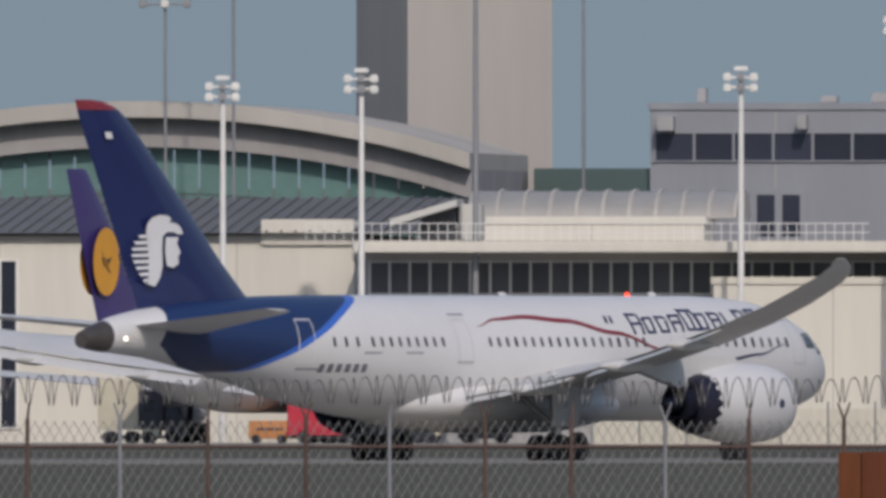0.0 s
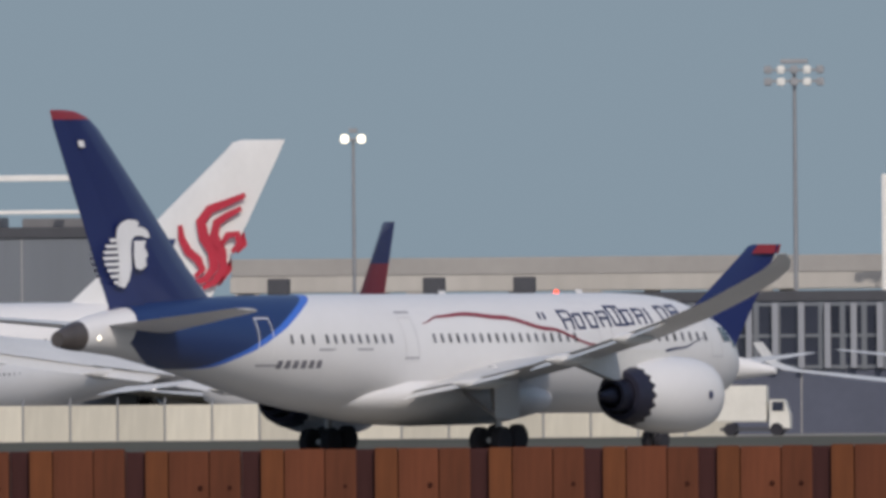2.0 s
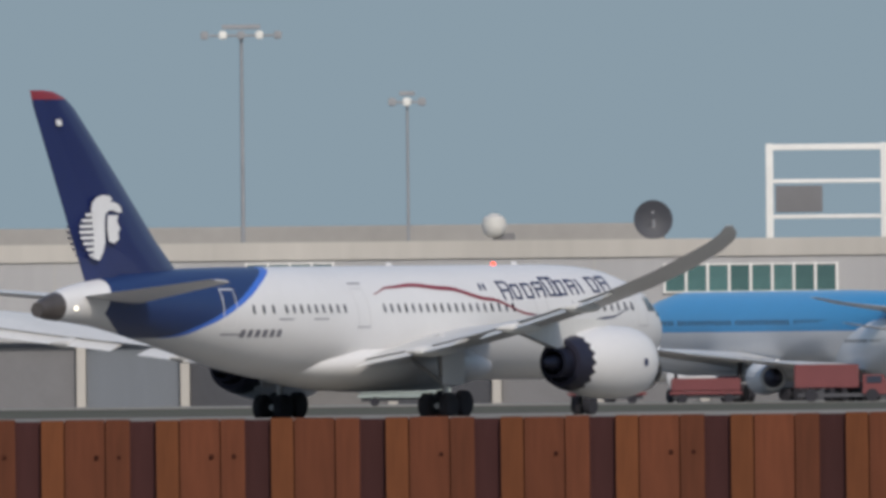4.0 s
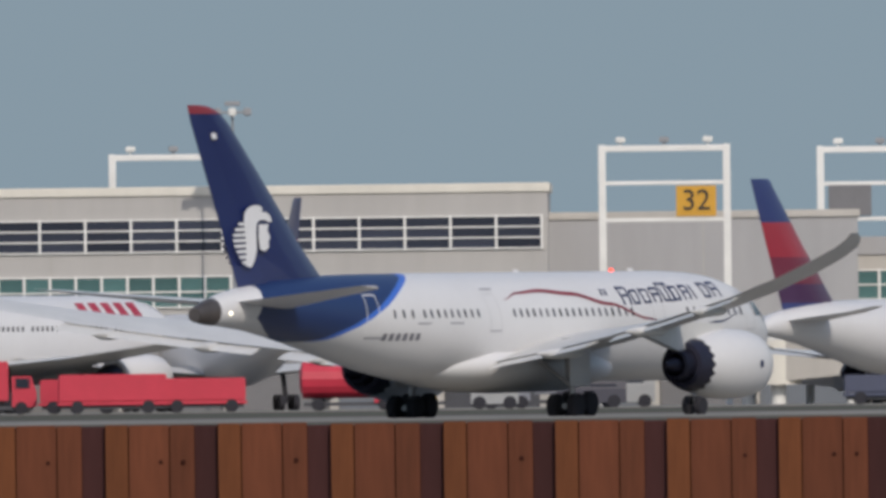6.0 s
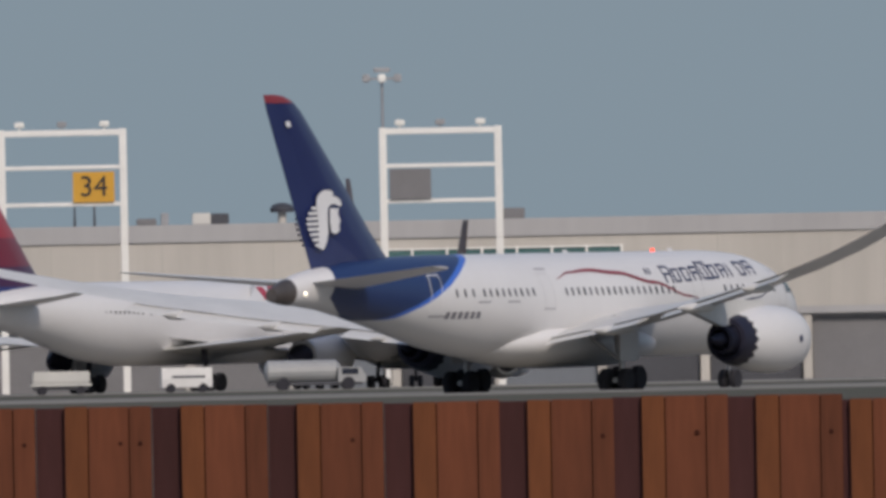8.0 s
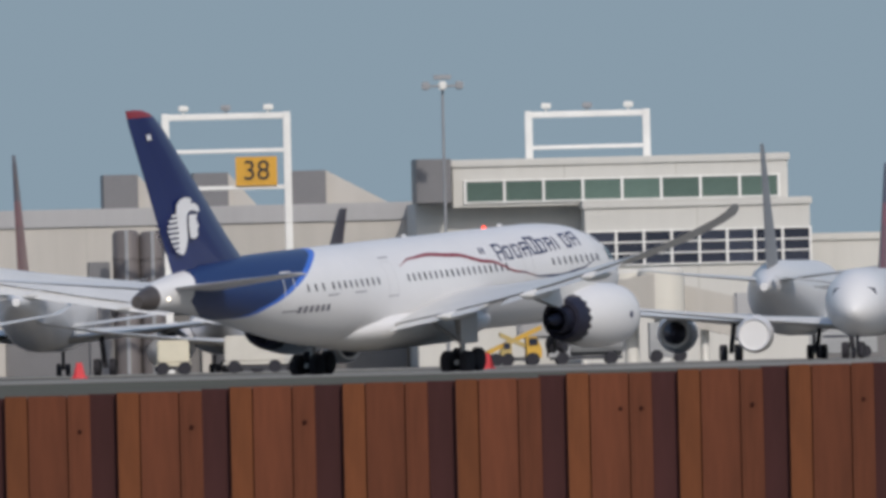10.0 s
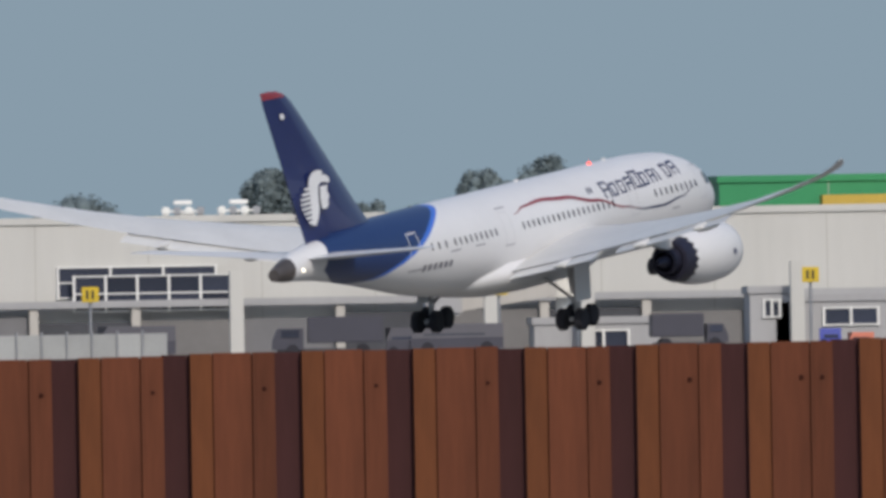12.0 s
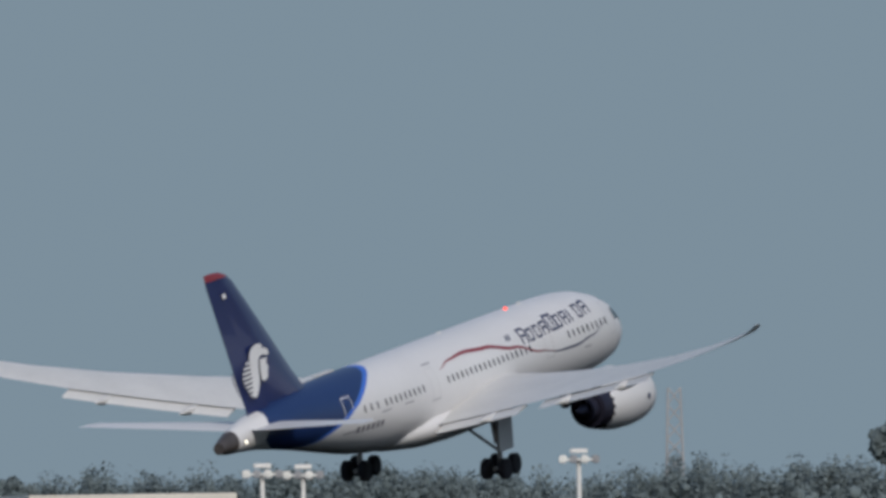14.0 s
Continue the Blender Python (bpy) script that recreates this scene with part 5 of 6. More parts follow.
def parked(label, x, y, heading, size, body, fin, wing=None, ttail=False, engine=None, lettering=None, squeeze=1.0):
    """A parked airliner: heading in degrees to the right of straight away."""
    m = pose(x, y, 0, 0, 0, 90 - heading) @ Matrix.Scale(size, 4)
    p = thing("parked_airliner", label, "airliner", m, "parked airliners")
    p.scale = (size * squeeze, size, size)
    wing = wing or grey_wing
    I = Matrix.Identity(4)
    f = piece("fuselage", stock("fuselage", body), p, I)
    fn = piece("fin", stock("fin", fin), p, I)
    piece("window_band", stock("windows", cabin_glass), f, I)["kind"] = "stuff"
    piece("cockpit_window", stock("cockpit", dark_glass), f, I)
    for s in (-1, 1):
        piece("wing", stock(("wing", s), wing), p, I)
        piece("tailplane", stock(("tailplane", s), wing), p, Matrix.Translation((-4.5, 0, 9.6)) if ttail else I)
        if ttail:
            e = piece("engine", stock(("engine", s), engine or white_paint), p, Matrix.Translation((-19, -s * 5.2, 3.3)))
            piece("nozzle", stock(("nozzle", s), dark_metal), e, I)
        else:
            e = piece("engine", stock(("engine", s), engine or white_paint), p, I)
            piece("nozzle", stock(("nozzle", s), dark_metal), e, I)
        piece("fan", stock(("fan", s), dark_metal), e, I)
        piece("main_gear", stock(("main_gear", s), tyre_rubber), p, I)
    piece("nose_gear", stock("nose_gear", tyre_rubber), p, I)
    if lettering:
        for s in (-1, 1):
            bm = bmesh.new()
            for k in range(5):
                x0 = 8.0 + 1.6 * k
                v = [bm.verts.new((AFT - a, s * w, z)) for a, z, w in ((x0, 6.4, 2.50), (x0 + 1.0, 6.4, 2.50), (x0 + 1.0, 7.3, 1.72), (x0, 7.3, 1.72))]
                bm.faces.new(v)
            part("lettering", bm, lettering, f, "plain lettering bars")
    return p, fn


def by_fin(label, tip, y, heading, body, fin, lag=0.0, squeeze=1.0, **more):
    """Places a parked airliner by the rear corner of its fin's top."""
    x, z = tip
    size = z / 16.9
    h = radians(heading)
    back = (AFT - 56.4 - lag) * size * squeeze
    return parked(label, x - math.sin(h) * back, y - math.cos(h) * back, heading, size, body, fin, squeeze=squeeze, **more)


C_NAVY, C_RED, C_DRED = (0.026, 0.042, 0.16), (0.34, 0.030, 0.05), (0.17, 0.024, 0.05)
red_fin = banded("navy_and_red_fin", "Z", [(6.0, C_NAVY), (7.6, (0.06, 0.02, 0.07)), (9.0, C_DRED), (11.0, C_RED), (13.6, C_NAVY), (17.5, C_NAVY)])
grey_fin = mat("pale_grey_fin", (0.5, 0.52, 0.54), 0.4, var=0.06, size=4)
white_fin = mat("white_fin", (0.72, 0.72, 0.72), 0.35, var=0.06, size=4)
dark_fin = mat("dark_grey_fin", (0.10, 0.07, 0.085), 0.45, var=0.15, size=3)
brown_fin = banded("dark_red_fin", "Z", [(6.0, (0.16, 0.04, 0.05)), (11.5, (0.20, 0.035, 0.05)), (13.4, (0.05, 0.03, 0.06)), (17.5, (0.05, 0.03, 0.06))])
blue_fin = mat("blue_fin", (0.02, 0.06, 0.27), 0.35, var=0.08, size=4)
purple_fin = mat("violet_navy_fin", (0.045, 0.03, 0.16), 0.35, var=0.08, size=4)
green_paint = mat("green_paint", (0.012, 0.20, 0.07), 0.4)
amber_paint = mat("amber_paint", (0.72, 0.33, 0.02), 0.4)
ink_red = mat("red_lettering", (0.40, 0.03, 0.06), 0.4)
WB = white_paint
tail_stripes = banded("white_body_green_tail", "X", [(-30, (0.03, 0.02, 0.03)), (-24.6, (0.16, 0.02, 0.04)), (-22.0, WHITE), (-20.6, (0.012, 0.14, 0.06)), (-18.6, WHITE), (30, WHITE)])
blue_body = banded("sky_blue_over_white_body", "Z", [(0.0, WHITE), (4.95, (0.035, 0.30, 0.62)), (9.0, (0.035, 0.30, 0.62))])

p, fn = by_fin("parked airliner with violet fin and amber disc", (-389.8, 17.8), 4370, 20, WB, purple_fin)
fin_shape(fn, [(51.6 + 1.9 * math.cos(a), 11.2 + 2.1 * math.sin(a)) for a in [k * math.tau / 24 for k in range(24)]], amber_paint, "disc")
fin_shape(fn, [(50.9, 10.4), (52.2, 11.0), (52.4, 11.9), (51.6, 11.3), (50.7, 11.5), (51.3, 11.0)], ink_navy)
p, fn = by_fin("parked airliner with pale fin and red foot", (-328.8, 18.9), 4520, -45, WB, grey_fin)
fin_shape(fn, [(44.5, 8.0), (51.5, 8.0), (52.0, 9.6), (46.6, 9.6)], red_paint, "red_foot")
p, fn = by_fin("parked airliner with green, white and red fin", (-312.8, 19.2), 4390, 31, tail_stripes, green_paint, lag=0.7)
italic = fn
fin_shape(fn, [(46.0, 7.4), (50.6, 7.4), (54.2, 14.6), (52.6, 13.4)], white_fin, "white_flash")
for s in (-1, 1):
    bm = bmesh.new()
    bm.faces.new([bm.verts.new((AFT - x, s * 0.5, z)) for x, z in ((46.9, 7.4), (49.6, 7.4), (51.6, 11.4))])
    part("red_flash", bm, red_paint, fn)
p, fn = by_fin("parked airliner with white fin and flag colours", (-291.0, 20.1), 4525, -82, WB, white_fin)
fin_shape(fn, [(55.9, 16.4), (56.2, 16.5), (54.4, 13.2), (51.0, 10.2), (46.0, 8.0), (47.2, 9.4), (51.5, 12.0)], green_paint, "green_band")
fin_shape(fn, [(45.5, 7.6), (47.8, 7.6), (48.6, 9.3), (46.6, 8.9)], red_paint, "red_band")
p, fn = by_fin("parked airliner with white fin and red curls", (-250.8, 19.4), 4385, -78, WB, white_fin, squeeze=0.6, lettering=ink_red)


curl_red = mat("bright_red_paint", (0.46, 0.03, 0.055), 0.4)


def ribbon_shape(parent, pts, width, material):
    for s in (-1, 1):
        bm = bmesh.new()
        prev = None
        for i, (x, z) in enumerate(pts):
            a, b = pts[max(0, i - 1)], pts[min(len(pts) - 1, i + 1)]
            d = Vector((b[0] - a[0], b[1] - a[1])).normalized()
            w = width * (0.35 + 0.65 * math.sin(math.pi * (i + 0.5) / len(pts)))
            v = [bm.verts.new((AFT - x + k * d.y * w / 2, s * 0.47, z + k * d.x * w / 2)) for k in (-1, 1)]
            if prev:
                bm.faces.new((prev[0], v[0], v[1], prev[1]))
            prev = v
        part("curl", bm, material, parent, "plain red curl")


ribbon_shape(fn, [(54.23, 13.80), (53.17, 13.36), (52.20, 13.01), (51.67, 12.30), (51.84, 11.41), (52.33, 10.62), (52.42, 9.73), (51.93, 9.07), (51.22, 8.85)], 0.62, curl_red)
ribbon_shape(fn, [(54.01, 13.05), (53.21, 12.65), (52.59, 12.25), (52.42, 11.50), (52.86, 10.62), (52.95, 9.64), (52.42, 8.89), (51.75, 8.58)], 0.55, curl_red)
ribbon_shape(fn, [(50.47, 12.12), (50.56, 11.37), (50.91, 10.66), (51.49, 10.17), (51.75, 9.60), (51.31, 9.20)], 0.5, curl_red)
ribbon_shape(fn, [(52.86, 11.02), (53.21, 11.55), (53.75, 11.59), (53.88, 11.02), (53.44, 10.57)], 0.45, curl_red)


def recut(fin, wide, lean):
    """Gives one fin a broader chord or more sweep than the common shape."""
    for ob in [fin] + list(fin.children):
        ob.data = ob.data.copy()
        for v in ob.data.vertices:
            v.co.x = (v.co.x - AFT + 56.4) * wide + AFT - 56.4 - lean * max(0.0, v.co.z - 7.0) / 9.9


recut(fn, 1.7, 0.0)
recut(italic, 0.85, 0.7)
by_fin("parked white airliner with navy and red fin", (-254.7, 12.9), 4330, -44, WB, red_fin, lettering=ink_red)
by_fin("parked white airliner with narrow navy and red fin", (-247.9, 14.2), 4460, -22, WB, red_fin)
p, fn = by_fin("parked white airliner with navy fin and red tip", (-215.6, 12.2), 4320, -68, WB, navy_paint)
fin_shape(fn, [(54.0, 16.1), (56.2, 16.1), (56.4, 16.9), (54.6, 16.9)], red_paint, "red_tip")
for data in (("navy and red fin", (-206.7, 12.6), 4330, 30, red_fin), ("dark fin seen edge-on", (17.9, 10.8), 4350, -10, dark_fin),
             ("navy and red fin", (-82.0, 11.6), 4405, -62, red_fin),
             ("navy and red fin", (-69.0, 16.5), 4350, 31, red_fin), ("navy and red fin seen almost edge-on", (-32.0, 13.7), 4360, -13, red_fin),
             ("navy and red fin", (-3.1, 14.5), 4340, 29, red_fin), 
             ("red and white fin seen edge-on", (39.7, 14.7), 4350, -9, brown_fin), ("blue fin", (37.1, 9.9), 4350, -16, blue_fin),
             ("navy and red fin", (43.0, 15.5), 4340, 29, red_fin), ("blue fin", (36.6, 9.8), 4340, -58, blue_fin),
             ("dark fin seen edge-on", (68.2, 13.5), 4350, 7, dark_fin),
             ("dark fin seen edge-on", (76.0, 10.7), 4350, -9, dark_fin), ("dark red fin seen edge-on", (146.4, 12.4), 4350, -11, brown_fin),
             ("dark fin seen edge-on", (172.9, 10.4), 4350, -14, dark_fin), ("dark red fin seen edge-on", (151.5, 14.3), 4350, 6, brown_fin),
             ("grey fin seen edge-on", (199.1, 13.9), 4340, 7, mast_steel)):
    by_fin("parked white airliner with " + data[0], data[1], data[2], data[3], WB, data[4], lettering=ink_red if data[4] is red_fin else ink_navy if data[4] is blue_fin else None)
p, fn = by_fin("parked white airliner with navy and red fin, pointing away", (-87.7, 11.6), 4290, -14, WB, red_fin)
recut(fn, 2.6, 0.0)
by_fin("parked sky-blue and white airliner with pale fin", (-87.8, 15.36), 4300, -24, blue_body, white_fin)
for (x, z), hd, size in (((139.2, 2.9), 168, 0.72), ((202.9, 2.3), 186, 0.74)):
    h = radians(hd)
    parked("parked white airliner, its nose towards the runway", x - math.sin(h) * AFT * size, 4300 - math.cos(h) * AFT * size, hd, size, WB, red_fin if hd < 180 else brown_fin)
by_fin("small parked regional jet with a T-tail", (329.6, 6.9), 4385, 12, WB, mast_steel, ttail=True)


# ---- vehicles and gear on the apron ----
def vehicle(x, y, length, height, color, style="van", heading=90, label="", z=0.0):
    """A service vehicle on four wheels; heading 90 looks to the right."""
    v = thing(style, label, style.replace("_", " "), pose(x, y, z, 0, 0, 90 - heading), "apron vehicles")
    paint = mat("paint_" + "_".join(str(int(c * 100)) for c in color), color, 0.5, var=0.1, size=1.5)
    L, H, W = length, height, min(2.4, 0.9 + length * 0.25)
    bm = bmesh.new()
    if style in ("box_truck", "catering_truck"):
        box(bm, -L / 2, L * 0.18, -W / 2, W / 2, 0.9, H, 0.06)
    elif style == "tanker":
        lathe(bm, [(-L / 2, H * 0.2), (-L / 2 + 0.2, H * 0.36), (L * 0.2, H * 0.36), (L * 0.25, H * 0.2)], 16, "x", (0, 0, H * 0.6))
    elif style == "baggage_cart":
        box(bm, -L / 2, L / 2, -W / 2, W / 2, 0.55, 0.75, 0.03)
        box(bm, -L / 2 + 0.1, L / 2 - 0.1, -W / 2 + 0.1, W / 2 - 0.1, 0.76, H, 0.08)
    elif style == "belt_loader":
        rings(bm, [[(u, w, hz) for w, hz in ((-0.5, h), (0.5, h), (0.5, h + 0.3), (-0.5, h + 0.3))] for u, h in ((-L / 2, 0.7), (L / 2, H - 0.3))])
    else:
        rings(bm, [[(u, sgn * W / 2 * k, hz) for sgn in (-1, 1) for u in ((-L / 2, L / 2) if sgn < 0 else (L / 2 - sl, -L / 2))] for hz, k, sl in ((0.35, 1, 0), (H * 0.55, 1, 0), (H, 0.86, L * 0.12))])
    part("body", bm, paint, v, smooth=False)
    if style in ("box_truck", "catering_truck", "tanker", "belt_loader"):
        bm = bmesh.new()
        a = L * 0.22
        rings(bm, [[(u, w, hz) for u, w in ((a, -W * 0.46), (L / 2 - s, -W * 0.46), (L / 2 - s, W * 0.46), (a, W * 0.46))] for hz, s in ((0.5, 0), (H * 0.42, 0.02), (H * 0.72, 0.35))])
        part("cab", bm, paint, v)
    a0, a1 = (L * 0.26, L * 0.42) if style in ("box_truck", "catering_truck", "tanker", "belt_loader") else (-L * 0.3, L * 0.36)
    if style != "baggage_cart":
        for s in (-1, 1):
            bm = bmesh.new()
            box(bm, a0, a1, s * W * 0.47 - 0.04, s * W * 0.47 + 0.04, H * 0.5, H * 0.68)
            part("side_window", bm, dark_glass, v)
    r = 0.42 if H > 1.8 else 0.3
    for u in (-L * 0.32, L * 0.32):
        for s in (-1, 1):
            bm = bmesh.new()
            lathe(bm, [(-0.13, r * 0.6), (-0.13, r), (0.13, r), (0.13, r * 0.6)], 14, "y", (u, s * W * 0.45, r))
            part("wheel", bm, tyre_rubber, v, smooth=True)
    bm = bmesh.new()
    box(bm, -L * 0.46, L * 0.46, -W * 0.4, W * 0.4, 0.32, 0.56)
    part("chassis", bm, dark_trim, v)
    return v


RED, MAROON, CREAM, GREY, DARK, AMBER, STEELBLUE = (0.50, 0.03, 0.06), (0.15, 0.035, 0.04), (0.62, 0.58, 0.46), (0.30, 0.31, 0.32), (0.05, 0.05, 0.07), (0.55, 0.33, 0.04), (0.07, 0.11, 0.25)
for x, length, height, color, style, label in (
        (-378.8, 2.6, 1.5, (0.5, 0.2, 0.05), "tug", "small orange and red baggage tug"),
        (-369.5, 4.0, 2.4, CREAM, "baggage_cart", "cream covered baggage cart"),
        (-364.7, 3.4, 2.6, DARK, "van", "dark service van on the apron"),
        (-386.4, 4.2, 3.4, DARK, "box_truck", "dark box truck on the apron"),
        (-387.9, 4.0, 4.2, CREAM, "catering_truck", "cream catering truck by the hall"),
        (-355.1, 4.6, 2.6, CREAM, "baggage_cart", "cream covered baggage cart"),
        (-350.4, 5.0, 2.8, CREAM, "box_truck", "cream box truck on the apron"),
        (-335.3, 5.0, 3.0, AMBER, "baggage_cart", "amber cargo dolly with goods"),
        (-317.2, 2.4, 2.2, (0.7, 0.7, 0.7), "van", "small white service van"),
        (-325.8, 5.4, 1.9, CREAM, "baggage_cart", "low cream cargo dolly"),
        (-306.2, 6.0, 3.6, CREAM, "box_truck", "cream high-loader truck"),
        (-295.7, 3.0, 2.0, AMBER, "tug", "amber baggage tug"),
        (-289.2, 2.6, 1.6, AMBER, "belt_loader", "amber belt loader"),
        (-264.7, 5.5, 2.2, STEELBLUE, "van", "blue service van"),
        (-259.2, 3.6, 2.0, CREAM, "baggage_cart", "cream baggage cart"),
        (-247.6, 3.5, 2.2, DARK, "van", "dark service van"),
        (-227.6, 5.6, 2.2, (0.68, 0.68, 0.64), "baggage_cart", "white cargo container dolly"),
        (-215.3, 4.6, 3.2, (0.66, 0.65, 0.60), "box_truck", "white box truck by the pier"),
        (-246.4, 7.5, 1.9, CREAM, "baggage_cart", "long cream cargo dolly"),
        (-122.7, 6.0, 1.5, (0.28, 0.33, 0.32), "baggage_cart", "grey-green container dolly"),
        (-109.9, 5.0, 1.6, MAROON, "baggage_cart", "maroon baggage cart"),
        (-103.5, 4.6, 1.6, MAROON, "baggage_cart", "maroon baggage cart"),
        (-86.2, 4.0, 2.2, GREY, "van", "grey service van"),
        (-94.8, 6.0, 2.4, MAROON, "box_truck", "maroon box truck on the apron"),
        (-70.3, 4.0, 1.8, GREY, "van", "grey service van"),
        (-62.0, 1.6, 1.7, CREAM, "baggage_cart", "cream baggage container"),
        (-60.2, 1.9, 1.7, CREAM, "baggage_cart", "cream baggage container"),
        (-51.2, 5.6, 3.4, RED, "box_truck", "bright red box truck"),
        (-60.0, 4.0, 1.8, GREY, "van", "grey service van"),
        (-45.6, 5.2, 2.2, RED, "baggage_cart", "bright red covered baggage cart"),
        (-374.3, 6.6, 2.9, RED, "baggage_cart", "tall bright red covered baggage cart"),
        (-37.8, 5.4, 2.2, RED, "baggage_cart", "bright red covered baggage cart"),
        (-28.5, 6.6, 3.4, RED, "tanker", "bright red fuel tanker"),
        (-21.7, 6.4, 3.3, AMBER, "belt_loader", "amber belt loader with a long boom"),
        (-43.5, 7.0, 2.5, RED, "baggage_cart", "bright red covered baggage cart"),
        (-19.4, 3.0, 2.2, GREY, "van", "grey service van"),
        (-13.3, 4.4, 2.2, DARK, "van", "dark service van"),
        (-16.0, 5.5, 3.4, (0.2, 0.21, 0.25), "box_truck", "dark grey box truck"),
        (-11.1, 3.6, 2.6, GREY, "van", "grey service van"),
        (7.6, 4.6, 1.8, DARK, "tug", "dark baggage tug"),
        (5.6, 6.0, 1.9, (0.06, 0.07, 0.12), "baggage_cart", "dark blue cargo dolly"),
        (12.4, 6.6, 1.9, (0.06, 0.07, 0.12), "baggage_cart", "dark blue cargo dolly"),
        (18.5, 3.0, 2.4, (0.6, 0.6, 0.58), "van", "white service van"),
        (35.3, 3.6, 1.4, DARK, "tug", "dark baggage tug"),
        (43.4, 3.6, 2.6, GREY, "box_truck", "grey box truck"),
        (56.9, 3.2, 1.6, (0.6, 0.6, 0.6), "van", "white service van"),
        (65.0, 6.4, 2.0, GREY, "tanker", "grey fuel tanker"),
        (49.0, 3.8, 1.5, (0.5, 0.5, 0.48), "baggage_cart", "pale baggage container"),
        (164.4, 4.0, 2.4, (0.55, 0.53, 0.48), "baggage_cart", "pale baggage container"),
        (185.3, 3.6, 2.6, AMBER, "belt_loader", "amber belt loader"),
        (159.3, 2.2, 2.2, CREAM, "baggage_cart", "cream baggage container"),
        (166.2, 3.6, 2.4, (0.5, 0.5, 0.48), "baggage_cart", "pale baggage container"),
        (195.3, 2.4, 2.6, GREY, "van", "grey service van"),
        (185.7, 2.6, 2.2, (0.42, 0.32, 0.12), "belt_loader", "amber lift truck"),
        (206.7, 4.4, 2.2, GREY, "van", "grey service van"),
        (220.8, 3.2, 2.2, (0.5, 0.5, 0.5), "van", "pale service van"),
        (190.0, 5.0, 2.4, GREY, "tanker", "grey fuel tanker"),
        (255.6, 7.2, 2.6, DARK, "box_truck", "dark box truck by the cargo hall"),
        (260.7, 2.6, 1.8, DARK, "tug", "dark baggage tug"),
        (243.2, 5.0, 2.2, DARK, "van", "dark service van"),
        (279.1, 5.0, 2.4, DARK, "box_truck", "dark box truck by the cargo hall"),
        (288.3, 1.4, 1.3, (0.04, 0.06, 0.35), "tug", "small blue baggage tug"),
        (264.0, 6.0, 2.0, DARK, "van", "dark service van"),
        (290.3, 1.6, 1.0, (0.5, 0.12, 0.06), "tug", "small orange-red baggage tug"),
        (308.4, 5.0, 2.2, DARK, "box_truck", "dark box truck by the cargo hall"),
        (315.4, 6.0, 2.0, MAROON, "baggage_cart", "maroon baggage cart"),
        (305.9, 4.4, 3.2, DARK, "van", "dark service van")):
    if len(label.split()) < 5:
        label += " parked on the apron"
    vehicle(x, 4290 + random.uniform(-12, 12) if -240 < x < 180 else 4395, length, height, color, style, random.choice((88, 92, 268, 272)), label)

# cones
for x in (149.5, 174.7, 149.3, 174.7, 174.6, 202.6):
    bm = bmesh.new()
    lathe(bm, [(0.0, 0.45), (0.08, 0.42), (0.1, 0.3), (1.0, 0.06)], 12, "z", (x, 4180, 0))
    solid("traffic_cone", bm, mat("red_cone_plastic", (0.6, 0.04, 0.05), 0.6), "red plastic traffic cone on the taxiway", "cone", group="traffic cones")


def jet_bridge(x0, z0, x1, z1, y, label="pale jet bridge on steel legs", m=None):
    j = thing("jet_bridge", label, "jet bridge")
    bm = bmesh.new()
    rings(bm, [[(x, y + w, z + h) for w, h in ((-1.4, -1.3), (1.4, -1.3), (1.4, 1.3), (-1.4, 1.3))] for x, z in ((x0, z0), (x1, z1))])
    part("tunnel", bm, m or concrete, j, "ribbed tunnel")
    for k in range(9):
        f = k / 8
        bm = bmesh.new()
        x, z = x0 + (x1 - x0) * f, z0 + (z1 - z0) * f
        box(bm, x - 0.07, x + 0.07, y - 1.44, y + 1.44, z - 1.34, z + 1.34)
        part("rib", bm, m or concrete, j)
    bm = bmesh.new()
    lathe(bm, [(z0 - 1.5, 1.5), (z0 + 1.35, 1.5), (z0 + 1.6, 1.0)], 16, "z", (x0, y, 0))
    part("rotunda", bm, cream_wall, j, smooth=True)
    for f, r in ((0.0, 0.5), (0.72, 0.28)):
        bm = bmesh.new()
        x, z = x0 + (x1 - x0) * f, z0 + (z1 - z0) * f
        tube(bm, (x, y, 0), (x, y, z - 1.3), r, r, 10)
        part("leg", bm, pale_steel, j, smooth=True)
    bm = bmesh.new()
    s = 1 if x1 > x0 else -1
    box(bm, min(x1, x1 + s * 2.4), max(x1, x1 + s * 2.4), y - 1.7, y + 1.7, z1 - 1.6, z1 + 1.5, 0.2)
    part("cab", bm, grey_wall, j, "grey cab at the end")


jet_bridge(-76.3, 5.5, -81.5, 6.1, 4400)
jet_bridge(-1.5, 2.8, 5.1, 3.4, 4400)
jet_bridge(-3.4, 2.9, 2.1, 2.4, 4405)
jet_bridge(195.2, 4.6, 188.2, 3.3, 4400)
jet_bridge(193.3, 4.5, 199.9, 2.9, 4402)
jet_bridge(227.2, 3.8, 218.4, 3.3, 4410)
jet_bridge(306.0, 4.6, 319.9, 3.3, 4415)
jet_bridge(272.4, 5.1, 265.7, 4.1, 4418)

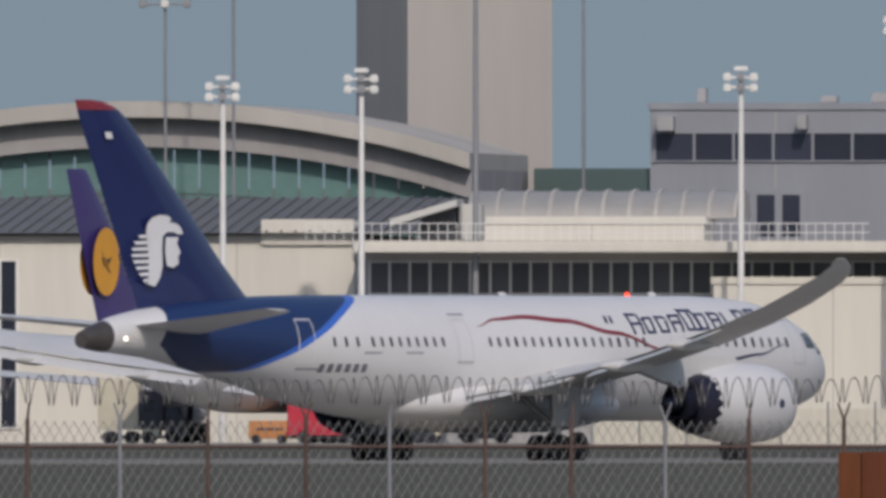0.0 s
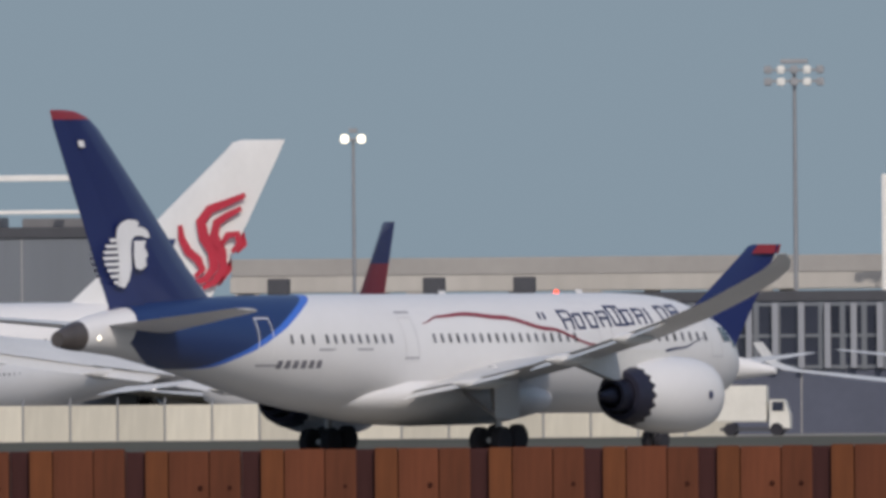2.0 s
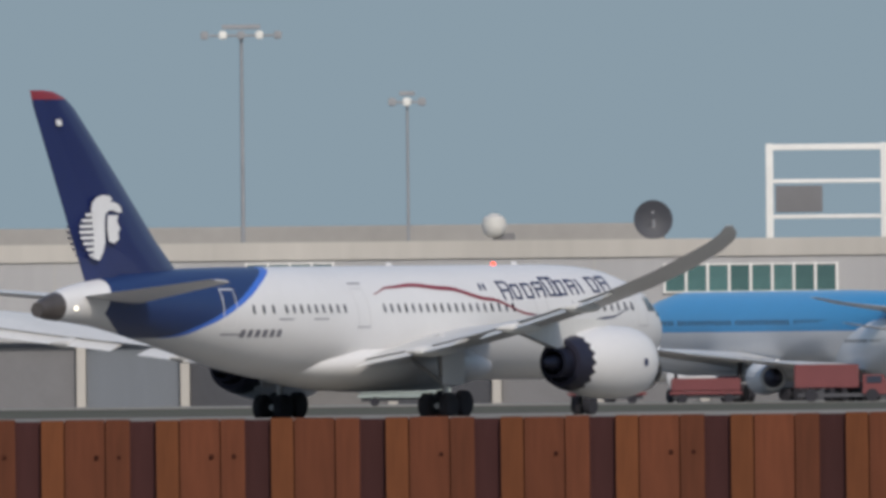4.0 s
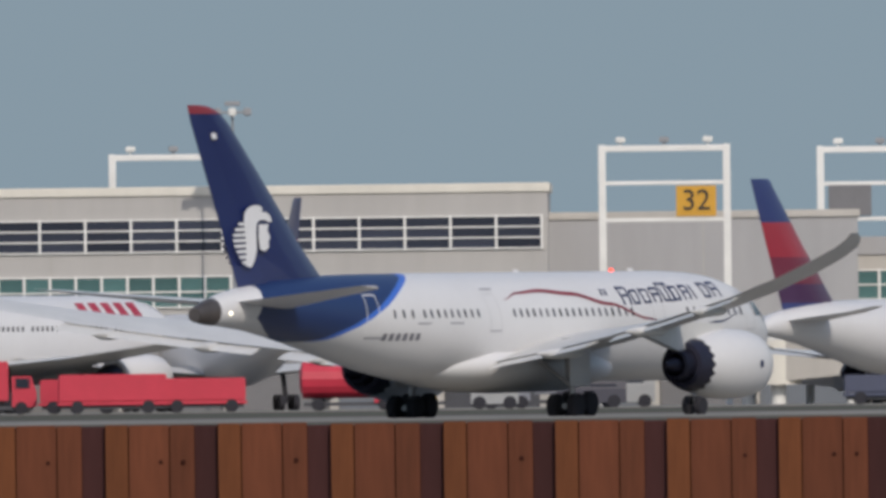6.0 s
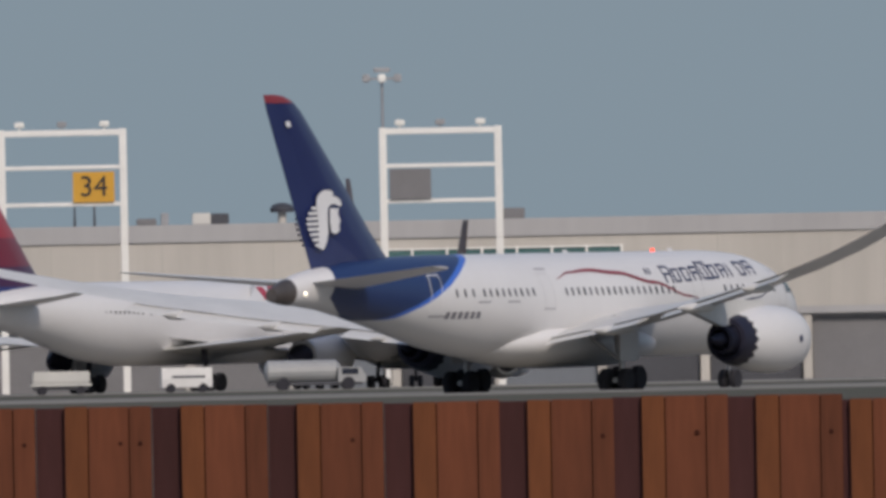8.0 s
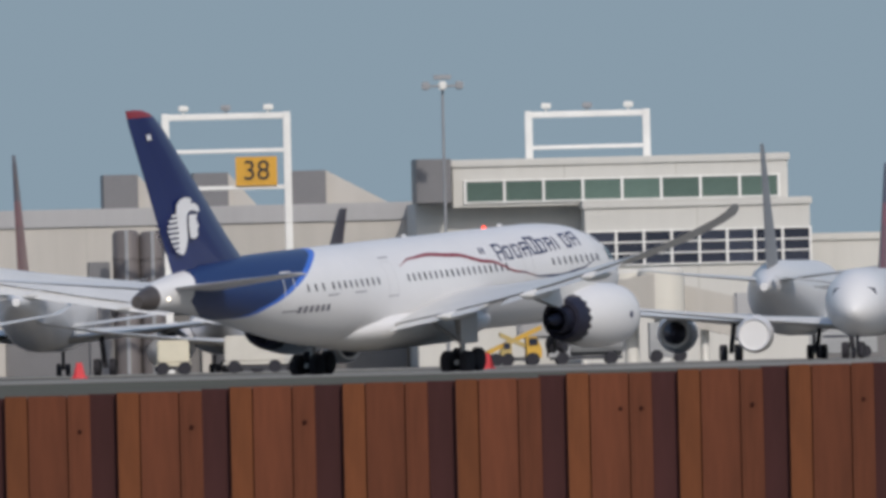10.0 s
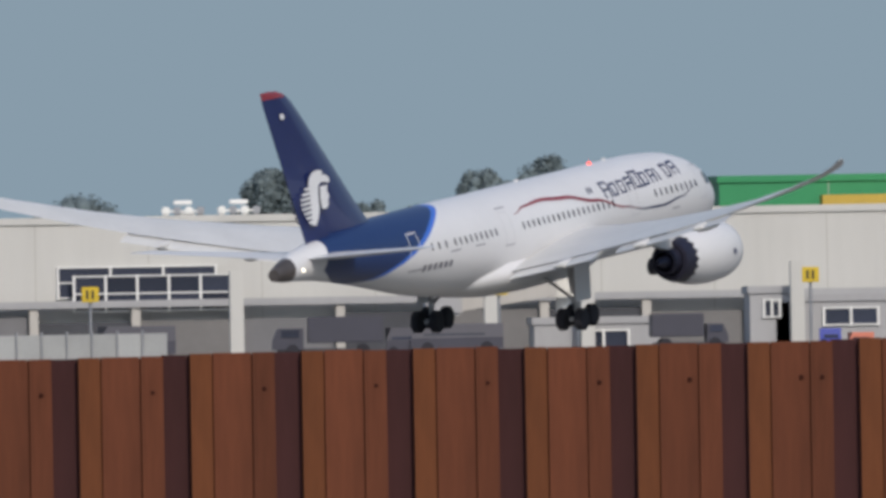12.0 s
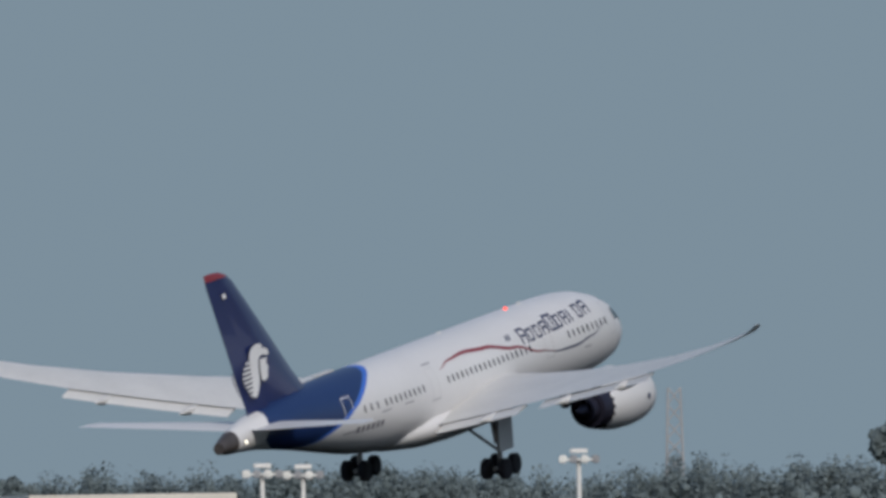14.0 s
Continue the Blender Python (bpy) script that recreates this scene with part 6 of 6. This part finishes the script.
# yellow gate numbers on posts, illegible from here
for x, z in ((240.5, 4.3), (267.1, 4.3), (287.4, 4.8), (323.0, 5.4)):
    g = thing("gate_sign", "small yellow gate sign on a grey post", "sign", group="yellow gate signs")
    bm = bmesh.new()
    box(bm, x - 0.55, x + 0.55, 4399.8, 4400.0, z - 0.5, z + 0.5, 0.04)
    part("plate", bm, mat("yellow_sign", (0.62, 0.44, 0.02), 0.5), g)
    for d in (-0.2, 0.15):
        bm = bmesh.new()
        box(bm, x + d - 0.08, x + d + 0.08, 4399.76, 4399.796, z - 0.28, z + 0.28)
        part("writing_bar", bm, sign_ink, g)
    bm = bmesh.new()
    tube(bm, (x, 4400.1, 0), (x, 4400.1, z), 0.1, 0.1, 8)
    part("post", bm, mast_steel, g)

# low blocks and white pillars along the cargo halls
for x0, x1, z, label in ((295.4, 304.8, 2.7, "low grey gatehouse with small windows"), (270.1, 278.3, 2.3, "low dark grey store with windows"),
                         (284.2, 286.8, 4.1, "grey plant block by the halls"), (285.9, 294.8, 3.5, "low grey store with windows")):
    building("store", label, x0, x1, z, 4412, 6, grey_wall, [(x0 + (x1 - x0) * 0.35, x0 + (x1 - x0) * 0.75, z - 2.0, z - 0.9, 2, 1, dark_glass)])
stand = []
for a in (273.5, 287.2, 305.3, 307.7, 250.6, 267.2, 227.3, 287.1, 305.4):
    if any(abs(a - q) < 1.6 for q in stand):
        continue
    stand.append(a)
    bm = bmesh.new()
    box(bm, a - 0.45, a + 0.45, 4410, 4411, 0, 5.7, 0.05)
    solid("pillar", bm, white_wall, "white pillar in front of the cargo hall", "pillar", group="white pillars")
bw = thing("blast_fence", "low grey blast fence with posts", "fence", kind="structure")
x0, x1 = 223.4, 240.1
for k in range(int((x1 - x0) / 1.6)):
    bm = bmesh.new()
    box(bm, x0 + k * 1.6, x0 + k * 1.6 + 1.52, 4290, 4290.1, 0.1, 1.75)
    part("panel", bm, mat("grey_mesh_panel", (0.34, 0.35, 0.35), 0.7, per=0.1), bw)
    bm = bmesh.new()
    tube(bm, (x0 + k * 1.6 - 0.04, 4289.9, 0), (x0 + k * 1.6 - 0.04, 4289.9, 1.95), 0.07, 0.07, 6)
    part("post", bm, mast_steel, bw)

aw = thing("blast_wall", "low cream blast wall of concrete panels", "wall", kind="structure")
bm = bmesh.new()
box(bm, 0.02, 2.96, 0, 0.3, 0, 2.3, 0.03)
panel_me = mesh_of(bm, "panel", mat("cream_blast_panel", (0.54, 0.515, 0.44), 0.85, var=0.2, size=3, per=0.14, streak=True))
bm = bmesh.new()
tube(bm, (0, -0.1, 0), (0, -0.1, 2.75), 0.06, 0.06, 6)
post_me = mesh_of(bm, "post", mast_steel)
for k in range(44):
    piece("panel", panel_me, aw, Matrix.Translation((-349.0 + 3.0 * k, 4288, 0)))
    piece("post", post_me, aw, Matrix.Translation((-349.0 + 3.0 * k, 4288, 0)))

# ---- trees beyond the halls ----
# leaf colour lifted and turned blue to carry the haze of distance
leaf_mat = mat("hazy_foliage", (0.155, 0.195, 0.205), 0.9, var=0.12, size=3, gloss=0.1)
bark = mat("bark", (0.10, 0.08, 0.065), 0.9, var=0.2, size=0.6)


class Foliage:
    """Collects leaf clumps scattered in uneven crowns and makes one mesh of them."""

    def __init__(self, seed):
        self.rng = np.random.default_rng(seed)
        self.quads = []
        self.cores = []

    def crown(self, centre, radii, n, size):
        r = self.rng
        lobes = []
        while len(lobes) < 24:
            c = r.uniform(-0.78, 0.78, 3)
            d = float(np.linalg.norm(c))
            if d < 0.78:
                lobes.append((*c, min(1.0 - d, r.uniform(0.3, 0.5))))
        lobes = np.array(lobes)[r.integers(0, 24, n)]
        d = r.normal(size=(n, 3))
        d /= np.linalg.norm(d, axis=1)[:, None]
        p = np.array(centre) + (lobes[:, :3] + d * (lobes[:, 3] * r.uniform(0.35, 1.0, n))[:, None]) * np.array(radii)
        # leaves lie over the outside of each clump, tipped this way and that
        a = np.cross(d, r.normal(size=(n, 3)))
        a /= np.linalg.norm(a, axis=1)[:, None]
        b = np.cross(d, a) + d * r.normal(0, 0.45, (n, 1))
        a = a + d * r.normal(0, 0.45, (n, 1))
        a /= np.linalg.norm(a, axis=1)[:, None]
        b /= np.linalg.norm(b, axis=1)[:, None]
        s = (size * r.uniform(0.6, 1.3, n))[:, None]
        small = min(radii)
        for c in r.uniform(-0.55, 0.55, (30, 3)):
            self.cores.append((np.array(centre) + c * np.array(radii), np.full(3, small * r.uniform(0.12, 0.24))))
        self.quads.append(np.stack([p - a * s * 0.5, p - b * s * 0.38, p + a * s * 0.6, p + b * s * 0.38], 1))

    def mesh(self, name, material):
        v = np.concatenate(self.quads).reshape(-1, 3)
        faces = np.arange(len(v)).reshape(-1, 4).tolist()
        verts = v.tolist()
        # dense inner masses of leaves, lumpy and uneven
        ball = bmesh.new()
        bmesh.ops.create_icosphere(ball, subdivisions=1, radius=1.0)
        ball.verts.ensure_lookup_table()
        unit = np.array([q.co for q in ball.verts])
        tris = [[q.index for q in f.verts] for f in ball.faces]
        ball.free()
        for c, rad in self.cores:
            base = len(verts)
            bumps = self.rng.uniform(0.72, 1.2, (len(unit), 1))
            verts.extend((unit * bumps * rad + c).tolist())
            faces.extend([[base + a for a in f] for f in tris])
        me = bpy.data.meshes.new(name)
        me.from_pydata(verts, [], faces)
        me.polygons.foreach_set("use_smooth", [True] * len(me.polygons))
        me.materials.append(material)
        return me


def tree(x, top, y, width, n=9000):
    rnd = random.Random(int(x * 10))
    t = thing("tree", "dark green leafy tree beyond the halls", "tree", group="trees beyond the halls")
    bm = bmesh.new()
    tube(bm, (x, y, 0), (x, y, top * 0.6), 0.35, 0.22, 8)
    for k in range(6):
        a = rnd.uniform(0, 6.28)
        tube(bm, (x, y, top * rnd.uniform(0.4, 0.55)), (x + math.cos(a) * width * 0.3, y + math.sin(a) * width * 0.3, top * rnd.uniform(0.65, 0.85)), 0.14, 0.05, 6)
    part("trunk", bm, bark, t)
    h = min(top * 0.42, width * 0.6)
    crown = Foliage(int(x * 10))
    crown.crown((x, y, top - h * 0.95), (width * 0.58, width * 0.58, h), n, 0.24)
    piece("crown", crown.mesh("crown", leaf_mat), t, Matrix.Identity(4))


for x, z, w in ((256.2, 11.1, 6.6), (260.7, 9.3, 4), (256.4, 11.6, 7.0), (254.5, 10.4, 4.5), (269.5, 13.0, 3.6), (284.3, 12.4, 4.6), (288.0, 12.5, 4.0),
                (278.9, 10.2, 5.0), (235.7, 10.5, 3.2), (256.6, 12.0, 6.5), (269.8, 13.5, 4.4), (276.4, 10.8, 3.0), (284.3, 12.9, 3.6), (288.9, 13.5, 5.2),
                (284.8, 12.6, 4.2), (289.9, 13.2, 7.0), (302.1, 11.5, 3.6), (292.3, 12.3, 4.5), (331.0, 11.3, 2.2), (333.9, 10.5, 3.2), (347.2, 11.2, 4.0), (408.4, 14.3, 2.8)):
    tree(x, z, 4700, w)
rnd = random.Random(5)
woods = Foliage(5)
xa, xb = 348.7, 421.8
steps = 85
for k in range(steps):
    x = xa + (xb - xa) * k / (steps - 1)
    top = float(np.interp(k, [0, 12, 24, 40, 52, 64, 74, 84], [10.4, 11.9, 11.8, 12.4, 11.7, 12.2, 12.5, 12.4])) + rnd.uniform(-1.1, 0.2)
    woods.crown((x, 4800 + rnd.uniform(-8, 8), top * 0.52), (3.6, 3.0, top * 0.52), 5200, 0.25)
for k in range(40):
    x = 360.3 + (391.2 - 360.3) * k / 39 - 2
    woods.crown((x, 4790, 12.1 * 0.5), (3.2, 3.0, 12.2 * 0.5 + rnd.uniform(-0.8, 0.5)), 3200, 0.25)
for k in range(44):
    x = 324.1 + (381.6 - 324.1) * k / 43
    woods.crown((x, 4800, 10.9 * 0.5), (3.2, 3.0, 11.0 * 0.5 + rnd.uniform(-0.8, 0.3)), 3200, 0.25)
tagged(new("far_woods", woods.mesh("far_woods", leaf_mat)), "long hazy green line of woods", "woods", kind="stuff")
bm = bmesh.new()
x, z = 406.0, 17.1
for s in (-1, 1):
    tube(bm, (x + s * 0.9, 4850, 0), (x + s * 0.45, 4850, z), 0.12, 0.08, 6)
for k in range(14):
    za, zb = z * k / 14, z * (k + 1) / 14
    tube(bm, (x - 0.9 + 0.45 * k / 14, 4850, za), (x + 0.9 - 0.45 * (k + 1) / 14, 4850, zb), 0.06, 0.06, 5)
    tube(bm, (x + 0.9 - 0.45 * k / 14, 4850, za), (x - 0.9 + 0.45 * (k + 1) / 14, 4850, zb), 0.06, 0.06, 5)
solid("lattice_tower", bm, grey_wall, "far pale lattice tower above the woods", "tower")

# ---- chain-link fence with razor wire before the pile wall ----
FY = 1100.0
fx0, fx1 = -101.6, -80.8
f_top, f_rail = 2.9, 2.2
fence = thing("chain_link_fence", "rusty chain-link fence topped with razor wire coils", "fence", kind="structure")
post_mat = mat("rusty_post", (0.10, 0.065, 0.055), 0.8, var=0.25, size=0.5)
wire_mat = mat("dull_wire", (0.30, 0.30, 0.29), 0.5, 0.5, var=0.15)
n = int((fx1 - fx0) / 1.46)
for k in range(n):
    x = fx0 + k * 1.46 + random.uniform(-0.12, 0.12)
    bm = bmesh.new()
    tube(bm, (x, FY, 0), (x, FY, f_top - 0.25), 0.035, 0.035, 8)
    if k % 2:
        tube(bm, (x, FY, f_top - 0.27), (x - 0.1, FY, f_top + 0.02), 0.022, 0.018, 6)
        tube(bm, (x, FY, f_top - 0.27), (x + 0.1, FY, f_top + 0.02), 0.022, 0.018, 6)
    else:
        tube(bm, (x, FY, f_top - 0.27), (x + 0.03, FY, f_top + 0.02), 0.026, 0.018, 6)
    part("post", bm, post_mat if k % 3 else mast_steel, fence)
bm = bmesh.new()
tube(bm, (fx0, FY, f_rail), (fx1, FY, f_rail), 0.028, 0.028, 8)
part("rail", bm, post_mat, fence)
bm = bmesh.new()
step = 0.16
m0 = max(0.1, f_rail - 1.6)
hgt = f_top - 0.28 - m0
for k in range(int((fx1 - fx0) / step)):
    x = fx0 + k * step
    for d in (-1, 1):
        tube(bm, (x, FY + 0.03, m0), (x + d * hgt * 0.6, FY + 0.03, f_top - 0.28), 0.006, 0.006, 3)
part("wire_mesh", bm, wire_mat, fence, "grey diamond wire mesh")["kind"] = "stuff"
zc = 3.1
bm = bmesh.new()
turns = int((fx1 - fx0) / 0.19)
prev = None
for k in range(turns * 14):
    a = k * math.tau / 14
    r = 0.22 + 0.03 * math.sin(k * 0.031)
    p = Vector((fx0 + 0.19 * k / 14 + 0.06 * math.sin(a * 0.5), FY + r * math.sin(a), zc + r * math.cos(a) + 0.03 * math.sin(k * 0.011)))
    ring = [bm.verts.new(p + Vector(q)) for q in ((0.009, 0, 0.006), (-0.009, 0, 0.006), (0, 0, -0.011))]
    if prev:
        for i in range(3):
            bm.faces.new((prev[i], prev[(i + 1) % 3], ring[(i + 1) % 3], ring[i]))
    prev = ring
part("razor_wire", bm, mat("dark_razor_wire", (0.16, 0.155, 0.15), 0.5, 0.4), fence, "looped razor wire coil")


# ---- gulls ----
def gull(label):
    g = thing("gull", label, "gull", group="gulls in flight")
    body_m = mat("pale_feathers", (0.62, 0.61, 0.59), 0.8, var=0.1, size=0.2)
    dark_m = mat("grey_brown_feathers", (0.14, 0.125, 0.115), 0.8, var=0.2, size=0.2)
    bm = bmesh.new()
    lathe(bm, [(-0.26, 0.01), (-0.2, 0.035), (-0.08, 0.075), (0.06, 0.08), (0.16, 0.05), (0.22, 0.045), (0.27, 0.02)], 12, "x")
    part("body", bm, body_m, g, smooth=True)
    bm = bmesh.new()
    rings(bm, [[(-0.2, w * 0.3, 0.01), (-0.2, w * 0.3, -0.01), (-0.38, w, -0.006), (-0.38, w, 0.006)] for w in (-0.09, 0.09)])
    part("tail", bm, body_m, g)
    bm = bmesh.new()
    tube(bm, (0.27, 0, 0), (0.33, 0, -0.01), 0.014, 0.004, 6)
    part("beak", bm, sign_yellow, g)
    wings = []
    for s in (-1, 1):
        bm = bmesh.new()
        rings(bm, [[(c + w, s * y, z + 0.006), (c - w, s * y, z + 0.004), (c - w, s * y, z - 0.004), (c + w, s * y, z - 0.006)]
                   for y, c, w, z in ((0.04, 0.02, 0.10, 0.0), (0.28, 0.05, 0.095, 0.07), (0.5, 0.0, 0.06, 0.06), (0.68, -0.08, 0.018, 0.03))])
        wings.append(part("wing", bm, dark_m, g, "slim grey-brown wing"))
    return g, wings


gull_a, wings_a = gull("grey and white gull gliding past the runway")
gull_b, wings_b = gull("brown and white gull flapping its wings")


def motions():
    """The airliner runs along the runway, lifts its nose, leaves the ground and flexes its wings."""
    rows = [(0, -268.04, 3180.86, 0.00, 0.00), (0.5, -248.16, 3218.48, 0.00, 0.00), (1, -228.13, 3256.39, 0.00, 0.00), (1.5, -207.95, 3294.58, 0.00, 0.00), 
            (2, -187.62, 3333.06, 0.00, 0.00), (3, -146.51, 3410.86, 0.00, 0.00), (4.3, -92.17, 3513.69, 0.00, 0.00), (5, -62.49, 3569.85, 0.00, 0.00), 
            (6, -19.58, 3651.05, 0.00, 0.00), (7, 23.92, 3733.38, 0.00, 0.00), (8, 68.03, 3816.85, 0.00, 0.00), (8.8, 103.74, 3884.44, 0.00, 0.30), 
            (9.8, 148.92, 3969.94, -0.21, 1.84), (10, 158.03, 3987.18, -0.13, 2.17), (10.5, 180.91, 4030.46, 0.33, 3.10), (11, 203.93, 4074.04, 0.47, 3.37), 
            (11.5, 227.11, 4117.89, 1.21, 4.53), (12, 250.43, 4162.03, 2.09, 5.40), (12.5, 273.91, 4206.46, 3.21, 6.52), (12.8, 288.06, 4233.25, 4.27, 6.43), 
            (13, 297.53, 4251.16, 5.08, 6.54), (13.5, 321.30, 4296.15, 7.50, 7.37), (14, 345.23, 4341.42, 10.28, 8.18)]
    walk(hero, [(t, pose(x, y, z, 0, -nose, 62.147)) for t, x, y, z, nose in rows])
    flex = {-1: ((0.0, -0.4), (4.5, -0.1), (8.5, 0.1), (9.8, 0.4), (11.0, 1.1), (12.5, 1.7), (14.0, 1.8)),
            1: ((0.0, -2.8), (4.5, -3.0), (7.7, -3.2), (9.8, -0.8), (11.0, -0.8), (12.0, -0.4), (12.5, 0.1), (14.0, 0.2))}
    for wing, s in zip(hero_wings, (-1, 1)):
        walk(wing, [(t, pose(AFT - 21.0, s * 2.6, 3.1, s * up, 0, 0)) for t, up in flex[s]])

    for leg in hero_legs:
        walk(leg, [(t, pose(6.2, 0, -drop)) for t, drop in ((0.0, 0.0), (9.5, 0.0), (10.5, 0.25), (11.5, 0.75), (12.5, 1.05), (14.0, 1.05))])
    # gulls cross the view
    for bird, wings, t0, x0, y0, z0, vx, vz, turn in ((gull_a, wings_a, 11.0, 53.78, 975.0, 5.75, -11.27, -1.21, 112), (gull_b, wings_b, 13.0, 67.95, 1000.0, 9.82, -2.0, 3.0, 5)):
        walk(bird, [(t, pose(x0 + vx * (t - t0), y0, max(1.5, z0 + vz * (t - t0)), 0, 0, turn)) for t in (0.0, 10.5, 11.0, 11.5, 12.5, 13.0, 14.0)])
        for wing, s in zip(wings, (-1, 1)):
            walk(wing, [(0.25 * k, pose(0, 0, 0, s * (8 + (9 if bird is gull_a else 30) * math.cos(k * 2.1)), 0, 0)) for k in range(57)])


motions()
